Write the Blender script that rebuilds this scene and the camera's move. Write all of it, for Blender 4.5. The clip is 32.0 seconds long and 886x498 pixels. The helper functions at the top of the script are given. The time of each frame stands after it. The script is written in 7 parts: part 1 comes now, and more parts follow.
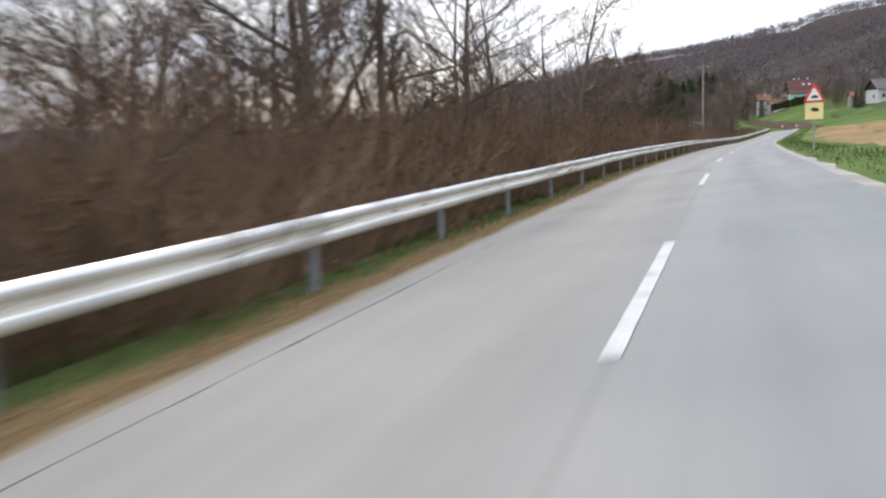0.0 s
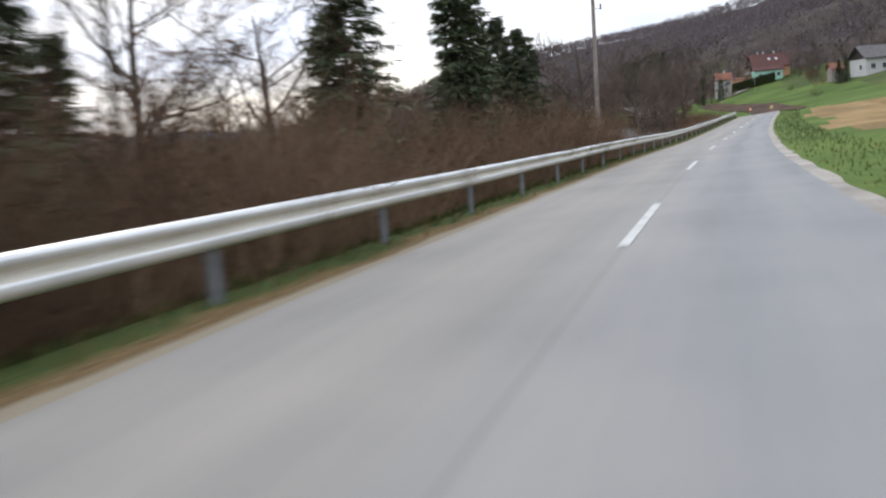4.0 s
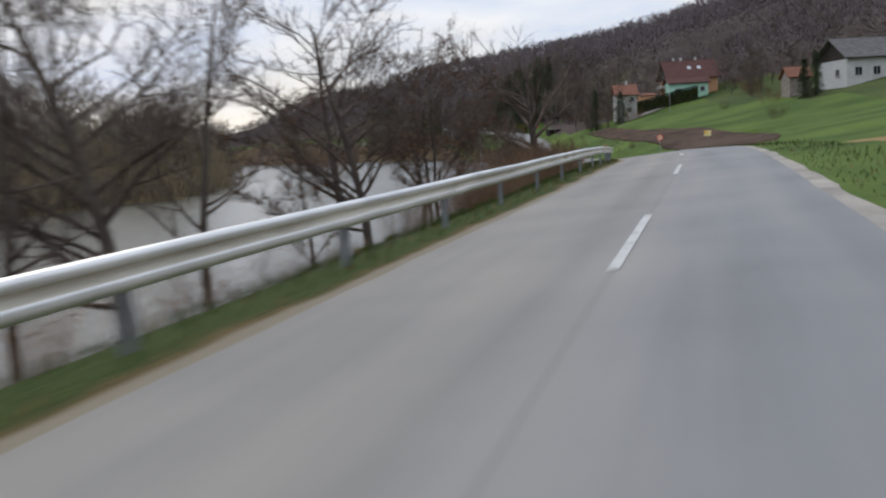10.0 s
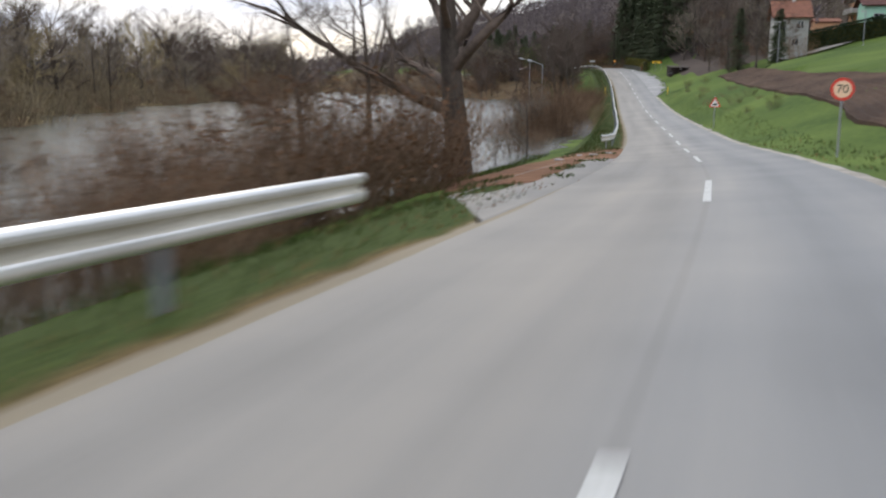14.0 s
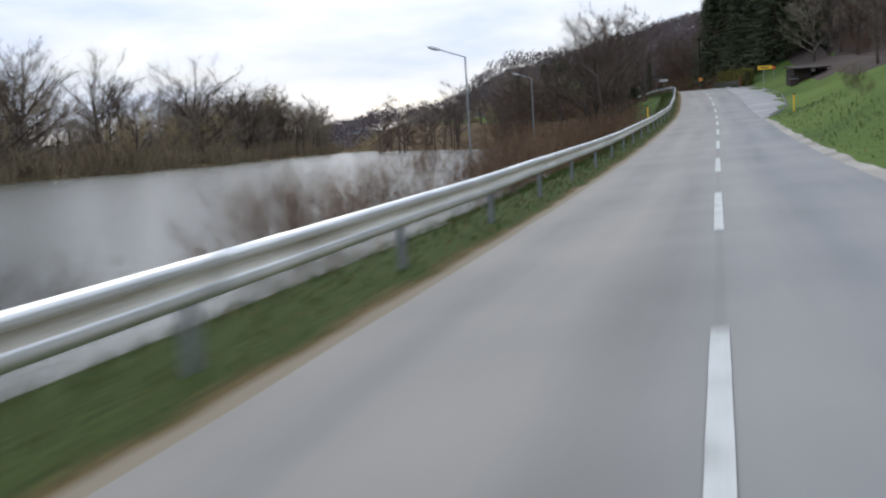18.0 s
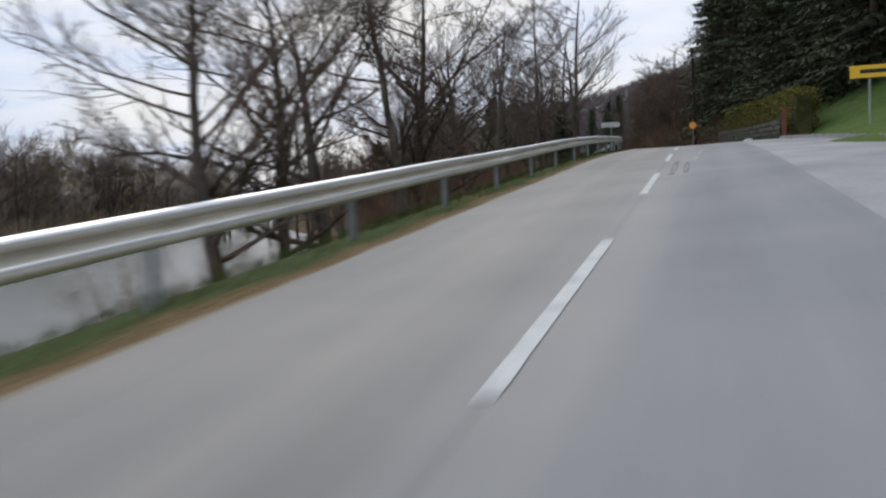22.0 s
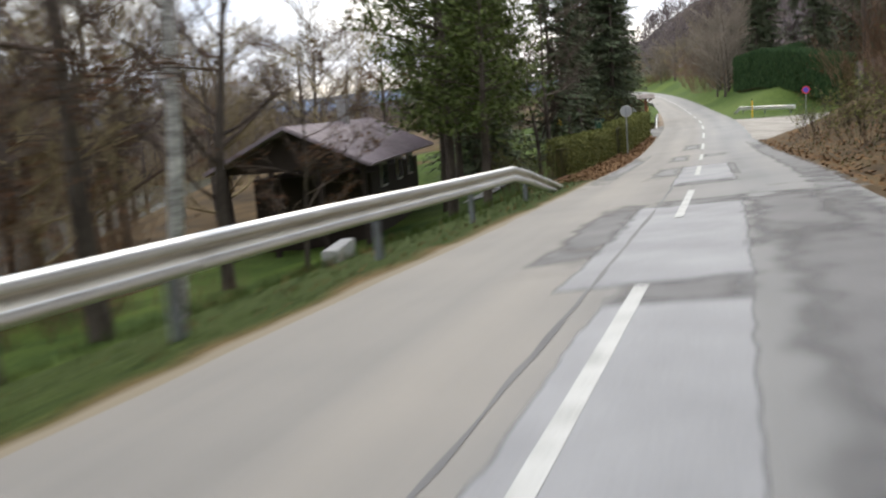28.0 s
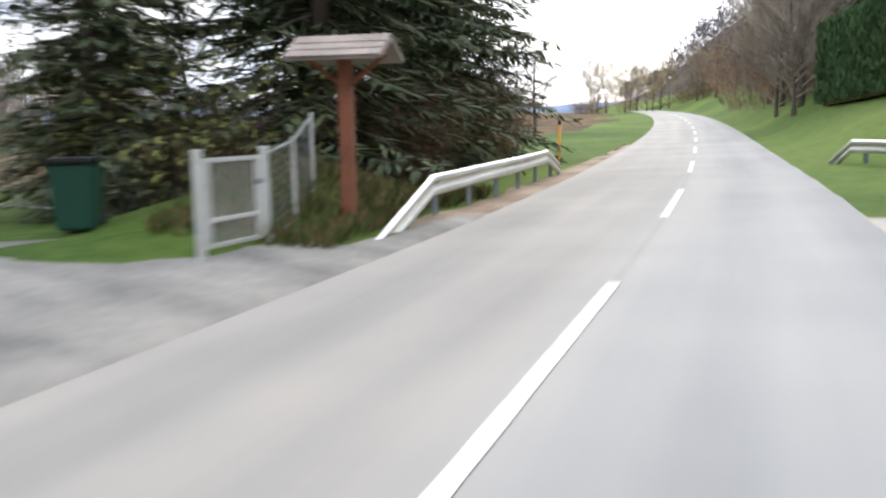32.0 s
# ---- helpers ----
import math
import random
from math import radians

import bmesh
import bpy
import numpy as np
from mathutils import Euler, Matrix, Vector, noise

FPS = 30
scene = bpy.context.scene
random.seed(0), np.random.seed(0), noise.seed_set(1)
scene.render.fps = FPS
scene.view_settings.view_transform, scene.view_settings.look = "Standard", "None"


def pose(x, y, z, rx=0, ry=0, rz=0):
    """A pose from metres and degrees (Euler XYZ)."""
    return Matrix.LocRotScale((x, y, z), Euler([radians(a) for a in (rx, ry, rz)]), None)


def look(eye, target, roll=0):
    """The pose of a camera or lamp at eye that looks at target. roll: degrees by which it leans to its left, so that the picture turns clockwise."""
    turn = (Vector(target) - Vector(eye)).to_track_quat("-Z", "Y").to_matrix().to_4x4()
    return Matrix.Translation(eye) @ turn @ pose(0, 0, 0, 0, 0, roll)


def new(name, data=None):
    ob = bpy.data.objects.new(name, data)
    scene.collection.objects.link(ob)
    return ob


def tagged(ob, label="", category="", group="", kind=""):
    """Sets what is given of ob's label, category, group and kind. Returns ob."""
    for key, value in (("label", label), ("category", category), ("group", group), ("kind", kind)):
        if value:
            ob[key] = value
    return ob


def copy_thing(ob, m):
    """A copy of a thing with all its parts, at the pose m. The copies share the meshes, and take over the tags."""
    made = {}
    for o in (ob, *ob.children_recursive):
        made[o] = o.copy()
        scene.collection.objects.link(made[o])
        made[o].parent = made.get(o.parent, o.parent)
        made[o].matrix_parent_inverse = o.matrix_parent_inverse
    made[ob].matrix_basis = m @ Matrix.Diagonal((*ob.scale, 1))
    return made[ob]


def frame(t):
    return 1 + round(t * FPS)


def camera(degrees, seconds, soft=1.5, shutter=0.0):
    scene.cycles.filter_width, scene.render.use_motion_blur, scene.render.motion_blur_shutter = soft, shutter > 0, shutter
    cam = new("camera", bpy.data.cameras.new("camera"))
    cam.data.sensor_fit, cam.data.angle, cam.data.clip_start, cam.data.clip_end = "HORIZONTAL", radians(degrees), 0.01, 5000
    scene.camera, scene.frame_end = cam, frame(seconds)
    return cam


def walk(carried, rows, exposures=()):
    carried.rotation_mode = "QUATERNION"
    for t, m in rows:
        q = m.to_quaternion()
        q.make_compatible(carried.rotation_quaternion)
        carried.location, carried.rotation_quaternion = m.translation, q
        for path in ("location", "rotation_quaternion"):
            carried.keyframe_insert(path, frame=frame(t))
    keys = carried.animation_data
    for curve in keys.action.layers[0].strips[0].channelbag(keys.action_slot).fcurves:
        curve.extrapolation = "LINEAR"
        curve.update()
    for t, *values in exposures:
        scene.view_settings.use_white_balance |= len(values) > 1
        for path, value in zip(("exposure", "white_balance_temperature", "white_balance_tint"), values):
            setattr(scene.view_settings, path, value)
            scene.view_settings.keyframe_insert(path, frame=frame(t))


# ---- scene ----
cam = camera(52.17, 32.0, soft=2.2, shutter=0.5)
PATH = [
    (0, (0.631, -3.827, 1.199), (-2.491, 5.589, -0.063), -2.37),
    (1, (0.483, 12.661, 1.136), (-2.631, 22.079, -0.125), -3.44),
    (2, (0.593, 31.135, 1.014), (-2.413, 40.586, -0.265), -4.32),
    (3, (0.989, 49.941, 0.723), (-1.853, 59.446, -0.529), -4.90),
    (4, (1.470, 66.898, 0.420), (-1.306, 76.414, -0.894), -4.54),
    (7, (3.207, 118.867, -0.193), (0.479, 128.398, -1.506), -5.45),
    (8, (4.341, 137.423, -0.258), (1.977, 147.079, -1.342), -5.86),
    (9, (5.681, 154.456, -0.241), (3.432, 164.141, -1.314), -5.49),
    (10, (7.495, 172.263, -0.165), (5.562, 182.010, -1.290), -3.42),
    (11, (9.357, 189.862, -0.007), (7.424, 199.590, -1.284), 0.57),
    (12, (10.620, 206.707, 0.064), (8.367, 216.322, -1.508), 4.69),
    (13, (11.012, 224.102, -0.039), (8.207, 233.539, -1.794), 3.83),
    (15.5, (8.242, 269.985, -1.524), (4.075, 278.901, -3.301), -3.09),
    (16, (7.014, 278.894, -1.934), (2.747, 287.773, -3.654), -2.34),
    (17, (3.997, 298.476, -2.550), (-0.498, 307.306, -3.903), -2.52),
    (18, (0.588, 318.420, -2.381), (-4.072, 327.190, -3.555), -3.53),
    (19, (-2.791, 337.565, -2.078), (-7.474, 346.346, -3.069), -4.18),
    (20, (-6.271, 357.384, -1.525), (-10.823, 366.242, -2.418), -3.03),
    (21, (-9.722, 376.836, -0.834), (-14.369, 385.652, -1.656), -2.06),
    (22, (-13.103, 394.364, 0.143), (-17.927, 403.106, -0.428), -2.51),
    (23, (-16.880, 412.254, 1.493), (-21.835, 420.925, 0.973), -1.73),
    (24, (-20.107, 426.922, 2.596), (-25.311, 435.433, 1.904), -1.63),
    (25, (-23.916, 440.907, 3.389), (-29.416, 449.217, 2.549), -1.86),
    (25.5, (-26.186, 448.637, 3.812), (-31.820, 456.842, 2.844), -1.46),
    (27.5, (-36.337, 475.825, 4.631), (-43.008, 483.123, 3.135), -0.63),
    (28, (-39.342, 482.344, 4.571), (-46.230, 489.425, 3.017), -4.37),
    (29, (-45.472, 494.978, 3.866), (-52.322, 502.106, 2.363), -7.84),
    (30, (-52.235, 508.336, 3.339), (-59.065, 515.468, 1.763), -2.55),
    (31, (-59.972, 523.660, 2.919), (-66.860, 530.774, 1.519), -1.95),
    (32, (-66.254, 535.786, 3.145), (-73.520, 542.518, 1.771), -1.03),
]
walk(cam, [(t, look(eye, target, roll)) for t, eye, target, roll in PATH],
     [(0.0, 0.4, 6500, 10), (2.0, 0.35, 6450, 10), (4.0, 0.15, 6450, 10), (7.0, -0.15, 6550, 10), (8.0, -0.3, 6350, 10), (10.0, -0.38, 6400, 10), (12.0, -0.28, 6650, 10), (13.0, -0.12, 6600, 10), (16.0, 0.03, 6550, 10),
      (18.0, -0.25, 6150, 9), (19.0, -0.37, 5950, 8), (20.0, -0.45, 6000, 9), (21.0, -0.38, 6200, 10), (23.0, -0.34, 6350, 10), (25.0, -0.03, 6150, 9), (28.0, 0.43, 6850, 9), (30.0, 0.65, 6550, 10), (31.0, 0.95, 6250, 9), (32.0, 0.92, 6600, 10)])

# ---- light: an overcast late autumn sky, brighter overhead, and a wide weak sun ----
world = bpy.data.worlds.new("overcast_sky")
scene.world = world
world.use_nodes = True
wn, wl = world.node_tree.nodes, world.node_tree.links
wn.clear()
w_out, w_bg = wn.new("ShaderNodeOutputWorld"), wn.new("ShaderNodeBackground")
w_sky = wn.new("ShaderNodeTexSky")
w_sky.sky_type, w_sky.sun_disc = "NISHITA", False
w_sky.sun_elevation, w_sky.sun_rotation = radians(24), radians(-35)
w_co, w_map, w_noise, w_ramp = (wn.new(n) for n in ("ShaderNodeTexCoord", "ShaderNodeMapping", "ShaderNodeTexNoise", "ShaderNodeValToRGB"))
w_map.inputs["Scale"].default_value = (1.6, 1.6, 7.0)
w_noise.inputs["Scale"].default_value, w_noise.inputs["Detail"].default_value, w_noise.inputs["Roughness"].default_value = 1.7, 7, 0.58
w_ramp.color_ramp.elements[0].position, w_ramp.color_ramp.elements[0].color = 0.38, (0.56, 0.66, 0.88, 1)
w_ramp.color_ramp.elements[1].position, w_ramp.color_ramp.elements[1].color = 0.66, (1.0, 0.985, 0.965, 1)
w_sep, w_up, w_mul, w_mix, w_weak = (wn.new(n) for n in ("ShaderNodeSeparateXYZ", "ShaderNodeMapRange", "ShaderNodeVectorMath", "ShaderNodeMixRGB", "ShaderNodeVectorMath"))
w_up.inputs["From Min"].default_value, w_up.inputs["From Max"].default_value = 0.0, 1.0
w_up.inputs["To Min"].default_value, w_up.inputs["To Max"].default_value = 1.18, 2.2
w_mul.operation = w_weak.operation = "SCALE"
w_weak.inputs["Scale"].default_value = 0.1
w_mix.inputs[0].default_value = 0.86
for a, b in ((w_co.outputs["Generated"], w_map.inputs["Vector"]), (w_map.outputs[0], w_noise.inputs["Vector"]), (w_noise.outputs[0], w_ramp.inputs[0]),
             (w_co.outputs["Generated"], w_sep.inputs[0]), (w_sep.outputs["Z"], w_up.inputs["Value"]), (w_ramp.outputs[0], w_mul.inputs[0]),
             (w_up.outputs[0], w_mul.inputs["Scale"]), (w_sky.outputs[0], w_weak.inputs[0]), (w_weak.outputs[0], w_mix.inputs[1]),
             (w_mul.outputs[0], w_mix.inputs[2]), (w_mix.outputs[0], w_bg.inputs[0]), (w_bg.outputs[0], w_out.inputs[0])):
    wl.new(a, b)
sun = new("sun", bpy.data.lights.new("sun", "SUN"))
sun.data.energy, sun.data.angle, sun.data.color = 1.1, radians(24), (1.0, 0.93, 0.82)
sun.matrix_world = look((-34, 50, 45), (0, 0, 0))

# ---- the road's alignment: bend (1/km), grade (%) and bank (%) by chainage ----
BENDS = [0.83, 0.20, -0.88, -1.22, 0.84, -1.15, -1.27, -0.22, -0.72, -0.20, -1.11, 1.82, 4.68, 0.67, 4.65, 0.82, 1.58, 0.65, -0.26, 0.21, 0.28, 1.40, 0.23, 0.49, 8.90, 0.92, 2.29, -0.12, 0.18, 2.91, 0.45, 0.95, 1.30, 1.40, 1.50, 1.50, 1.50, 1.50]
GRADES = [-0.31, -0.41, -0.85, -1.46, -1.30, -1.79, -1.10, -1.19, 0.05, 0.26, 1.21, 1.23, -1.96, -2.00, -4.33, -4.51, -0.92, 0.71, 2.12, 3.88, 4.32, 7.97, 7.36, 4.74, 4.02, 0.21, -3.72, -4.27, 0.60, 0.09, 1.30, 1.90, 2.40, 2.40, 2.20, 2.00, 2.00, 2.00]
BANKS = [11.51, 10.39, 5.12, 4.57, 7.05, 6.54, 8.93, 8.00, 9.74, 4.72, 3.10, 5.87, 0.57, 6.57, 6.13, 2.12, 1.52, 1.49, 1.50]
S_FIRST, S_LAST, S_STEP = -20.0, 720.0, 2.0
CH = np.arange(S_FIRST, S_LAST + 0.1, S_STEP)
_knots = S_FIRST + 20.0 * np.arange(len(BENDS))
_b = np.interp(CH, _knots, BENDS) * 1e-3
_g = np.interp(CH, _knots, GRADES) * 1e-2
RD_BANK = np.interp(CH, S_FIRST + 40.0 * np.arange(len(BANKS)), BANKS) * 1e-2
RD_H = np.concatenate([[0], np.cumsum((_b[1:] + _b[:-1]) / 2 * S_STEP)])
_m = (RD_H[1:] + RD_H[:-1]) / 2
RD_X = np.concatenate([[0], np.cumsum(-np.sin(_m) * S_STEP)])
RD_Y = np.concatenate([[0], np.cumsum(np.cos(_m) * S_STEP)])
RD_Z = np.concatenate([[0], np.cumsum((_g[1:] + _g[:-1]) / 2 * S_STEP)])
_o = int(-S_FIRST / S_STEP)
RD_X, RD_Y, RD_Z = RD_X - RD_X[_o], RD_Y - RD_Y[_o], RD_Z - RD_Z[_o]
# straight on behind the start
_n = 30
CH = np.concatenate([S_FIRST - S_STEP * np.arange(_n, 0, -1), CH])
RD_X = np.concatenate([RD_X[0] + math.sin(RD_H[0]) * S_STEP * np.arange(_n, 0, -1), RD_X])
RD_Y = np.concatenate([RD_Y[0] - math.cos(RD_H[0]) * S_STEP * np.arange(_n, 0, -1), RD_Y])
RD_Z, RD_H, RD_BANK = (np.concatenate([np.full(_n, v[0]), v]) for v in (RD_Z, RD_H, RD_BANK))
LEFT, RIGHT = 2.79, 2.43       # half widths of the asphalt
RAIL = -3.42                   # line of the guard rail
WATER = -4.2


def heading(s):
    return float(np.interp(s, CH, RD_H))


def road_z(s, lat=0.0):
    return np.interp(s, CH, RD_Z) + np.clip(lat, -3.6, 3.2) * np.interp(s, CH, RD_BANK)


def xy(s, lat):
    h = np.interp(s, CH, RD_H)
    return np.interp(s, CH, RD_X) + np.cos(h) * lat, np.interp(s, CH, RD_Y) + np.sin(h) * lat


def chain(x, y):
    """Chainage and lateral offset of places in the plan."""
    x, y = np.atleast_1d(np.asarray(x, float)), np.atleast_1d(np.asarray(y, float))
    j = np.concatenate([np.argmin((a[:, None] - RD_X) ** 2 + (b[:, None] - RD_Y) ** 2, 1) for a, b in zip(np.array_split(x, 60), np.array_split(y, 60))])
    dx, dy, h = x - RD_X[j], y - RD_Y[j], RD_H[j]
    return CH[j] - np.sin(h) * dx + np.cos(h) * dy, np.cos(h) * dx + np.sin(h) * dy


def smooth(v, a, b):
    u = np.clip((np.asarray(v, float) - a) / (b - a), 0, 1)
    return u * u * (3 - 2 * u)


def table(s, v, rows):
    """A profile across the road, blended along it: rows of chainage and heights at the steps AT."""
    out = np.stack([np.interp(s, [r[0] for r in rows], [r[1 + k] for r in rows]) for k in range(len(AT))], -1)
    k = np.clip(np.searchsorted(AT, v, "right") - 1, 0, len(AT) - 2)
    u = np.clip((v - AT[k]) / (AT[k + 1] - AT[k]), 0, 1)
    i = np.arange(len(v))
    return out[i, k] * (1 - u) + out[i, k + 1] * u


AT = np.array([0, 0.8, 3, 6, 10, 20, 45, 90, 170, 300, 500.0])
RISE = [(-80, 0, 0, 0, .2, .4, 0.9, 2.5, 9, 40, 95, 110), (200, 0, 0, 0, .2, .4, 1.0, 3, 9, 40, 95, 110), (235, 0, 0, -.1, 0, .4, 2, 5, 14, 45, 95, 110),
        (275, 0, 0, .1, .7, 1.6, 3.0, 6.5, 18, 50, 95, 110), (305, 0, 0.1, 1.1, 2.2, 3.2, 4.6, 9.5, 22, 55, 95, 110), (366, 0, .1, 1.3, 2.6, 3.6, 6, 10, 24, 60, 95, 110),
        (380, 0, 0, .2, 1.4, 2.6, 5, 10, 26, 60, 95, 110), (400, 0, 0, 0, .9, 2.4, 4.6, 10, 28, 62, 100, 115), (434, 0, 0, .1, 1.0, 2.6, 5, 12, 32, 65, 100, 115),
        (446, 0, 0, .12, 2.2, 4.5, 10, 20, 38, 70, 100, 115), (470, 0, 0, .6, 2.4, 4.8, 10, 20, 40, 70, 100, 115), (530, 0, 0, 1.2, 3, 5.2, 10, 20, 40, 70, 100, 115), (541, 0, 0, 0, .1, .6, 4, 16, 38, 70, 100, 115),
        (556, 0, 0, 0, 0, .3, 3.5, 14, 34, 66, 100, 115), (569, 0, 0, 0, .1, .7, 3.2, 12, 32, 66, 100, 115), (578, 0, .1, 1.2, 2.3, 3.0, 4.2, 12, 32, 66, 100, 115), (740, 0, .1, 1.2, 2.3, 3.2, 5, 14, 34, 70, 100, 115)]
FALL = [(-80, 0, -.1, -.8, -1.8, -2.4, -2.6, -2.8, -2.8, -2.8, -2.8, -2.8), (95, 0, -.1, -.8, -1.8, -2.2, -2.4, -2.4, -2.0, -1.8, -1.8, -1.8),
        (130, 0, -.1, -.7, -2, -3.4, -2.4, -2.0, -3.6, -1.5, -1.5, -1.5), (150, 0, -.1, -.9, -2.6, -3.9, -2.4, -2.2, -3.8, -1.7, -1.7, -1.7), (215, 0, -.1, -.9, -2.5, -4.2, -3.4, -3.6, -4.4, -1.7, -1.7, -1.7),
        (235, 0, -.1, -.9, -2.4, -4, -4.5, -4.5, -4.5, -2, -2, -2), (268, 0, 0, -.2, -.9, -2.6, -3.5, -3.5, -3.5, -3.5, -1.2, -1.2), (285, 0, 0, -.25, -.8, -2.4, -2.6, -2.6, -2.6, -2.6, -2.4, -1.0), (300, 0, -.05, -.15, -.38, -1.6, -2.4, -2.4, -2.4, -2.4, -2.4, -1.0),
        (345, 0, -.1, -.7, -1.4, -2.4, -2.4, -2.4, -2.4, -2.4, -2.4, -1), (395, 0, -.1, -1, -2.6, -4.2, -4.6, -4.6, -4.6, -4.6, -4.6, -3), (450, 0, -.1, -.9, -2.4, -4.6, -8, -8.4, -8.4, -8.4, -8, -7),
        (495, 0, -.1, -.7, -1.6, -2.0, -3.4, -8.4, -8, -7, -7, -7), (512, 0, -.1, -.6, -1.5, -1.9, -2.1, -4, -6.4, -6, -6, -6), (528, 0, 0, 0, -.6, -1.2, -1.8, -2.4, -5, -5, -5, -5), (550, 0, 0, 0, 0, 0, -.1, -.4, -2, -3, -3, -3), (740, 0, 0, -.1, -.2, -.2, 0, 0, 0, 0, 0, 0)]


AT = np.array([0, 0.8, 1.6, 3, 6, 10, 20, 45, 90, 170, 300, 500.0])
RISE = [(*r[:3], 0.35 * r[3], *r[3:8], 0.9 * r[8], 0.75 * r[9], 0.66 * r[10], 0.8 * r[11]) for r in RISE]
FALL = [(r[0], 0, 0.3 * r[2], 0.22 * r[3], *r[3:]) for r in FALL]


def far_shore(y):
    """The x of the far bank of river and lake."""
    return np.interp(y, [60, 190, 225, 260, 290, 330, 385, 440, 500, 620], [-60, -50, -41, -40, -44, -69, -94, -110, -142, -195]) + 2.5 * np.sin(np.asarray(y) * 0.17) + 1.5 * np.sin(np.asarray(y) * 0.41)


def ground_z(s, lat, x=None, y=None):
    """The height of the ground beside and under the road."""
    s, lat = np.broadcast_arrays(np.atleast_1d(np.asarray(s, float)), np.atleast_1d(np.asarray(lat, float)))
    if x is None:
        x, y = xy(s, lat)
    base = road_z(s, np.clip(lat, -LEFT, RIGHT))
    left = table(s, np.maximum(-lat - LEFT, 0), FALL)
    right = table(s, np.maximum(lat - RIGHT, 0), RISE)
    z = base + np.where(lat < 0, left, right)
    z = z + 0.8 * np.exp(-((s - 561.0) / 2.6) ** 2 - ((lat + 5.9) / 1.5) ** 2)
    # flood meadow, river and lake with its far shore
    land = smooth(far_shore(y) - x, -3, 5)
    wave = 3 * np.sin(x * 0.31) + 2 * np.sin(y * 0.23 + x * 0.11)
    meadow = smooth(193 + wave - y, -5, 7) * smooth(x + 36 + wave * 0.5, -3, 5) * smooth(-lat, np.interp(s, [125, 145], [6, 12]), np.interp(s, [125, 145], [9, 16]))
    flat = WATER - 1.2 + 1.75 * np.maximum(land, meadow) + 0.5 * smooth(far_shore(y) - x, 6, 60)
    reach = smooth(s, 95, 125) * (1 - smooth(s, 385, 410)) * smooth(-lat, 9, 13)
    z = np.where(lat < -8, z + (flat - z) * reach, z)
    inland = np.interp(s, [390, 480, 515, 540, 600], [14, 18, 22, 28, 40])
    z = np.where((lat < -13) & (s > 385), z + (flat - z) * smooth(-lat, inland, inland + 22) * smooth(s, 385, 410), z)
    # the wooded hill that closes the valley
    rise = smooth(y, np.interp(x, [-200, -90], [690, 680]), np.interp(x, [-200, -90], [805, 870]))
    hill = np.interp(x, [-420, -276, -262, -250, -235, -205, -150, -93, -77, -28, 14, 46, 67, 140, 300], [4, 4, 14, 26, 38, 46, 47, 58, 65, 75, 83, 89, 97, 108, 125]) * rise - 9
    return np.where(np.abs(lat) > 12, np.maximum(z, z + (np.maximum(hill, z) - z) * smooth(np.abs(lat), 12, 50)), z)


def at(s, lat, up=0.0):
    """A place on the ground."""
    x, y = xy(s, lat)
    return Vector((float(x), float(y), float(ground_z(s, lat)[0]) + up))


def stand(s, lat, up=0.0, turn=0.0, size=1.0):
    """A pose on the ground, its y along the road, turned by degrees to the left."""
    p = at(s, lat, up)
    return Matrix.Translation(p) @ Matrix.Rotation(heading(s) + radians(turn), 4, "Z") @ Matrix.Scale(size, 4)


# ---- materials ----
def material(name, rough=0.8, metal=0.0, spec=0.4):
    m = bpy.data.materials.new(name)
    m.use_nodes = True
    b = m.node_tree.nodes["Principled BSDF"]
    b.inputs["Roughness"].default_value, b.inputs["Metallic"].default_value, b.inputs["Specular IOR Level"].default_value = rough, metal, spec
    return m, m.node_tree.nodes, m.node_tree.links, b


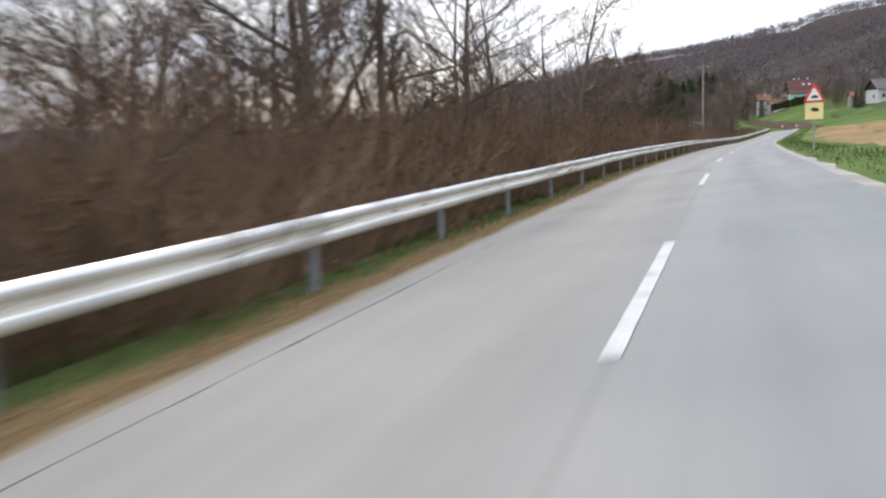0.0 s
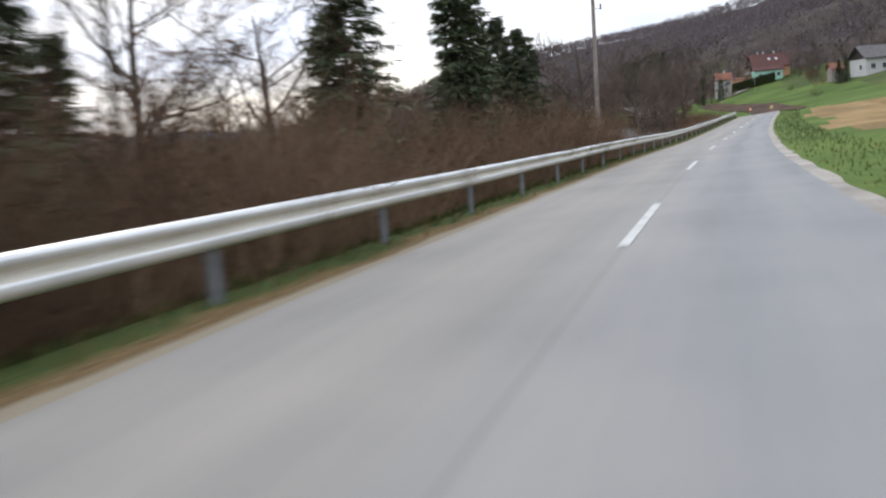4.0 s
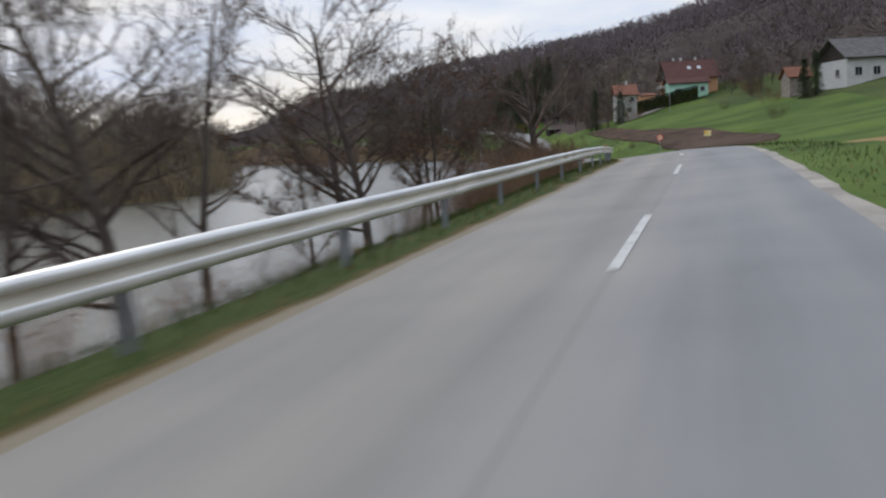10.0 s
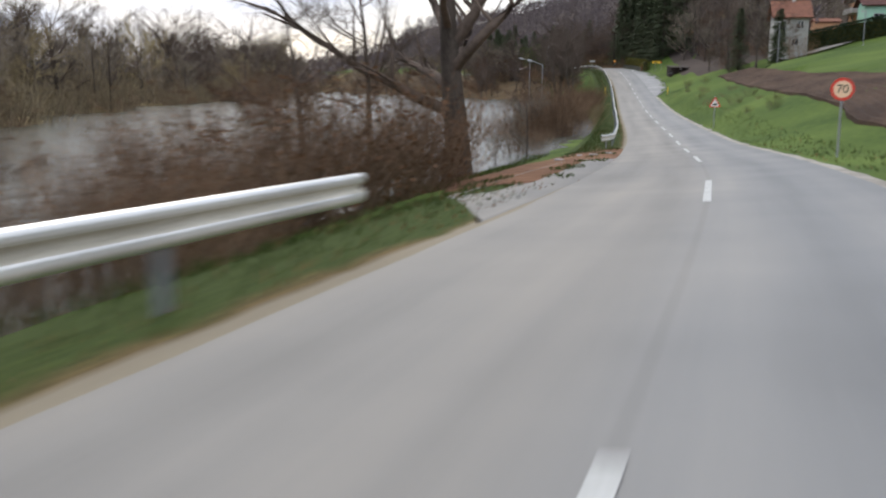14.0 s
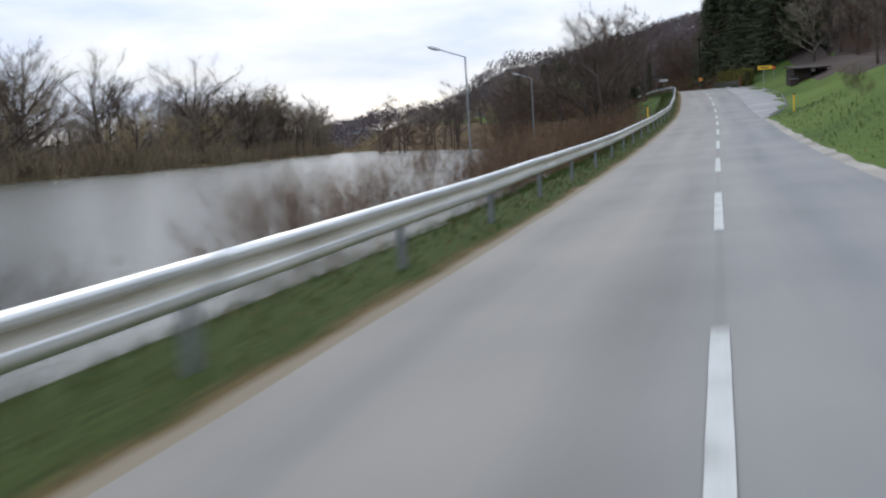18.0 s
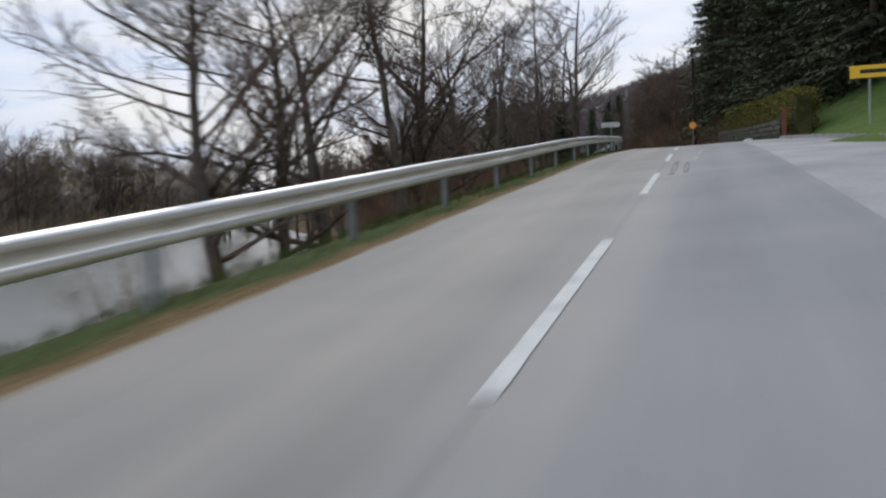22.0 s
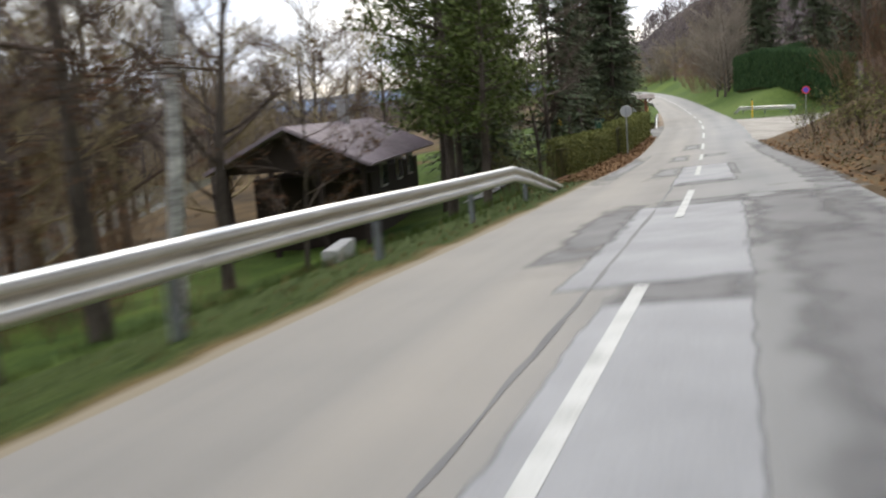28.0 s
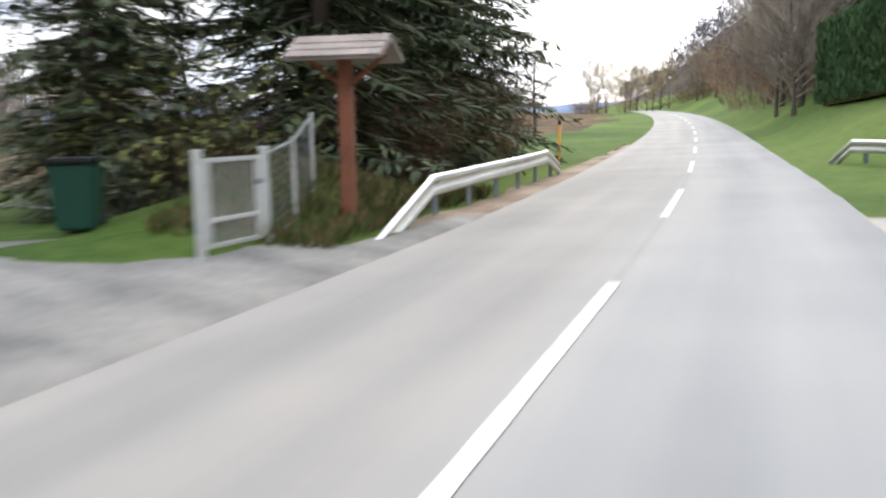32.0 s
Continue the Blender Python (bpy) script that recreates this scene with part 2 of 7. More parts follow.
def mottled(name, dark, light, scale=2.0, fine=30.0, rough=0.85, metal=0.0, bump=0.0, spec=0.3, stretch=(1, 1, 1), coords="Object", random_tint=0.0, low=0.3, high=0.7):
    """Two colours mixed by coarse and fine noise, with fine relief."""
    m, n, l, b = material(name, rough, metal, spec)
    co, mp = n.new("ShaderNodeTexCoord"), n.new("ShaderNodeMapping")
    mp.inputs["Scale"].default_value = stretch
    l.new(co.outputs[coords], mp.inputs["Vector"])
    big, small, add, ramp = n.new("ShaderNodeTexNoise"), n.new("ShaderNodeTexNoise"), n.new("ShaderNodeMath"), n.new("ShaderNodeValToRGB")
    big.inputs["Scale"].default_value, big.inputs["Detail"].default_value = scale, 5
    small.inputs["Scale"].default_value, small.inputs["Detail"].default_value = fine, 4
    l.new(mp.outputs[0], big.inputs["Vector"])
    l.new(mp.outputs[0], small.inputs["Vector"])
    add.operation = "MULTIPLY_ADD"
    add.inputs[1].default_value = 0.45
    sub = n.new("ShaderNodeMath")
    sub.operation = "MULTIPLY_ADD"
    sub.inputs[1].default_value, sub.inputs[2].default_value = 1.0, -0.22
    l.new(big.outputs[0], sub.inputs[0])
    l.new(small.outputs[0], add.inputs[0])
    l.new(sub.outputs[0], add.inputs[2])
    ramp.color_ramp.elements[0].position, ramp.color_ramp.elements[1].position = low, high
    ramp.color_ramp.elements[0].color, ramp.color_ramp.elements[1].color = (*dark, 1), (*light, 1)
    l.new(add.outputs[0], ramp.inputs[0])
    last = ramp.outputs[0]
    if random_tint:
        info, hsv, mr = n.new("ShaderNodeObjectInfo"), n.new("ShaderNodeHueSaturation"), n.new("ShaderNodeMapRange")
        mr.inputs["To Min"].default_value, mr.inputs["To Max"].default_value = 1 - random_tint, 1 + random_tint
        l.new(info.outputs["Random"], mr.inputs["Value"])
        l.new(mr.outputs[0], hsv.inputs["Value"])
        l.new(last, hsv.inputs["Color"])
        last = hsv.outputs[0]
    l.new(last, b.inputs["Base Color"])
    if bump:
        bp = n.new("ShaderNodeBump")
        bp.inputs["Strength"].default_value, bp.inputs["Distance"].default_value = bump, 0.02
        l.new(small.outputs[0], bp.inputs["Height"])
        l.new(bp.outputs[0], b.inputs["Normal"])
    return m


def island_tints(name, dark, light, rough=0.9, spec=0.15):
    """A colour of its own for every leaf, blade or clump of a joined mesh."""
    m, n, l, b = material(name, rough, 0.0, spec)
    g, ramp = n.new("ShaderNodeNewGeometry"), n.new("ShaderNodeValToRGB")
    ramp.color_ramp.elements[0].color, ramp.color_ramp.elements[1].color = (*dark, 1), (*light, 1)
    l.new(g.outputs["Random Per Island"], ramp.inputs[0])
    l.new(ramp.outputs[0], b.inputs["Base Color"])
    return m


def striped_asphalt(name):
    """Worn asphalt: paler wheel tracks along the lanes, stains, cracks of tar and fine grit; u is across, v along the road in metres."""
    m, n, l, b = material(name, 0.78, 0.0, 0.35)
    uv, sep = n.new("ShaderNodeUVMap"), n.new("ShaderNodeSeparateXYZ")
    l.new(uv.outputs[0], sep.inputs[0])
    mp = n.new("ShaderNodeMapping")
    mp.inputs["Scale"].default_value = (1.3, 0.06, 1)
    l.new(uv.outputs[0], mp.inputs["Vector"])
    bands = n.new("ShaderNodeTexNoise")
    bands.inputs["Scale"].default_value, bands.inputs["Detail"].default_value = 1.0, 5
    l.new(mp.outputs[0], bands.inputs["Vector"])
    wave = n.new("ShaderNodeMath")
    wave.operation = "SINE"
    ang = n.new("ShaderNodeMath")
    ang.operation = "MULTIPLY_ADD"
    ang.inputs[1].default_value, ang.inputs[2].default_value = 4.4, 0.6
    l.new(sep.outputs["X"], ang.inputs[0])
    l.new(ang.outputs[0], wave.inputs[0])
    stain, grit = n.new("ShaderNodeTexNoise"), n.new("ShaderNodeTexNoise")
    stain.inputs["Scale"].default_value, stain.inputs["Detail"].default_value = 0.35, 6
    grit.inputs["Scale"].default_value, grit.inputs["Detail"].default_value = 60, 3
    l.new(uv.outputs[0], stain.inputs["Vector"])
    l.new(uv.outputs[0], grit.inputs["Vector"])

    def madd(a, k, c):
        q = n.new("ShaderNodeMath")
        q.operation = "MULTIPLY_ADD"
        q.inputs[1].default_value = k
        l.new(a, q.inputs[0])
        if isinstance(c, float):
            q.inputs[2].default_value = c
        else:
            l.new(c, q.inputs[2])
        return q.outputs[0]

    v = madd(grit.outputs[0], 0.16, madd(stain.outputs[0], 0.5, madd(wave.outputs[0], 0.05, madd(bands.outputs[0], 0.56, -0.125))))
    ramp = n.new("ShaderNodeValToRGB")
    e = ramp.color_ramp.elements
    e[0].position, e[0].color, e[1].position, e[1].color = 0.22, (0.150, 0.149, 0.144, 1), 0.72, (0.270, 0.257, 0.236, 1)
    mid = e.new(0.45)
    mid.color = (0.206, 0.203, 0.195, 1)
    l.new(v, ramp.inputs[0])
    # the older, bluer lane at the right
    lane = n.new("ShaderNodeMapRange")
    lane.interpolation_type = "SMOOTHSTEP"
    lane.inputs["From Min"].default_value, lane.inputs["From Max"].default_value = 0.3, 1.4
    lane.inputs["To Max"].default_value = 0.5
    l.new(sep.outputs["X"], lane.inputs["Value"])
    tint = n.new("ShaderNodeMixRGB")
    tint.blend_type = "MULTIPLY"
    tint.inputs[2].default_value = (0.84, 0.88, 0.93, 1)
    l.new(lane.outputs[0], tint.inputs[0])
    l.new(ramp.outputs[0], tint.inputs[1])
    warm, ww, joint, jm, away = n.new("ShaderNodeMixRGB"), n.new("ShaderNodeMapRange"), n.new("ShaderNodeMixRGB"), n.new("ShaderNodeMapRange"), n.new("ShaderNodeMath")
    warm.blend_type = joint.blend_type = "MULTIPLY"
    warm.inputs[2].default_value, joint.inputs[2].default_value = (1.035, 0.992, 0.935, 1), (0.80, 0.79, 0.78, 1)
    ww.interpolation_type = jm.interpolation_type = "SMOOTHSTEP"
    ww.inputs["From Min"].default_value, ww.inputs["From Max"].default_value = 0.3, -0.6
    l.new(sep.outputs["X"], ww.inputs["Value"])
    away.operation = "ABSOLUTE"
    l.new(sep.outputs["X"], away.inputs[0])
    jm.inputs["From Min"].default_value, jm.inputs["From Max"].default_value, jm.inputs["To Max"].default_value = 0.06, 0.015, 0.4
    l.new(away.outputs[0], jm.inputs["Value"])
    l.new(ww.outputs[0], warm.inputs[0])
    l.new(tint.outputs[0], warm.inputs[1])
    l.new(jm.outputs[0], joint.inputs[0])
    l.new(warm.outputs[0], joint.inputs[1])
    l.new(joint.outputs[0], b.inputs["Base Color"])
    bp = n.new("ShaderNodeBump")
    bp.inputs["Strength"].default_value, bp.inputs["Distance"].default_value = 0.25, 0.004
    l.new(grit.outputs[0], bp.inputs["Height"])
    l.new(bp.outputs[0], b.inputs["Normal"])
    return m


ASPHALT = striped_asphalt("worn_asphalt")
PAINT = mottled("worn_road_paint", (0.25, 0.25, 0.235), (0.50, 0.50, 0.475), 3, 40, 0.75, low=0.22, high=0.55)
STEEL = mottled("galvanised_steel", (0.58, 0.585, 0.57), (0.80, 0.80, 0.77), 0.9, 14, 0.36, 0.62, spec=0.5, stretch=(1, 1, 2))
DIRTY_STEEL = mottled("grimy_galvanised_steel", (0.34, 0.31, 0.24), (0.62, 0.59, 0.50), 0.5, 9, 0.62, 0.25, spec=0.35, stretch=(1, 1, 3), low=0.2, high=0.6)
POST_STEEL = mottled("dull_steel", (0.15, 0.16, 0.17), (0.26, 0.275, 0.285), 3, 20, 0.6, 0.15)
GRASS = mottled("autumn_grass", (0.028, 0.054, 0.011), (0.10, 0.14, 0.028), 0.35, 9, 0.95, bump=0.5, spec=0.1)
LAWN = mottled("green_meadow", (0.038, 0.070, 0.013), (0.105, 0.150, 0.030), 0.08, 3, 0.95, bump=0.5, spec=0.1)
STRAW = mottled("dry_meadow", (0.085, 0.065, 0.03), (0.22, 0.165, 0.075), 0.15, 5, 0.95, bump=0.8, spec=0.1)
PLOUGHED = mottled("ploughed_soil", (0.045, 0.028, 0.02), (0.10, 0.065, 0.045), 0.4, 6, 0.95, bump=0.9, spec=0.1, stretch=(1, 0.25, 1))
FLOOR = mottled("leaf_litter", (0.04, 0.028, 0.016), (0.13, 0.085, 0.04), 0.3, 8, 0.95, bump=0.6, spec=0.1)
GRAVEL = mottled("pale_gravel", (0.20, 0.18, 0.155), (0.40, 0.37, 0.32), 0.8, 25, 0.9, bump=0.5, spec=0.2)
SOIL = mottled("brown_soil", (0.095, 0.048, 0.027), (0.235, 0.125, 0.072), 0.7, 9, 0.95, bump=0.7, spec=0.1)
WOODS = mottled("wooded_hill_floor", (0.042, 0.033, 0.030), (0.085, 0.066, 0.055), 0.03, 0.5, 0.95, spec=0.1)
CONCRETE = mottled("grey_concrete", (0.25, 0.245, 0.24), (0.42, 0.41, 0.39), 0.7, 14, 0.85, bump=0.3)


def verge_material():
    """A strip of dead leaves and grit along the asphalt that breaks up into grass; u is across in metres."""
    m, n, l, b = material("verge", 0.95, 0.0, 0.1)
    uv, sep = n.new("ShaderNodeUVMap"), n.new("ShaderNodeSeparateXYZ")
    l.new(uv.outputs[0], sep.inputs[0])
    noise1, noise2 = n.new("ShaderNodeTexNoise"), n.new("ShaderNodeTexNoise")
    noise1.inputs["Scale"].default_value, noise1.inputs["Detail"].default_value = 0.5, 6
    noise2.inputs["Scale"].default_value, noise2.inputs["Detail"].default_value = 12, 5
    l.new(uv.outputs[0], noise1.inputs["Vector"])
    l.new(uv.outputs[0], noise2.inputs["Vector"])
    edge = n.new("ShaderNodeMath")
    edge.operation = "MULTIPLY_ADD"
    edge.inputs[1].default_value = 1.1
    l.new(noise1.outputs[0], edge.inputs[0])
    l.new(sep.outputs["X"], edge.inputs[2])
    mr, late, less = n.new("ShaderNodeMapRange"), n.new("ShaderNodeMapRange"), n.new("ShaderNodeMath")
    mr.interpolation_type = late.interpolation_type = "SMOOTHSTEP"
    mr.inputs["From Min"].default_value, mr.inputs["From Max"].default_value = 0.60, 1.0
    late.inputs["From Min"].default_value, late.inputs["From Max"].default_value, late.inputs["To Max"].default_value = 375, 410, 0.16
    less.operation = "SUBTRACT"
    back = n.new("ShaderNodeMapRange")
    back.inputs["From Min"].default_value, back.inputs["From Max"].default_value, back.inputs["To Min"].default_value, back.inputs["To Max"].default_value = 466, 486, 0.11, 0.0
    l.new(sep.outputs["Y"], back.inputs["Value"])
    l.new(back.outputs[0], late.inputs["To Max"])
    l.new(sep.outputs["Y"], late.inputs["Value"])
    l.new(edge.outputs[0], less.inputs[0])
    # wider dead edge along the first straight
    early, both = n.new("ShaderNodeMapRange"), n.new("ShaderNodeMath")
    early.inputs["From Min"].default_value, early.inputs["From Max"].default_value = 30, 150
    early.inputs["To Min"].default_value, early.inputs["To Max"].default_value = 0.40, 0.04
    both.operation = "ADD"
    l.new(sep.outputs["Y"], early.inputs["Value"])
    l.new(late.outputs[0], both.inputs[0])
    l.new(early.outputs[0], both.inputs[1])
    l.new(both.outputs[0], less.inputs[1])
    l.new(less.outputs[0], mr.inputs["Value"])
    r1, r2, mix = n.new("ShaderNodeValToRGB"), n.new("ShaderNodeValToRGB"), n.new("ShaderNodeMixRGB")
    r1.color_ramp.elements[0].color, r1.color_ramp.elements[1].color = (0.055, 0.038, 0.018, 1), (0.225, 0.150, 0.070, 1)
    r2.color_ramp.elements[0].color, r2.color_ramp.elements[1].color = (0.018, 0.032, 0.008, 1), (0.066, 0.088, 0.020, 1)
    for r in (r1, r2):
        r.color_ramp.elements[0].position, r.color_ramp.elements[1].position = 0.3, 0.7
        l.new(noise2.outputs[0], r.inputs[0])
    l.new(mr.outputs[0], mix.inputs[0])
    l.new(r1.outputs[0], mix.inputs[1])
    l.new(r2.outputs[0], mix.inputs[2])
    # pale grit swept up against the asphalt
    grit, gm, ga = n.new("ShaderNodeMixRGB"), n.new("ShaderNodeMapRange"), n.new("ShaderNodeMath")
    ga.operation = "MULTIPLY_ADD"
    ga.inputs[1].default_value = 0.34
    l.new(noise1.outputs[0], ga.inputs[0])
    late_grit = n.new("ShaderNodeMath")
    late_grit.operation = "ADD"
    l.new(sep.outputs["X"], late_grit.inputs[0])
    l.new(late.outputs[0], late_grit.inputs[1])
    l.new(late_grit.outputs[0], ga.inputs[2])
    gm.inputs["From Min"].default_value, gm.inputs["From Max"].default_value, gm.inputs["To Max"].default_value = 0.42, 0.30, 0.9
    l.new(ga.outputs[0], gm.inputs["Value"])
    grit.inputs[2].default_value = (0.26, 0.225, 0.165, 1)
    l.new(gm.outputs[0], grit.inputs[0])
    l.new(mix.outputs[0], grit.inputs[1])
    l.new(grit.outputs[0], b.inputs["Base Color"])
    bp = n.new("ShaderNodeBump")
    bp.inputs["Strength"].default_value, bp.inputs["Distance"].default_value = 0.7, 0.03
    l.new(noise2.outputs[0], bp.inputs["Height"])
    l.new(bp.outputs[0], b.inputs["Normal"])
    return m


VERGE = verge_material()


def water_material():
    """Murky water with small wind ripples."""
    m, n, l, b = material("rippled_water", 0.22, 0.0, 0.5)
    b.inputs["Base Color"].default_value = (0.06, 0.064, 0.05, 1)
    b.inputs["IOR"].default_value = 1.45
    co, nz, big, add, bp = (n.new(k) for k in ("ShaderNodeTexCoord", "ShaderNodeTexNoise", "ShaderNodeTexNoise", "ShaderNodeMath", "ShaderNodeBump"))
    nz.inputs["Scale"].default_value, nz.inputs["Detail"].default_value = 3.5, 3
    big.inputs["Scale"].default_value, big.inputs["Detail"].default_value = 1.1, 3
    add.operation = "MULTIPLY_ADD"
    add.inputs[1].default_value = 1.2
    bp.inputs["Strength"].default_value, bp.inputs["Distance"].default_value = 0.4, 0.05
    l.new(co.outputs["Object"], nz.inputs["Vector"])
    l.new(co.outputs["Object"], big.inputs["Vector"])
    l.new(big.outputs[0], add.inputs[0])
    l.new(nz.outputs[0], add.inputs[2])
    l.new(add.outputs[0], bp.inputs["Height"])
    l.new(bp.outputs[0], b.inputs["Normal"])
    return m


LAKE = water_material()
BARK = mottled("grey_brown_bark", (0.045, 0.036, 0.03), (0.14, 0.115, 0.095), 2, 18, 0.95, bump=0.6, spec=0.1, stretch=(1, 1, 0.3), random_tint=0.2)
TWIGS = mottled("brown_twigs", (0.06, 0.046, 0.038), (0.17, 0.13, 0.105), 0.4, 5, 0.95, spec=0.1, random_tint=0.3)
BRUSH = mottled("dry_brush", (0.09, 0.058, 0.038), (0.25, 0.165, 0.105), 0.4, 4, 0.95, spec=0.1, random_tint=0.35)
TAN_TWIGS = mottled("tan_twigs", (0.17, 0.135, 0.075), (0.36, 0.29, 0.16), 0.4, 5, 0.95, spec=0.1, random_tint=0.3)
BIRCH = mottled("white_birch_bark", (0.16, 0.15, 0.14), (0.62, 0.6, 0.56), 2.5, 9, 0.85, stretch=(1, 1, 2.5), spec=0.2)
NEEDLES = island_tints("dark_spruce_needles", (0.042, 0.060, 0.035), (0.135, 0.158, 0.085))
PINE = island_tints("green_pine_needles", (0.045, 0.066, 0.018), (0.135, 0.165, 0.048))
BEECH = island_tints("brown_beech_leaves", (0.07, 0.03, 0.014), (0.17, 0.085, 0.04))
HEDGE_LEAF = island_tints("olive_hedge_leaves", (0.062, 0.074, 0.022), (0.235, 0.235, 0.072))
THUJA = island_tints("green_thuja_sprays", (0.024, 0.050, 0.022), (0.070, 0.122, 0.046))
GRASS_BLADES = island_tints("grass_blades", (0.023, 0.041, 0.009), (0.078, 0.100, 0.025))
DEAD_LEAVES = island_tints("dead_leaves", (0.09, 0.045, 0.02), (0.26, 0.15, 0.07))
FAR_WOODS = island_tints("far_bare_woods", (0.105, 0.088, 0.090), (0.185, 0.152, 0.148))
FAR_BANK = island_tints("far_bank_woods", (0.13, 0.10, 0.068), (0.33, 0.265, 0.16))
PALE_TWIGS = mottled("pale_grey_twigs", (0.13, 0.108, 0.085), (0.29, 0.245, 0.195), 0.4, 5, 0.95, spec=0.1, random_tint=0.3)


# ---- building helpers ----
def mesh_of(name, verts, faces, mats, index=None, smooth_faces=False):
    me = bpy.data.meshes.new(name)
    me.from_pydata([tuple(v) for v in verts], [], faces)
    for m in mats if isinstance(mats, (list, tuple)) else [mats]:
        me.materials.append(m)
    if index is not None:
        me.polygons.foreach_set("material_index", np.asarray(index, dtype=np.int32))
    if smooth_faces:
        me.polygons.foreach_set("use_smooth", np.ones(len(me.polygons), dtype=bool))
    me.update()
    return me


def part(name, bm, mat, parent=None, label=""):
    """Links a bmesh, or a mesh, as one object under a thing or a part."""
    if isinstance(bm, bmesh.types.BMesh):
        me = bpy.data.meshes.new(name)
        bm.to_mesh(me)
        bm.free()
        me.materials.append(mat)
    else:
        me = bm
    ob = new(name, me)
    ob.parent = parent
    if label:
        ob["label"] = label
    return ob


def thing(name, m, label, category, group=""):
    """An Empty at a thing's base, which takes its parts."""
    ob = new(name)
    ob.empty_display_size = 0.2
    ob.matrix_basis = m
    return tagged(ob, label, category, group)


def box(bm, sx, sy, sz, x=0, y=0, z=0, bevel=0.0, m=None):
    """A box with its base's middle at x, y, z."""
    t = Matrix.Translation((x, y, z + sz / 2)) @ Matrix.Diagonal((sx, sy, sz, 1))
    r = bmesh.ops.create_cube(bm, size=1, matrix=(m @ t) if m else t)
    if bevel:
        es = {e for v in r["verts"] for e in v.link_edges}
        bmesh.ops.bevel(bm, geom=list(es), offset=bevel, segments=2, affect="EDGES")
    return bm


def boxed(sx, sy, sz, x=0, y=0, z=0, bevel=0.0, m=None):
    return box(bmesh.new(), sx, sy, sz, x, y, z, bevel, m)


def rod(bm, a, b, r, r2=None, n=8):
    a, b = Vector(a), Vector(b)
    d = b - a
    q = d.to_track_quat("Z", "Y").to_matrix().to_4x4()
    bmesh.ops.create_cone(bm, cap_ends=True, segments=n, radius1=r, radius2=r if r2 is None else r2, depth=d.length, matrix=Matrix.Translation((a + b) / 2) @ q)
    return bm


class Sticks:
    """Collects tapered sticks and flakes into one mesh."""

    def __init__(self):
        self.v, self.f = [], []

    def stick(self, pts, radii, n=5):
        base = len(self.v)
        for k, (p, r) in enumerate(zip(pts, radii)):
            d = (Vector(pts[min(k + 1, len(pts) - 1)]) - Vector(pts[max(k - 1, 0)])).normalized()
            a = d.orthogonal().normalized()
            c = d.cross(a)
            for j in range(n):
                w = 2 * math.pi * j / n
                self.v.append(Vector(p) + a * (r * math.cos(w)) + c * (r * math.sin(w)))
        for k in range(len(pts) - 1):
            for j in range(n):
                i0, i1 = base + k * n + j, base + k * n + (j + 1) % n
                self.f.append((i0, i1, i1 + n, i0 + n))

    def flake(self, p, d, side, w):
        b = len(self.v)
        self.v += [p - side * w * 0.5, p + d * 0.5 + side * w * 0.5, p + d, p + d * 0.45 - side * w * 0.6]
        self.f.append((b, b + 1, b + 2, b + 3))

    def mesh(self, name, mat, smooth_faces=True):
        return mesh_of(name, self.v, self.f, mat, smooth_faces=smooth_faces)


# ---- the ground, road and lake ----
def uv_along(me, uv):
    layer = me.uv_layers.new(name="UVMap")
    loops = np.empty(len(me.loops), dtype=np.int32)
    me.loops.foreach_get("vertex_index", loops)
    layer.data.foreach_set("uv", np.asarray(uv, dtype=np.float32)[loops].ravel())


def strip(name, s_list, lats, up, mat, smooth_faces=True, wobble=0.0, across=lambda l: l, on_ground=False, sink=0.0):
    """A ribbon along the road: lats(s) gives its columns, up the lift over the ground."""
    rows = [lats(s) for s in s_list]
    if sink:
        rows = [[r[0], r[0] + 0.05, *r[1:-1], r[-1] - 0.05, r[-1]] for r in rows]
    ss = np.repeat(s_list, len(rows[0]))
    ll = np.array(rows).ravel()
    if wobble:
        ll = ll + np.array([noise.noise((s * 0.7, l * 3, 4.2)) * wobble for s, l in zip(ss, ll)])
    x, y = xy(ss, ll)
    z = (ground_z(ss, ll) if on_ground else road_z(ss, ll)) + up
    k, n = len(rows[0]), len(s_list)
    if sink:
        z = z - sink * np.tile([1.0] + [0.0] * (k - 2) + [1.0], n)
    faces = [(i * k + j, i * k + j + 1, (i + 1) * k + j + 1, (i + 1) * k + j) for i in range(n - 1) for j in range(k - 1)]
    me = mesh_of(name, np.stack([x, y, z], -1), faces, mat, smooth_faces=smooth_faces)
    uv_along(me, np.stack([across(ll), ss], -1))
    return me


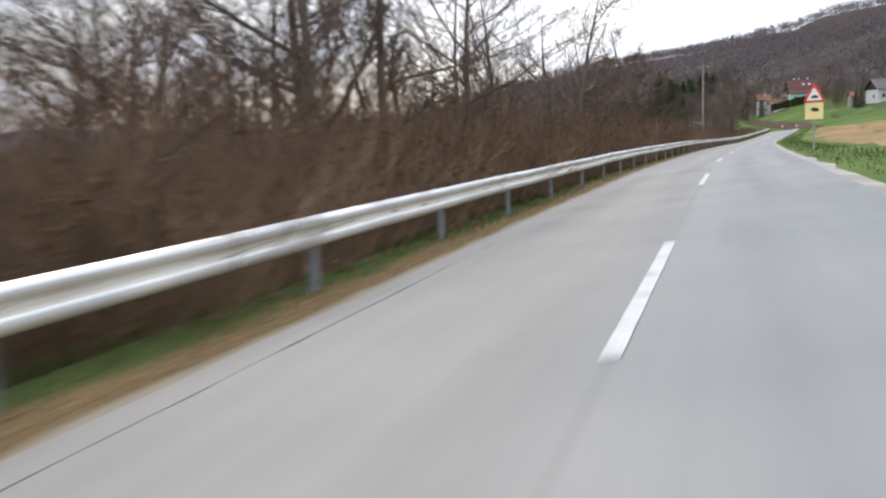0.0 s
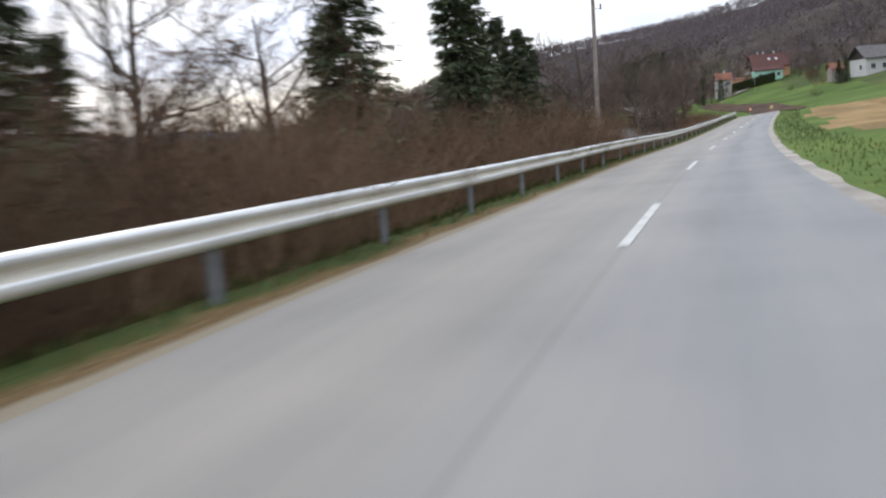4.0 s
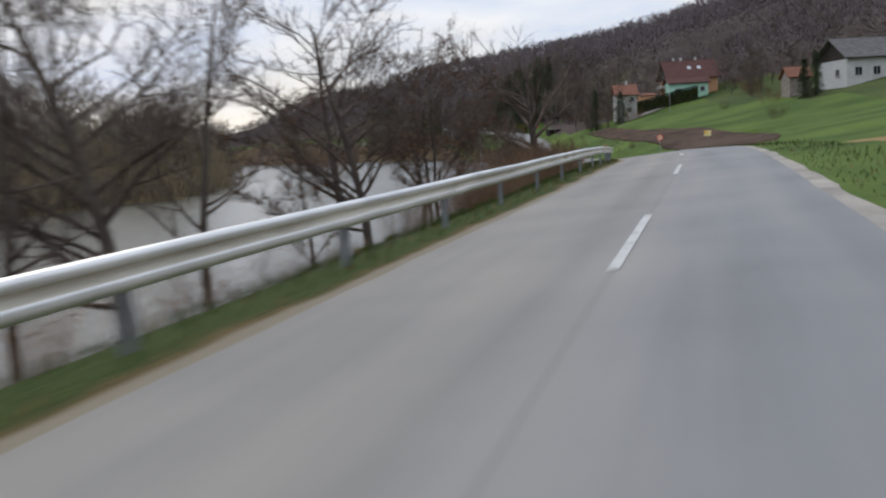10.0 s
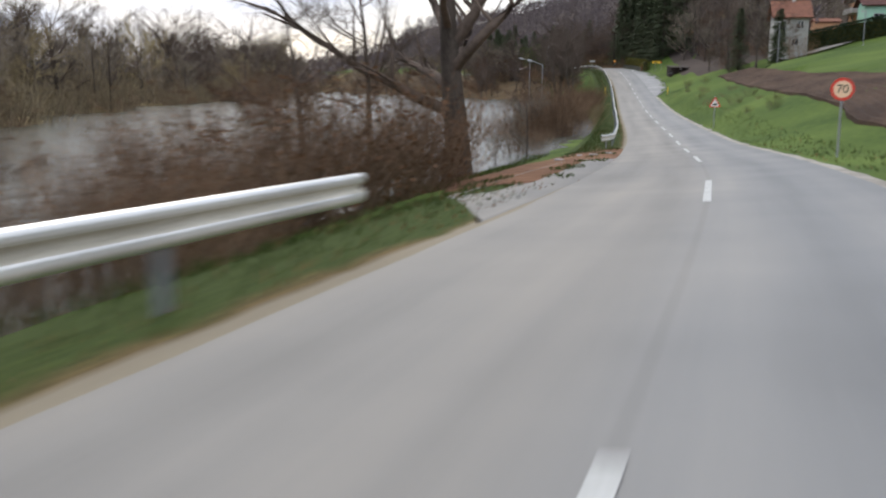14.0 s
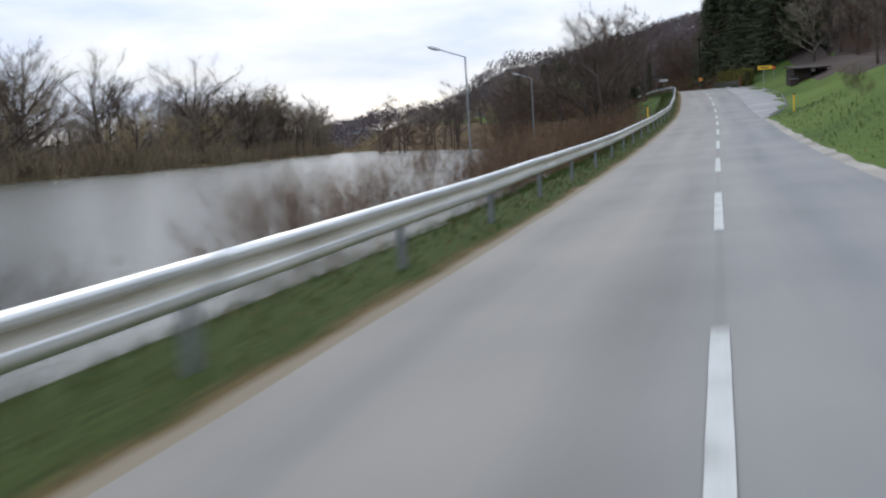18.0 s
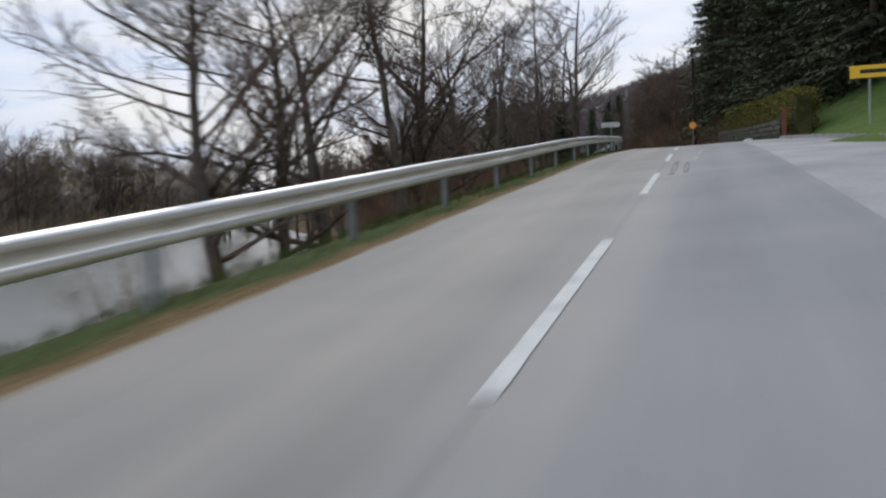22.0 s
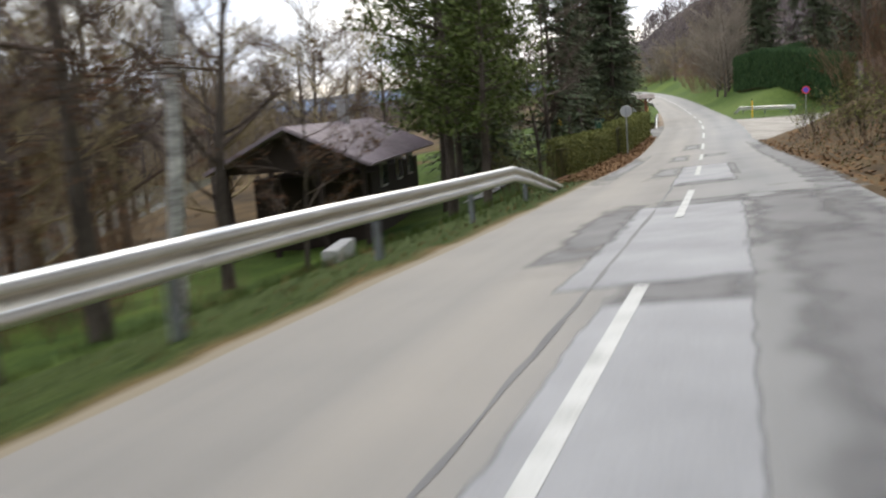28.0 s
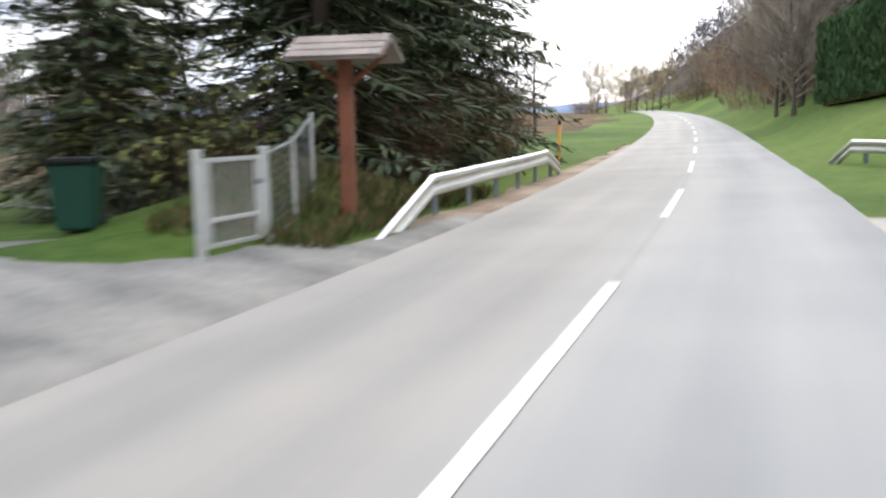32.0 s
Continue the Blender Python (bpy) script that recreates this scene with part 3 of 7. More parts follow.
def cover(s, lat, x, y):
    """Which ground cover lies where: the numbers of GROUND_MATS."""
    out = np.full(s.shape, 4)
    r = lat > 0
    wav = np.array([noise.noise((a * 0.05, b * 0.05, 0)) for a, b in zip(x, y)])
    out = np.where(r, 1, out)
    out = np.where(r & (lat > 34 + 6 * wav), 6, out)
    out = np.where(r & (s < 215) & (lat > 6.6 + 1.5 * wav) & (lat < 25 + 5 * wav), 7, out)
    out = np.where(r & (lat > np.interp(s, [-60, 200, 300, 345, 375, 400, 420, 462], [135, 132, 120, 100, 70, 48, 36, 30]) + 10 * wav), 5, out)
    out = np.where(r & (s > 395) & (lat > 11 + 3 * wav) & (lat < 27), 5, out)
    out = np.where(r & (s > 462) & (s < 541) & (lat > 2.3) & (lat < 36), 4, out)
    out = np.where(r & (s > 527) & (lat > 16), 5, out)
    out = np.where(~r & (s < 215) & (lat < -15 + 4 * wav) & (lat > -46) & (s > 112), np.where(wav > -0.12, 2, 4), out)
    out = np.where(~r & (x < far_shore(y) + 2) & (x > far_shore(y) - 7 + 6 * wav), 2, out)
    out = np.where(~r & (s > 530) & (lat > np.interp(s, [560, 620], [-20, -7]) + 4 * wav), 1, out)
    out = np.where(~r & (s > 230) & (s < 530) & (lat > -15), 0, out)
    out = np.where((y > 640) & (np.abs(lat) > 25), 5, out)
    return out


HILL_MEADOW = mottled("hillside_meadow", (0.028, 0.048, 0.013), (0.082, 0.100, 0.028), 0.05, 1.2, 0.95, bump=0.5, spec=0.1)
STUBBLE = mottled("stubble_field", (0.15, 0.098, 0.042), (0.30, 0.205, 0.092), 0.2, 6, 0.95, bump=0.7, spec=0.1, stretch=(1, 0.4, 1))
GROUND_MATS = [GRASS, LAWN, STRAW, GRASS, FLOOR, WOODS, HILL_MEADOW, STUBBLE]


def build_ground():
    # a fine strip along the road inside a coarse sheet that reaches the horizon
    cols = np.array([-14, -12, -10.5, -9, -7.8, -6.8, -6, -5.3, -4.6, -4.1, -3.6, -3.2, -2.8, -1.4, 0, 1.2, 2.4, 2.9, 3.4, 4, 4.8, 5.6, 6.6, 7.8, 9, 10.5, 12, 14])
    ss = np.arange(-60, 716.1, 2.0)
    s2, l2 = (a.ravel() for a in np.meshgrid(ss, cols, indexing="ij"))
    x, y = xy(s2, l2)
    z = ground_z(s2, l2, x, y)
    under = (l2 < 2.41) & ((l2 > -2.81) | ((l2 > -5.35) & (s2 < 551)))
    z = np.where(under, z - 0.05, z)
    rough = np.array([noise.noise((a * 0.35, b * 0.35, 1.7)) for a, b in zip(x, y)])
    z = z + np.where(((l2 > 4.4) | (l2 < -5.5)) & ((s2 < 530) | (s2 > 566)), 0.16, 0.0) * rough
    k, n = len(cols), len(ss)
    verts = [tuple(v) for v in np.stack([x, y, z], -1)]
    faces = [(i * k + j, i * k + j + 1, (i + 1) * k + j + 1, (i + 1) * k + j) for i in range(n - 1) for j in range(k - 1)]
    mid = np.array([[(s2[f[0]] + s2[f[2]]) / 2, (l2[f[0]] + l2[f[1]]) / 2, x[f[0]], y[f[0]]] for f in faces]).T
    idx = list(cover(*mid))
    gx, gy = np.arange(-520, 421, 4.0), np.arange(-160, 951, 4.0)
    X, Y = (a.ravel() for a in np.meshgrid(gx, gy, indexing="ij"))
    s3, l3 = chain(X, Y)
    Z = ground_z(s3, l3, X, Y)
    off = (np.abs(l3) < 13.4) & (s3 > -62) & (s3 < 717)
    Z = np.where(off, Z - 2.5, Z)
    Z = Z + np.array([noise.noise((a * 0.04, b * 0.04, 0.3)) for a, b in zip(X, Y)]) * np.where((l3 > 60) | (Y > 590), 1.6, 0.15) * (Z > WATER + 0.4)
    base, kk = len(verts), len(gy)
    verts += [tuple(v) for v in np.stack([X, Y, Z], -1)]
    far = [(i * kk + j, (i + 1) * kk + j, (i + 1) * kk + j + 1, i * kk + j + 1) for i in range(len(gx) - 1) for j in range(kk - 1)]
    faces += [tuple(base + q for q in f) for f in far]
    fm = np.array([f[0] for f in far])
    idx += list(cover(s3[fm], l3[fm], X[fm], Y[fm]))
    # out to the horizon
    e = len(verts)
    ring = [(-520, -160), (420, -160), (420, 948), (-520, 948)]
    for px, py in ring:
        verts.append((px, py, -6.0))
    for px, py in ((-4500, -4500), (4500, -4500), (4500, 4500), (-4500, 4500)):
        verts.append((px, py, -6.0))
    for q in range(4):
        faces.append((e + q, e + 4 + q, e + 4 + (q + 1) % 4, e + (q + 1) % 4))
        idx.append(5)
    ob = new("ground", mesh_of("ground", verts, faces, GROUND_MATS, idx, True))
    tagged(ob, "rolling valley ground with grass, dry meadow, ploughed soil and leaf litter", "ground", kind="structure")


build_ground()


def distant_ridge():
    """Hills far down the valley, with the blue haze put into their colour."""
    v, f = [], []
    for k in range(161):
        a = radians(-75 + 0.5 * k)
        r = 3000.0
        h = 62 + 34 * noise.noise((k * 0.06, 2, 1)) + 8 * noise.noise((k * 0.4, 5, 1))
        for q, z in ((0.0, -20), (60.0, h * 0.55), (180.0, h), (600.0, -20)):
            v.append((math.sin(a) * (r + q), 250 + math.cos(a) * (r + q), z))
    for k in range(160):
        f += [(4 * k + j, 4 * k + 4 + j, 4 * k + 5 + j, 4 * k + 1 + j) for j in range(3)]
    tagged(new("backdrop", mesh_of("backdrop", v, f, DISTANT, smooth_faces=True)), "wooded hills far down the valley, coloured with blue haze", "hills", kind="structure")


# the blue of distance haze is painted into this base colour
DISTANT = mottled("haze_coloured_hills", (0.13, 0.17, 0.24), (0.20, 0.24, 0.32), 0.004, 0.03, 0.95, spec=0.05)
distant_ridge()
def left_edge(s):
    """How far the grass has grown in over the asphalt's left edge."""
    return LEFT - float(np.interp(s, [-60, 20, 50, 255, 264, 290, 300, 500, 512], [0, 0.02, 0.13, 0.13, 0, 0, 0.08, 0.08, 0]))


S_FINE = list(np.arange(-60, 716.1, 1.0))
road = tagged(new("road", strip("road", S_FINE, lambda s: [-left_edge(s) + 0.05 * noise.noise((s * 0.8, 0, 0)), -2.4, -1.9, -1.2, -0.6, 0, 0.6, 1.2, 1.8, 2.2, RIGHT + 0.06 * noise.noise((s * 0.8, 9, 0))], 0.012, ASPHALT)),
              "worn grey two-lane asphalt country road", "road", kind="structure")

tagged(new("verge_left", strip("verge_left", list(np.arange(-60, 552, 1.0)), lambda s: [-5.6, -5.0, -4.5, -4.1, -3.7, -3.4, -3.1, -2.9, -left_edge(s) + 0.06], 0.004, VERGE, wobble=0.06, across=lambda l: -l - LEFT + 0.08, on_ground=True)),
       "grassy verge with dead leaves along the asphalt", "verge", kind="structure")
tagged(new("verge_right", strip("verge_right", list(np.arange(-60, 374, 1.0)), lambda s: [RIGHT - 0.06, RIGHT + 0.08, RIGHT + 0.2, RIGHT + 0.32 + 0.14 * noise.noise((s * 0.4, 3, 3))], 0.006, GRAVEL, wobble=0.1, on_ground=True)),
       "pale gravel edge between asphalt and grass", "verge", kind="structure")

def field_cols(s):
    a, b = float(np.interp(s, [246, 262, 300, 372], [6.6, 6, 8.5, 10])), float(np.interp(s, [246, 256, 275, 300, 372], [9.5, 12, 14.5, 16.5, 14]))
    a, b = a + 0.5 * noise.noise((s * 0.12, 1, 1)), b + 0.7 * noise.noise((s * 0.1, 4, 1))
    return [a + (b - a) * q / 31 for q in range(32)]


# the ploughed field: furrows run along the road
field = strip("ploughed_field", list(np.arange(246, 373, 1.5)), field_cols, 0.12, PLOUGHED, wobble=0.12, on_ground=True, sink=0.5, smooth_faces=False)
for k, v in enumerate(field.vertices):
    if k < 34 or k >= len(field.vertices) - 34:
        v.co.z -= 0.5
    v.co.z += (0.045 if k % 2 else -0.045) + 0.03 * noise.noise((v.co.x * 1.3, v.co.y * 1.3, 2))
tagged(new("ploughed_field", field), "dark brown ploughed field with furrows along the road", "field", kind="structure")

# road paint: five-metre dashes, ten metres apart first and five metres apart further on
DASH_W = 0.115


def dash_mesh(length):
    n = 12
    v, f = [], []
    for k in range(n + 1):
        u = k / n
        w = DASH_W / 2 * (1 + 0.06 * noise.noise((u * 9, 3, length)))
        v += [(-w, u * length, 0), (w, u * length, 0), (-w, u * length, 0.002), (w, u * length, 0.002)]
    for k in range(n):
        a, b = 4 * k, 4 * k + 4
        f += [(a + 2, a + 3, b + 3, b + 2), (a, a + 2, b + 2, b), (a + 3, a + 1, b + 1, b + 3)]
    f += [(0, 1, 3, 2), (4 * n, 4 * n + 2, 4 * n + 3, 4 * n + 1)]
    return mesh_of("dash", v, f, PAINT)


DASH = dash_mesh(5.0)
for far_end in [5.77 + 15 * k for k in range(-3, 18)] + [275.1 + 10.02 * k for k in range(0, 40)]:
    if far_end < 700:
        s0, s1 = far_end - 5.0, far_end
        a = Vector((*[float(c) for c in xy(s0, 0)], float(road_z(s0)))) 
        b = Vector((*[float(c) for c in xy(s1, 0)], float(road_z(s1))))
        ydir = (b - a).normalized()
        h, bank = heading((s0 + s1) / 2), float(np.interp((s0 + s1) / 2, CH, RD_BANK))
        xdir = Vector((math.cos(h), math.sin(h), bank)).normalized()
        zdir = xdir.cross(ydir).normalized()
        m = Matrix((xdir, ydir, zdir)).transposed().to_4x4()
        m.translation = a + zdir * 0.0185
        d = new("dash", DASH)
        d.parent = road
        d.matrix_basis = m

tagged(new("water", mesh_of("water", [(-420, 60, WATER), (60, 60, WATER), (60, 640, WATER), (-420, 640, WATER)], [(0, 1, 2, 3)], LAKE)),
       "still lake water that mirrors the pale sky", "water", kind="structure")


# ---- guard rails ----
W_PROFILE = [(0.015, 0.31), (0.05, 0.302), (0.075, 0.282), (0.082, 0.25), (0.066, 0.215), (0.026, 0.194), (0.010, 0.17), (0.028, 0.144), (0.078, 0.118), (0.083, 0.07), (0.07, 0.03), (0.03, 0.0)]


def beam_mesh(stations):
    """A W-shaped steel beam through stations of (place, side direction); its bottom lies 0.31 m under the top."""
    v, f, k = [], [], len(W_PROFILE) * 2
    for p, side in stations:
        for t in (0.0, 0.006):
            for px, pz in W_PROFILE:
                v.append(p + side * (px - t) + Vector((0, 0, pz - 0.31)))
    n = len(W_PROFILE)
    for i in range(len(stations) - 1):
        a, b = i * k, (i + 1) * k
        for j in range(n - 1):
            f += [(a + j, b + j, b + j + 1, a + j + 1), (a + n + j, a + n + j + 1, b + n + j + 1, b + n + j)]
        f += [(a, a + n, b + n, b), (a + n - 1, b + n - 1, b + 2 * n - 1, a + 2 * n - 1)]
    e = (len(stations) - 1) * k
    for j in range(n - 1):
        f += [(j, j + 1, n + j + 1, n + j), (e + j, e + n + j, e + n + j + 1, e + j + 1)]
    # grime sits in the trough between the two ribs
    grime = [1 if q < (len(stations) - 1) * (2 * (n - 1) + 2) and q % (2 * (n - 1) + 2) in (8, 10, 12, 14) else 0 for q in range(len(f))]
    return mesh_of("beam", v, f, (STEEL, DIRTY_STEEL), grime, True)


def post_mesh(h):
    bm = bmesh.new()
    box(bm, 0.055, 0.1, h, 0, 0, 0, 0.004)
    box(bm, 0.08, 0.02, h * 0.999, 0, 0.045, 0, 0.004)
    box(bm, 0.07, 0.08, 0.2, 0.045, 0, h - 0.24, 0.004)
    me = bpy.data.meshes.new("post")
    bm.to_mesh(me)
    bm.free()
    me.materials.append(POST_STEEL)
    return me


POST = post_mesh(1.35)
BOLT = part("bolt", rod(bmesh.new(), (0, 0, 0), (0.02, 0, 0), 0.016, n=8), STEEL).data
bpy.data.objects.remove(bpy.data.objects["bolt"])


def guard_rail(s0, s1, lat, top, first_post, label, drop0=0.0, drop1=0.0, flare0=0.0, side=1, ramp=4.0, ramp0=4.0, gap=4.35):
    """Beam sections of four posts' length, posts with spacers and bolts; drop: the beam's ends run down to the ground."""
    rail = thing("guard_rail", Matrix.Identity(4), label, "guard rail", "guard rails")

    def station(s):
        d0, d1 = np.clip(1 - (s - s0) / ramp0, 0, 1), np.clip(1 - (s1 - s) / ramp, 0, 1)
        la = lat - flare0 * d0 ** 2 + 0.02 * math.sin(s * 0.31) + 0.02 * noise.noise((s * 0.2, 5, 0))
        x, y = xy(s, la)
        z = float(road_z(s, la)) + top + 0.012 * noise.noise((s * 0.23, 1, 2)) - drop0 * d0 - drop1 * d1
        h = heading(s)
        return Vector((float(x), float(y), z)), Vector((math.cos(h), math.sin(h), 0)) * side

    cuts = [s0] + [c for c in np.arange(first_post + gap * 2, s1 - 3, gap * 3) if c > s0 + 3] + [s1]
    for a, b in zip(cuts, cuts[1:]):
        q = list(np.arange(a, b, 1.45 if ramp0 > 3 else 0.6)) + [b + (0.25 if b < s1 else 0)]
        part("beam", beam_mesh([station(s) for s in q]), STEEL, rail)
    s = first_post
    while s < s1 - 0.5:
        if s > s0 + 0.3:
            p, d = station(s)
            ob = part("post", POST, POST_STEEL, rail)
            ob.matrix_basis = Matrix.Translation(p - d * 0.075 - Vector((0, 0, 1.37))) @ Matrix.Rotation(heading(s) + (math.pi if side < 0 else 0), 4, "Z")
            for dz in (0.19, 0.115):
                bo = part("bolt", BOLT, STEEL, ob)
                bo.matrix_basis = Matrix.Translation((0.075 + 0.03, 0.0, 1.37 - dz))
        s += gap
    return rail


guard_rail(-40, 251.5, RAIL, 0.83, -32.0 + 1.7, "long galvanised W-beam guard rail on the grassy verge")
guard_rail(288.5, 511.4, RAIL, 0.83, 290.0, "galvanised W-beam guard rail above the lake bank", drop1=0.7, flare0=0.5, ramp=5.0)
guard_rail(558.4, 571.4, -3.3, 0.72, 561.2, "short white-grey guard rail over a culvert with sloped ends", drop0=0.7, drop1=0.4, ramp=1.5, ramp0=2.4, gap=1.9)

# ---- trees ----
def bend_line(rng, p, d, length, n, wander, lift=0.0):
    pts = [Vector(p)]
    d = Vector(d).normalized()
    for _ in range(n):
        d = (d + Vector((rng.uniform(-1, 1), rng.uniform(-1, 1), rng.uniform(-1, 1) + lift)) * wander).normalized()
        pts.append(pts[-1] + d * (length / n))
    return pts, d


def bare_tree(seed, height, trunk_r, first=0.3, limbs=11, spread=0.75, twig=0.012, density=1.0, lean=(0, 0), leaves=0, stout=0.5):
    """Trunk, crown of limbs, branches and twigs."""
    rng = random.Random(seed)
    tr, cr, lf = Sticks(), Sticks(), Sticks()
    pts, _ = bend_line(rng, (0, 0, -0.3), (lean[0], lean[1], 1), height * 0.86, 9, 0.07, 0.25)
    rad = [trunk_r * (1.25 if k == 0 else 1) * (1 - 0.88 * k / 9) for k in range(10)]
    tr.stick(pts, rad, 7)
    for i in range(limbs):
        u = first + (0.97 - first) * (i + rng.random()) / limbs
        k = min(int(u * 9), 8)
        p = pts[k].lerp(pts[k + 1], u * 9 - k)
        w = rng.random() * 2 * math.pi + i * 2.4
        ln = height * (0.2 + 0.34 * (1 - abs(u - 0.5) * 1.2)) * spread * rng.uniform(0.75, 1.2)
        d = Vector((math.cos(w), math.sin(w), rng.uniform(0.25, 0.9)))
        r1 = rad[k] * stout
        lp, ld = bend_line(rng, p, d, ln, 6, 0.2, 0.15)
        cr.stick(lp, [max(r1 * (1 - 0.85 * q / 6), twig) for q in range(7)], 4)
        for j in range(int(10 * density)):
            v = 0.2 + 0.8 * (j + rng.random()) / (10 * density)
            kk = min(int(v * 6), 5)
            bp = lp[kk].lerp(lp[kk + 1], v * 6 - kk)
            bd = (ld + Vector((rng.uniform(-1, 1), rng.uniform(-1, 1), rng.uniform(-0.4, 0.9))) * 0.95).normalized()
            bl = ln * 0.42 * rng.uniform(0.5, 1.1) * (1.15 - 0.5 * v)
            sp, sd = bend_line(rng, bp, bd, bl, 4, 0.25, 0.1)
            cr.stick(sp, [max(r1 * 0.32 * (1 - 0.8 * q / 4), twig * 0.75) for q in range(5)], 3)
            for _ in range(int(9 * density)):
                t = rng.uniform(0.15, 1.0)
                q = min(int(t * 4), 3)
                tp = sp[q].lerp(sp[q + 1], t * 4 - q)
                td = (sd + Vector((rng.uniform(-1, 1), rng.uniform(-1, 1), rng.uniform(-0.5, 0.9))) * 1.1).normalized()
                wp, _ = bend_line(rng, tp, td, bl * rng.uniform(0.35, 0.7), 2, 0.3, 0.05)
                cr.stick(wp, [twig * 0.6, twig * 0.5, twig * 0.25], 3)
                if leaves and rng.random() < leaves:
                    for _q in range(3):
                        lf.flake(wp[1] + Vector((rng.uniform(-.15, .15), rng.uniform(-.15, .15), rng.uniform(-.15, .1))), Vector((rng.uniform(-1, 1), rng.uniform(-1, 1), rng.uniform(-1, .3))) * 0.11, Vector((rng.uniform(-1, 1), rng.uniform(-1, 1), 0.2)).normalized(), 0.07)
    return tr, cr, lf


TREES = {}


def tree_kind(key, name, label, trunk_mat=BARK, crown_mat=TWIGS, leaf_mat=None, **kw):
    tr, cr, lf = bare_tree(**kw)
    ob = thing(name, Matrix.Translation((0, 0, -500)), label, "tree")
    part("trunk", tr.mesh("trunk", trunk_mat), trunk_mat, ob)
    part("crown", cr.mesh("crown", crown_mat), crown_mat, ob)
    if leaf_mat and lf.f:
        part("foliage", lf.mesh("foliage", leaf_mat, False), leaf_mat, ob)
    TREES[key] = ob


def conifer_kind(key, label, seed, height, radius, mat, droop=0.35, start=0.06, whorls=26, open_crown=False, trunk_r=0.2):
    rng = random.Random(seed)
    tr, lf = Sticks(), Sticks()
    pts, _ = bend_line(rng, (0, 0, -0.3), (0, 0, 1), height, 8, 0.02, 0.2)
    tr.stick(pts, [trunk_r * (1 - 0.9 * k / 8) for k in range(9)], 7)
    for i in range(whorls):
        u = start + (1 - start) * i / whorls
        z = height * u
        ln = radius * ((1 - u) ** 0.8 if not open_crown else math.sin(math.pi * min(1, 0.12 + 0.88 * u)) ** 0.6) + 0.25
        for j in range(10 if not open_crown else 5):
            w = rng.random() * 6.283
            l2 = ln * rng.uniform(0.65, 1.12)
            d = Vector((math.cos(w), math.sin(w), (-droop if not open_crown else 0.25) + 0.5 * u * (1 if not open_crown else 0)))
            bp, bd = bend_line(rng, Vector((pts[0].x, pts[0].y, z + rng.uniform(-.2, .2))), d, l2, 4, 0.1, -0.05 if not open_crown else 0.1)
            tr.stick(bp, [0.035, 0.028, 0.02, 0.014, 0.006], 3)
            for k in range(int(40 if not open_crown else 62)):
                t = rng.uniform(0.12 if not open_crown else 0.35, 1.0)
                q = min(int(t * 4), 3)
                p = bp[q].lerp(bp[q + 1], t * 4 - q)
                side = Vector((-math.sin(w), math.cos(w), 0)) * rng.choice((-1, 1))
                if open_crown:
                    p = p + Vector((rng.uniform(-.35, .35), rng.uniform(-.35, .35), rng.uniform(-.2, .3)))
                    dd = Vector((rng.uniform(-1, 1), rng.uniform(-1, 1), rng.uniform(-.2, 1))).normalized() * rng.uniform(.2, .42)
                else:
                    dd = (side * rng.uniform(0.4, 1) + Vector((math.cos(w), math.sin(w), 0)) * 0.6 + Vector((0, 0, rng.uniform(-0.7, 0.05)))).normalized() * rng.uniform(0.35, 0.75) * (1.1 - 0.45 * t)
                lf.flake(p, dd, Vector((0, 0, 1)).cross(dd).normalized() * 0.7 + Vector((0, 0, rng.uniform(-.4, .4))), rng.uniform(0.07, 0.15) if not open_crown else rng.uniform(0.1, 0.2))
    ob = thing("spruce" if not open_crown else "pine", Matrix.Translation((0, 0, -500)), label, "tree")
    part("trunk", tr.mesh("trunk", BARK), BARK, ob)
    part("crown", lf.mesh("crown", mat, False), mat, ob)
    TREES[key] = ob


def bush_kind(key, name, label, seed, stems, height, spread, mat, leaf_mat=None, leaves=0, thick=0.012, subs=7):
    rng = random.Random(seed)
    st, lf = Sticks(), Sticks()
    for _ in range(stems):
        w, r = rng.random() * 6.283, rng.random() ** 0.5
        p = Vector((math.cos(w) * r * spread * 0.5, math.sin(w) * r * spread * 0.5, -0.15))
        d = Vector((math.cos(w) * r * 0.5 + rng.uniform(-.25, .25), math.sin(w) * r * 0.5 + rng.uniform(-.25, .25), 1))
        pts, sd = bend_line(rng, p, d, height * rng.uniform(0.5, 1.05), 4, 0.14, 0.1)
        st.stick(pts, [thick, thick * 0.8, thick * 0.6, thick * 0.42, thick * 0.2], 3)
        for _k in range(subs):
            t = rng.uniform(0.25, 1)
            q = min(int(t * 4), 3)
            bp = pts[q].lerp(pts[q + 1], t * 4 - q)
            bd = sd + Vector((rng.uniform(-1, 1), rng.uniform(-1, 1), rng.uniform(-.3, .8))) * 1.0
            wp, _ = bend_line(rng, bp, bd, height * rng.uniform(0.14, 0.34), 2, 0.3)
            st.stick(wp, [thick * 0.5, thick * 0.36, thick * 0.16], 3)
            for _q in range(leaves):
                lf.flake(wp[rng.choice((1, 2))] + Vector((rng.uniform(-.1, .1), rng.uniform(-.1, .1), rng.uniform(-.1, .1))), Vector((rng.uniform(-1, 1), rng.uniform(-1, 1), rng.uniform(-1, .6))) * 0.1, Vector((rng.uniform(-1, 1), rng.uniform(-1, 1), 0.1)).normalized(), 0.07)
    ob = thing(name, Matrix.Translation((0, 0, -500)), label, "bush")
    part("crown", st.mesh("crown", mat), mat, ob)
    if leaves:
        part("foliage", lf.mesh("foliage", leaf_mat, False), leaf_mat, ob)
    TREES[key] = ob


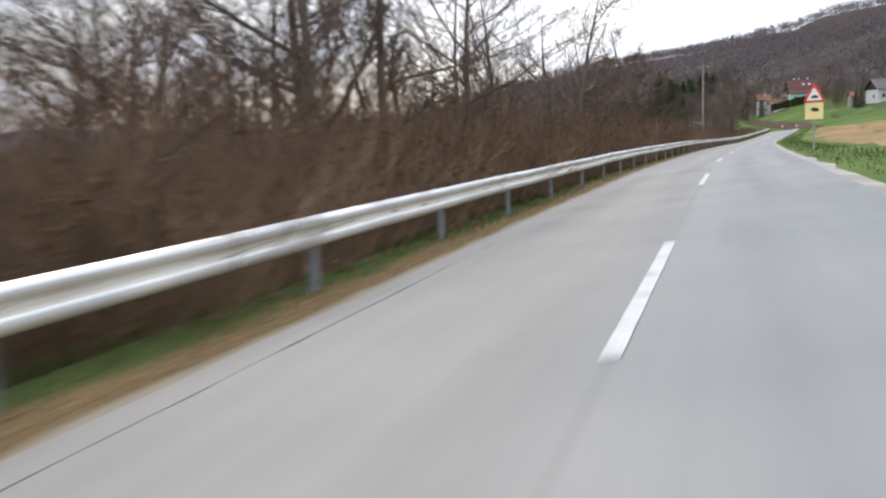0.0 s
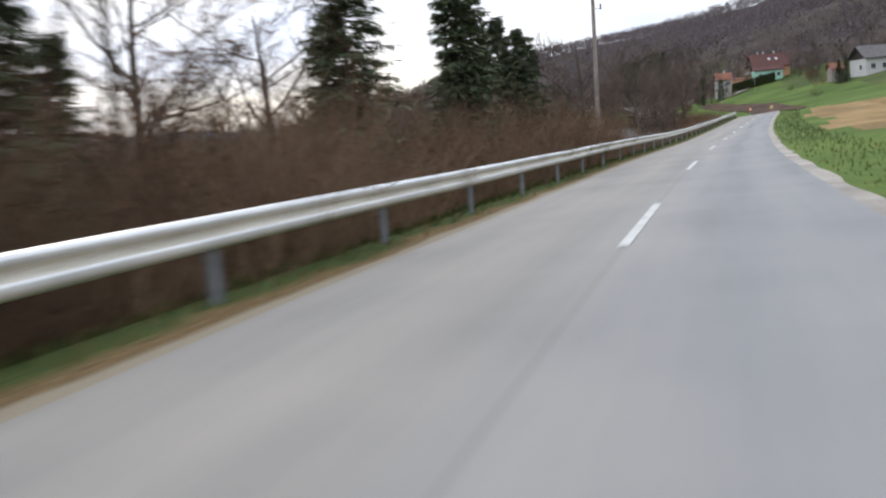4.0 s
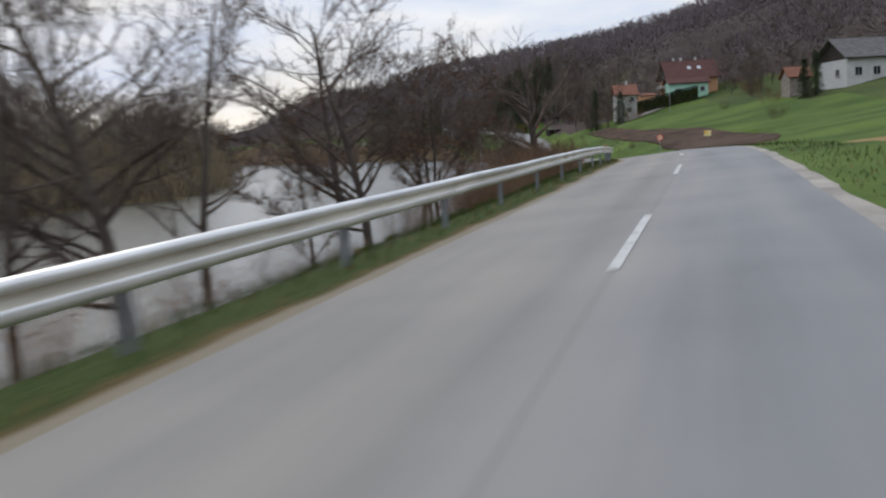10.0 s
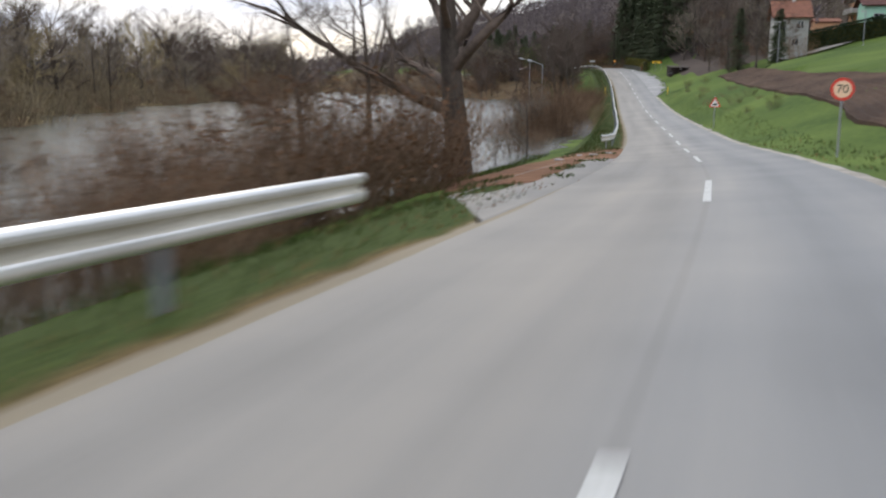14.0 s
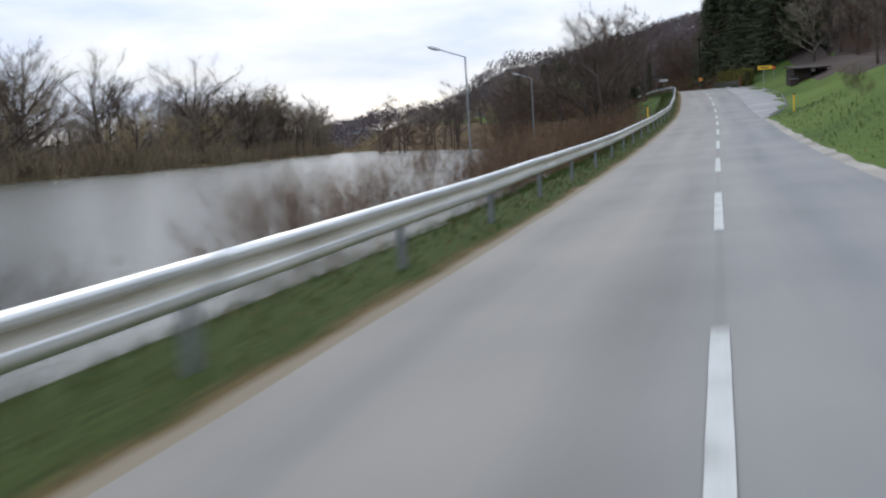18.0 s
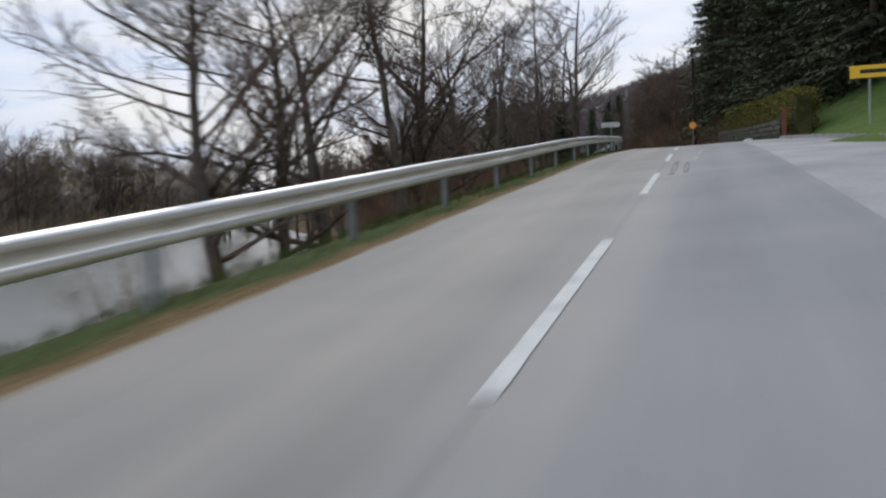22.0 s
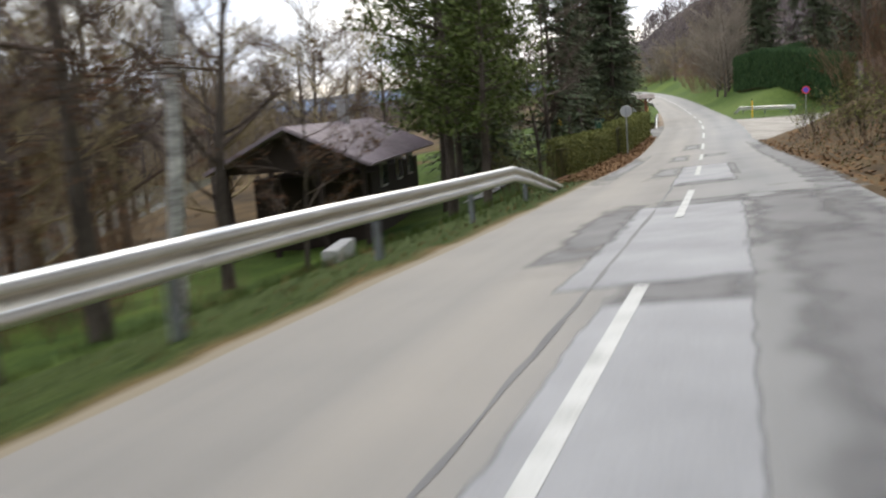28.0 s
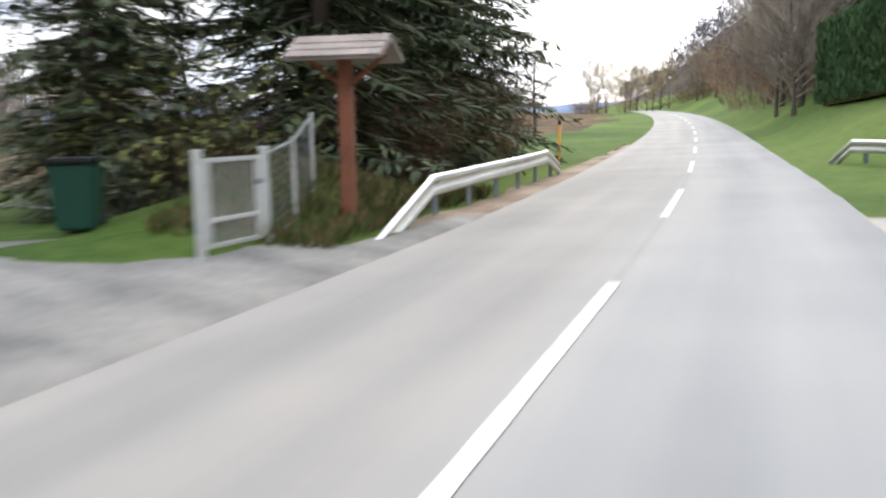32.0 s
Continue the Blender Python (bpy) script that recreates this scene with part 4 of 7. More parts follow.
tree_kind("alder", "alder_tree", "bare grey-brown alder on the river bank", seed=3, height=13, trunk_r=0.17, first=0.2, limbs=15, spread=0.62)
tree_kind("willow", "bare_tree", "bare spreading tree with a short dark trunk", seed=8, height=12, trunk_r=0.24, first=0.16, limbs=13, spread=0.95)
tree_kind("ash", "ash_tree", "tall bare ash tree with ascending limbs", seed=14, height=16, trunk_r=0.22, first=0.3, limbs=14, spread=0.6)
tree_kind("oak", "oak_tree", "big bare oak with heavy forking limbs", seed=21, height=14, trunk_r=0.36, first=0.14, limbs=14, spread=1.1, density=1.15)
tree_kind("great_oak", "oak_tree", "huge bare oak with a thick trunk and wide forking limbs", seed=27, height=13, trunk_r=0.5, first=0.2, limbs=17, spread=1.3, density=1.2, stout=0.62)
tree_kind("fine_alder", "alder_tree", "bare alder with layered fine dark branches", seed=52, height=11, trunk_r=0.2, first=0.16, limbs=24, spread=0.82, twig=0.011, density=1.2)
tree_kind("beech", "young_beech", "young tree that still holds brown leaves", BARK, TWIGS, BEECH, seed=5, height=9, trunk_r=0.1, first=0.14, limbs=13, spread=0.7, leaves=0.55)
tree_kind("birch", "birch_tree", "slender birch with white bark", BIRCH, TWIGS, None, seed=31, height=15, trunk_r=0.15, first=0.35, limbs=12, spread=0.5)
tree_kind("round_tree", "lime_tree", "bare round-crowned tree with fine grey twigs", BARK, PALE_TWIGS, seed=41, height=11, trunk_r=0.17, first=0.1, limbs=20, spread=0.85, twig=0.014, density=1.15)
tree_kind("tan_tree", "goat_willow", "round tree with fine tan twigs and catkin buds", BARK, TAN_TWIGS, seed=44, height=10, trunk_r=0.15, first=0.08, limbs=19, spread=0.95, twig=0.015, density=1.15)
conifer_kind("spruce", "dark green spruce with drooping boughs", 4, 13, 3.3, NEEDLES, whorls=30, start=0.03)
conifer_kind("fir", "narrow dark young spruce", 9, 9, 1.9, NEEDLES, whorls=22, start=0.03, trunk_r=0.14)
conifer_kind("pine", "green pine with a loose spreading crown", 12, 11, 3.4, PINE, open_crown=True, start=0.28, whorls=15, trunk_r=0.22)
bush_kind("brush", "brush", "dense leafless brown brush", 2, 95, 3.7, 3.8, BRUSH, subs=9)
bush_kind("thicket", "thicket", "dense brown brush with a few dry leaves", 6, 80, 3.2, 3.6, BRUSH, BEECH, 1, subs=8)
bush_kind("shrub", "low_shrub", "low bare shrub on the bank", 7, 55, 1.7, 2.2, BRUSH, thick=0.008)
bush_kind("green_shrub", "shrub", "rounded shrub with small olive-green leaves", 17, 34, 2.2, 2.4, TWIGS, HEDGE_LEAF, 4)


def plant(key, s, lat, size=1.0, turn=None, group="", label="", lean=0.0, tip=0.0):
    """Plants a copy on the ground; lean: any way, tip: degrees away from the road to its left."""
    turn = random.uniform(0, 360) if turn is None else turn
    m = Matrix.Translation(at(s, lat)) @ Matrix.Rotation(heading(s), 4, "Z") @ Matrix.Rotation(radians(-tip), 4, "Y") @ Matrix.Rotation(radians(turn), 4, "Z") @ Matrix.Rotation(radians(lean), 4, "X")
    ob = copy_thing(TREES[key], m)
    ob.scale = (size, size, size)
    return tagged(ob, label, group=group)


random.seed(7)
R = random.uniform


def scatter(count, s0, s1, l0, l1, keys, z0, z1, group, low=1.0):
    """Plants at even steps along the road; low scales those on two stretches of the first straight."""
    for k in range(count):
        key, s = random.choice(keys), s0 + (s1 - s0) * (k + R(0, 1)) / count
        plant(key, s, R(l0, l1), R(z0, z1) * (low if s < 13 or 31 < s < 47 else 1), group=group)


# the thicket along the first straight
scatter(130, -24, 116, -7.4, -5.7, ("brush", "brush", "thicket"), 0.7, 1.05, "brush along the guard rail")
scatter(70, -26, 120, -12, -7.6, ("brush", "thicket"), 0.9, 1.35, "brush along the guard rail")
scatter(30, -28, 44, -17, -8, ("round_tree", "alder", "willow", "round_tree"), 0.6, 0.95, "trees along the first straight", 0.62)
scatter(24, -28, 48, -11, -8.4, ("brush", "thicket"), 1.3, 1.7, "brush along the guard rail", 0.8)
scatter(34, -28, 60, -12, -6.5, ("alder", "ash", "willow", "beech", "alder"), 0.6, 1.0, "trees along the first straight", 0.62)
scatter(26, -25, 100, -26, -12, ("alder", "ash", "willow", "beech"), 0.7, 1.0, "trees along the first straight")
scatter(16, 56, 112, -14, -8, ("alder", "beech", "willow"), 0.45, 0.7, "trees along the first straight")
for s, lat, key, size in ((72.5, -9.2, "fir", .7), (76, -7.4, "fir", .62), (79, -9.2, "fir", .6), (88.5, -8, "spruce", .66), (90.5, -9.5, "fir", 0.8), (97, -7.8, "fir", .95), (100.5, -8.4, "spruce", .72), (104, -7.6, "fir", .8), (106, -9, "fir", .95), (110, -8.4, "spruce", .6)):
    plant(key, s, lat, size, group="spruces by the road")
for s, lat, key, size in ((50, -8.5, "beech", .75), (55, -7.8, "beech", .72), (59, -8.8, "beech", .8), (63.5, -8, "beech", 1.1), (67.5, -8.8, "beech", 1.15), (71, -7.6, "beech", 1.0), (75, -9, "alder", 1.15), (79, -8.2, "beech", 1.0), (45, -8, "alder", 1.0)):
    plant(key, s, lat, size, group="trees along the first straight")
# flood meadow, ponds and river
scatter(60, 116, 215, -110, -64, ("alder", "willow", "round_tree", "tan_tree", "brush"), 0.4, 0.65, "trees beyond the river")
scatter(34, 118, 215, -46, -20, ("willow", "shrub", "shrub", "alder", "shrub"), 0.4, 0.8, "trees on the flood meadow")
for s, lat, key, size, tip in ((126, -8.5, "willow", 0.85, 4), (131, -10, "ash", 0.7, 0), (150, -12, "willow", .55, 3), (161, -13, "alder", .6, 3), (173.2, -11.1, "fine_alder", 1.2, 14), (179.7, -11.7, "alder", 1.2, 13), (182.6, -12.2, "ash", 1.0, 6), (187, -12.5, "alder", 0.9, 3), (191.4, -12.8, "fine_alder", 1.25, 8), (196.8, -14, "alder", 1.0, 2), (203, -13, "beech", .95, 3), (210.7, -13.5, "fine_alder", 1.2, 3), (217, -17, "willow", 1.15, 4), (222, -13, "beech", 1.35, 4),
                              (225.5, -14, "beech", 1.3, 0), (231, -15.5, "willow", 1.0, 6), (240, -12, "beech", .9, 4), (249, -15, "willow", .55, 8), (257, -15, "beech", .75, 3), (277.8, -8.9, "great_oak", 1.15, 2), (272, -13, "willow", .7, 3), (276, -12, "ash", .75, 0), (265, -12, "beech", .6, 0), (285, -11.5, "beech", .7, 0)):
    plant(key, s, lat, size, group="trees on the water's edge", tip=tip)
scatter(50, 118, 255, -8.5, -5.6, ("shrub", "shrub", "shrub", "thicket"), 0.5, 0.85, "shrubs on the bank")
scatter(34, 203, 242, -8.6, -6.0, ("brush", "thicket", "shrub"), 0.45, 0.75, "shrubs on the bank")
scatter(14, 254, 268, -10, -7.4, ("thicket", "brush", "thicket"), 0.7, 1.1, "shrubs on the bank")
scatter(26, 225, 266, -12, -7.5, ("thicket", "brush", "shrub"), 0.5, 0.9, "shrubs on the bank")
# the lake bank
scatter(12, 292, 312, -9.5, -7.5, ("shrub",), 0.4, 0.7, "shrubs on the bank")
scatter(34, 306, 345, -11, -7.2, ("shrub", "shrub", "brush"), 0.4, 0.75, "shrubs on the bank")
scatter(40, 345, 400, -10, -6.2, ("shrub", "brush", "thicket"), 0.4, 0.75, "shrubs on the bank")
scatter(34, 400, 505, -13, -7.5, ("shrub", "shrub", "thicket"), 0.45, 0.7, "shrubs on the bank")
scatter(10, 366, 376, -7.5, -5.6, ("brush",), 0.5, 0.6, "brush hanging over the guard rail")
for s, lat, key, size, tip in ((291.4, -7.9, "round_tree", .33, 0), (285.2, -8.6, "round_tree", .16, 0), (312, -9.5, "beech", .42, 0), (316, -10, "beech", .4, 0), (320, -9, "willow", .38, 0), (399, -11.5, "beech", .5, 0), (415.8, -10.1, "fine_alder", 1.15, 12), (423, -12, "fine_alder", 1.2, 5), (429, -13, "oak", 0.95, 8), (434, -11, "fine_alder", 1.3, 2), (440, -10, "willow", .9, 7), (445, -9.5, "alder", 1.0, 3), (452, -12, "fine_alder", 1.15, 8), (459.1, -11.0, "alder", 1.1, 6), (464, -9, "ash", 1.0, 2), (468, -6.4, "oak", .8, 4), (470.5, -6.2, "ash", 1.05, 0), (466.5, -9.5, "willow", 1.0, 26),
                              (473, -7.4, "fir", .6, 0), (478, -7.5, "willow", .8, 3), (482, -8.5, "alder", 1.0, 0), (486, -7, "beech", 1.0, 0), (490, -8.6, "ash", 0.9, 0), (494, -9, "alder", .95, 0), (497, -8, "beech", .9, 0), (500.8, -9.4, "ash", .9, 2), (501.9, -8.6, "birch", 1.1, 0), (506, -10, "alder", .9, 0), (508, -9, "beech", .7, 0)):
    plant(key, s, lat, size, group="trees along the lake road", tip=tip)
scatter(26, 470, 512, -30, -13, ("alder", "willow", "ash", "beech", "thicket"), 0.6, 1.0, "trees along the lake road")
for x, y, key, size in ((-44, 332, "brush", 1.6), (-47, 336, "thicket", 1.9), (-41, 334, "willow", .5), (-16, 340, "shrub", .9), (-14, 352, "brush", .6), (-30, 372, "shrub", .9), (-28, 371, "brush", .5)):
    s, lat = chain([x], [y])
    ob = plant(key, float(s[0]), float(lat[0]), size, group="brush on islets in the lake", label="brown brush standing in the shallow lake")
    ob.location.z = WATER - 0.05
# the far bank
for k in range(250):
    y = 190 + 345 * (k + R(0, 1)) / 250
    x = float(far_shore(y)) - (R(2, 8) if k % 3 == 0 else R(6, 42))
    s, lat = chain([x], [y])
    if lat[0] < -28:
        plant(random.choice(("round_tree", "willow", "round_tree", "tan_tree", "tan_tree", "alder", "oak")), float(s[0]), float(lat[0]), (R(1.0, 1.5) if k % 3 else R(0.6, 1.0)) * (0.62 if y < 250 else 1.0), group="trees on the far bank")
for k in range(60):
    y = 485 + 110 * (k + R(0, 1)) / 60
    s, lat = chain([float(far_shore(y)) - R(2, 30)], [y])
    if lat[0] < -40:
        plant(random.choice(("round_tree", "tan_tree", "willow")), float(s[0]), float(lat[0]), R(1.2, 1.7), group="trees on the far bank")
for k in range(16):
    plant("spruce", 455 + 2 * k + R(-1, 1), (7.6, 11.5, 9.4)[k % 3] + R(-.6, .6), R(0.95, 1.35), group="dark spruces above the junction")
# slopes and gardens by the second half of the road
scatter(95, 462, 536, 7, 34, ("ash", "alder", "beech", "willow", "ash"), 0.6, 1.05, "trees on the wooded slope")
scatter(60, 462, 528, 4.4, 12, ("thicket", "brush", "shrub", "green_shrub"), 0.5, 1.0, "brush on the wooded slope")
for s, lat, size in ((446, 9.5, 1.2), (450, 8.8, 1.15), (452, 12, 1.4), (443, 13, 1.35), (447, 16, 1.5), (438, 17, 1.3), (433, 15, 1.2), (440, 22, 1.5), (430, 20, 1.3), (455, 15, 1.3), (458, 10.5, 1.05), (426, 23, 1.3), (435, 27, 1.4), (446, 26, 1.5), (422, 18, 1.1), (452, 21, 1.4), (418, 24, 1.3), (412, 22, 1.2), (405, 26, 1.3)):
    if lat < 14.5:
        plant("spruce", s, lat, size, group="dark spruces above the junction")
    else:
        plant(("round_tree", "ash", "alder")[int(s) % 3], s, lat, size * 0.75, group="trees above the junction")
scatter(44, 395, 446, 12, 36, ("ash", "round_tree", "alder", "beech", "thicket"), 0.7, 1.05, "trees above the junction")
for s, lat, key, size in ((512.7, -5.6, "pine", .62), (515.5, -7.4, "pine", .85), (519, -8.6, "pine", .85), (523, -8, "pine", .8), (526, -10, "pine", .85), (538.5, -7.8, "spruce", .95), (538, -12, "spruce", 1.1), (533, -11, "spruce", .9), (521, -6.3, "green_shrub", .8), (517, -5.6, "shrub", .8), (525.5, -6.4, "alder", .55), (530, -6.8, "ash", .6), (528, -9, "spruce", .8),
                          (553, -9, "ash", .5), (556, -8.5, "alder", .5), (570, -7.4, "spruce", 1.05), (573, -7.2, "spruce", 1.15), (577.5, -7.6, "spruce", 1.3), (564.8, -6.8, "spruce", 1.22), (560.8, -9.0, "spruce", .72), (563, -10.2, "spruce", .85), (579, -10.2, "spruce", 1.2), (568.5, -9.0, "spruce", 1.1), (562.5, -9.6, "green_shrub", 1.25), (560.8, -7.9, "green_shrub", 1.1), (563.5, -7.6, "green_shrub", 1.2), (561.8, -8.8, "green_shrub", 1.0), (565.5, -6.2, "thicket", .8), (570.5, -5.9, "thicket", .75), (575, -7.2, "brush", .9), (577, -8, "thicket", .9), (580, -7.5, "brush", .6), (584, -8, "thicket", .6), (604, -9.5, "willow", .55), (612, -12, "willow", .5), (562, -7.8, "thicket", .5), (568, -6.8, "shrub", .7)):
    plant(key, s, lat, size, group="garden trees")
scatter(40, 505, 560, -60, -18, ("ash", "alder", "beech", "willow"), 0.6, 1.0, "trees behind the gardens")
scatter(44, 592, 716, -60, -16, ("round_tree", "tan_tree", "brush", "thicket", "round_tree"), 0.4, 0.7, "trees at the end of the road")
for s, lat, key, size in ((599, 4.9, "round_tree", .8), (602.5, 5.6, "round_tree", 1.0), (607, 6.2, "round_tree", 1.1), (605, 4.6, "round_tree", .7), (612, 5.6, "round_tree", 1.0), (615, 7, "willow", 1.0), (611, 8, "alder", 1.1), (618, 8, "round_tree", 1.0), (624, 6, "round_tree", .9), (630, 8, "alder", 1.2), (619, 5.6, "thicket", 1.7), (622, 7.5, "alder", .85), (627, 6, "brush", 1.7), (632, 7, "willow", .9), (603, 9, "spruce", .8), (607, 11, "spruce", 1.0), (640, 6.5, "thicket", 1.8)):
    plant(key, s, lat, size, group="trees at the end of the road")
scatter(34, 606, 716, 6, 14, ("round_tree", "thicket", "tan_tree", "brush", "round_tree"), 0.6, 0.95, "trees at the end of the road")
scatter(30, 575, 700, 12, 40, ("spruce", "ash", "alder", "spruce"), 0.8, 1.2, "trees at the end of the road")
scatter(20, 690, 716, -12, 12, ("thicket", "round_tree", "tan_tree"), 0.6, 0.9, "trees at the end of the road")
# gardens round the houses on the hillside
for s, lat, key, size in ((376, 16, "ash", .6), (380, 13, "beech", .7), (386, 15, "spruce", .7), (372, 18, "fir", .8), (383, 17, "alder", .7), (390, 14, "beech", .8), (397, 15, "ash", .7), (392, 21, "alder", .7), (404, 52, "beech", .8), (396, 55, "ash", .7), (390, 52, "willow", .6), (380, 48, "thicket", 1.0), (372, 46, "willow", .5), (366, 44, "thicket", 1.0), (360, 42, "willow", .55), (352, 41, "thicket", .9), (318, 38, "spruce", .55), (320, 37, "fir", .7), (330, 35, "thicket", .8), (296, 24, "green_shrub", .9), (338, 30, "green_shrub", .7)):
    plant(key, s, lat, size, group="garden trees on the hillside")

for x, y, size in ((33, 386, .42), (36, 383, .45), (39, 388, .48), (41, 382, .42), (44, 386, .5), (46, 379, .45), (49, 384, .5), (52, 380, .48), (54, 373, .45), (57, 378, .5), (61, 372, .48), (38, 394, .5), (47, 392, .55), (56, 388, .55)):
    s, lat = chain([x], [y])
    plant(("willow", "fine_alder")[int(x) % 2], float(s[0]), float(lat[0]), size, group="fruit trees below the hillside house")
scatter(16, 300, 372, 5.2, 8.0, ("green_shrub", "shrub"), 0.25, 0.5, "low shrubs on the grass bank")
scatter(30, 466, 532, 3.9, 7.0, ("green_shrub", "green_shrub", "shrub"), 0.4, 0.8, "evergreen shrubs on the wooded slope")
scatter(60, 290, 440, 42, 125, ("willow", "beech", "alder", "thicket", "ash"), 0.5, 0.9, "scattered trees on the hillside meadow")

scatter(22, 488, 522, 5.5, 10, ("beech", "ash", "willow", "alder"), 0.5, 0.85, "trees on the wooded slope")
scatter(10, 492, 522, 6.0, 9.0, ("thicket", "brush"), 0.6, 0.9, "brush on the wooded slope")

for s, lat, key, size in ((311, -10, "thicket", .85), (314, -11.5, "brush", .9), (317, -9.6, "thicket", .8), (320, -11.5, "thicket", .95), (323, -10, "brush", .7), (306, -10.5, "thicket", .6), (430, -9, "thicket", .7), (434, -10, "brush", .75), (437, -9.5, "thicket", .7)):
    plant(key, s, lat, size, group="shrubs on the bank")
for s, lat, key, size in ((428, -9.6, "alder", 1.15), (432, -10.5, "beech", 1.0), (556, -17, "beech", 1.1), (562, -20, "willow", .9), (567, -18, "beech", 1.2), (575, -16, "beech", 1.0), (572, -24, "ash", .9)):
    plant(key, s, lat, size, group="trees along the lake road")

scatter(26, 492, 516, -30, -13, ("beech", "thicket", "thicket", "brush", "beech"), 0.7, 1.1, "brush below the lake road")
for s, lat, key, size in ((381, 20, "beech", .8), (385, 21, "ash", .6), (377, 22, "thicket", 1.0), (392, 24, "beech", .7)):
    plant(key, s, lat, size, group="garden trees on the hillside")

for s, lat, key, size in ((122, -8, "thicket", .9), (125, -10, "brush", 1.1), (128.5, -8.6, "thicket", .9), (131, -11.5, "brush", 1.1), (135, -10.5, "thicket", .8), (139, -13, "brush", .8), (119, -10, "thicket", 1.2), (144, -14.5, "thicket", .7)):
    plant(key, s, lat, size, group="brush along the guard rail")

for s, lat, key, size in ((442, -11, "thicket", .95), (446, -12.5, "brush", 1.0), (450, -10.5, "thicket", .8), (454, -13, "brush", 1.1), (457, -11, "thicket", .85), (462, -12.5, "thicket", 1.0), (466, -11, "brush", .8), (470, -13, "thicket", 1.1), (475, -11.5, "brush", .9), (481, -13, "thicket", 1.0)):
    plant(key, s, lat, size, group="shrubs on the bank")
for s, lat, key, size in ((500, 6.2, "beech", 1.0), (504, 7.4, "ash", .7), (508, 6.4, "beech", 1.1), (512, 7.2, "willow", .8), (516, 6.4, "beech", 1.0), (520, 7.8, "beech", 1.1), (524, 7.4, "ash", .6), (480, -6.8, "ash", .95), (484, -8.4, "willow", 1.0)):
    plant(key, s, lat, size, group="trees on the wooded slope")

for s, lat, key, size in ((478, -15, "brush", 1.3), (486, -13, "thicket", 1.2), (492, -12, "thicket", 1.1), (497, -14, "brush", 1.2), (503, -12, "thicket", 1.1)):
    plant(key, s, lat, size, group="shrubs on the bank")
for s, lat, key, size in ((310.6, -7.9, "brush", 1.1), (311.8, -7.6, "thicket", 1.25), (313.6, -7.9, "brush", 1.3), (315.6, -7.6, "thicket", 1.1), (318, -8.6, "brush", .8), (291.5, -8.4, "shrub", 1.1), (325.5, -10, "brush", .7), (343, -9, "brush", .6)):
    plant(key, s, lat, size, group="shrubs on the lake bank")
for s, lat, key, size in ((312, -9.6, "beech", .6), (314.6, -9.8, "beech", .55)):
    plant(key, s, lat, size, group="trees along the lake road")
for s, lat, key, size in ((379, -10.5, "thicket", 1.0), (383, -9.4, "brush", .95), (386, -11, "thicket", 1.1), (391, -9.8, "brush", .9), (385, -13.5, "thicket", 1.3), (395, -10.5, "thicket", 1.1)):
    plant(key, s, lat, size, group="shrubs on the lake bank")


for s, lat, key, size in ((508, -20, "round_tree", 1.0), (512, -24, "round_tree", 1.1), (516, -21, "tan_tree", 1.0), (520, -25, "round_tree", 1.15), (524, -20, "tan_tree", .95), (528, -23, "round_tree", 1.0), (533, -18, "tan_tree", .9), (538, -22, "round_tree", 1.0), (506, -15, "tan_tree", .8), (503, -18, "round_tree", .9)):
    plant(key, s, lat, size, group="trees behind the gardens")
for s, lat, key, size in ((364, -10.5, "brush", .8), (368, -9.6, "thicket", .9), (371, -10.8, "brush", 1.0), (375, -9.4, "thicket", .9), (377.5, -10.6, "brush", 1.0)):
    plant(key, s, lat, size, group="shrubs on the lake bank")

for ob in TREES.values():
    for o in (*ob.children_recursive, ob):
        bpy.data.objects.remove(o)

# ---- far woods: too many to count ----
def far_woods():
    rng = random.Random(11)
    x = np.array([rng.uniform(-420, 415) for _ in range(30000)])
    y = np.array([rng.uniform(250, 930) for _ in range(30000)])
    s, lat = chain(x, y)
    c = cover(s, lat, x, y)
    keep = (c == 5) & (np.abs(lat) > 24) & ((lat > 0) | (y > 600))
    x, y, s, lat = x[keep], y[keep], s[keep], lat[keep]
    z = ground_z(s, lat, x, y)
    g = np.random.default_rng(11)
    n, q = len(x), 24
    h, wide = g.uniform(7, 13, (n, 1)), g.uniform(2.2, 4.0, (n, 1))
    w, up = g.uniform(0, 6.283, (n, q)), g.uniform(-0.9, 1.0, (n, q))
    r = np.sqrt(1 - up * up) * g.uniform(0.5, 1.0, (n, q))
    out = np.stack([np.cos(w) * r * wide, np.sin(w) * r * wide, up * h * 0.42], -1)
    p = np.stack([x, y, z], -1)[:, None] + np.stack([0 * h, 0 * h, h * 0.42], -1) + out * 0.75
    d = out / np.linalg.norm(out, axis=-1, keepdims=True) + np.stack([g.uniform(-.5, .5, (n, q)), g.uniform(-.5, .5, (n, q)), np.full((n, q), 0.9)], -1)
    d = d / np.linalg.norm(d, axis=-1, keepdims=True) * g.uniform(0.9, 2.0, (n, q, 1))
    a = g.uniform(0, 3.14, (n, q))
    side = np.stack([np.cos(a), np.sin(a), g.uniform(-.3, .3, (n, q))], -1) * g.uniform(0.25, 0.6, (n, q, 1))
    v = np.stack([p - side * 0.5, p + d * 0.5 + side * 0.5, p + d, p + d * 0.45 - side * 0.6], 2).reshape(-1, 3)
    tagged(new("far_woods", mesh_of("far_woods", v.tolist(), np.arange(len(v)).reshape(-1, 4).tolist(), FAR_WOODS)), "bare brown-grey woods over the far hillside", "woods", kind="stuff")


far_woods()


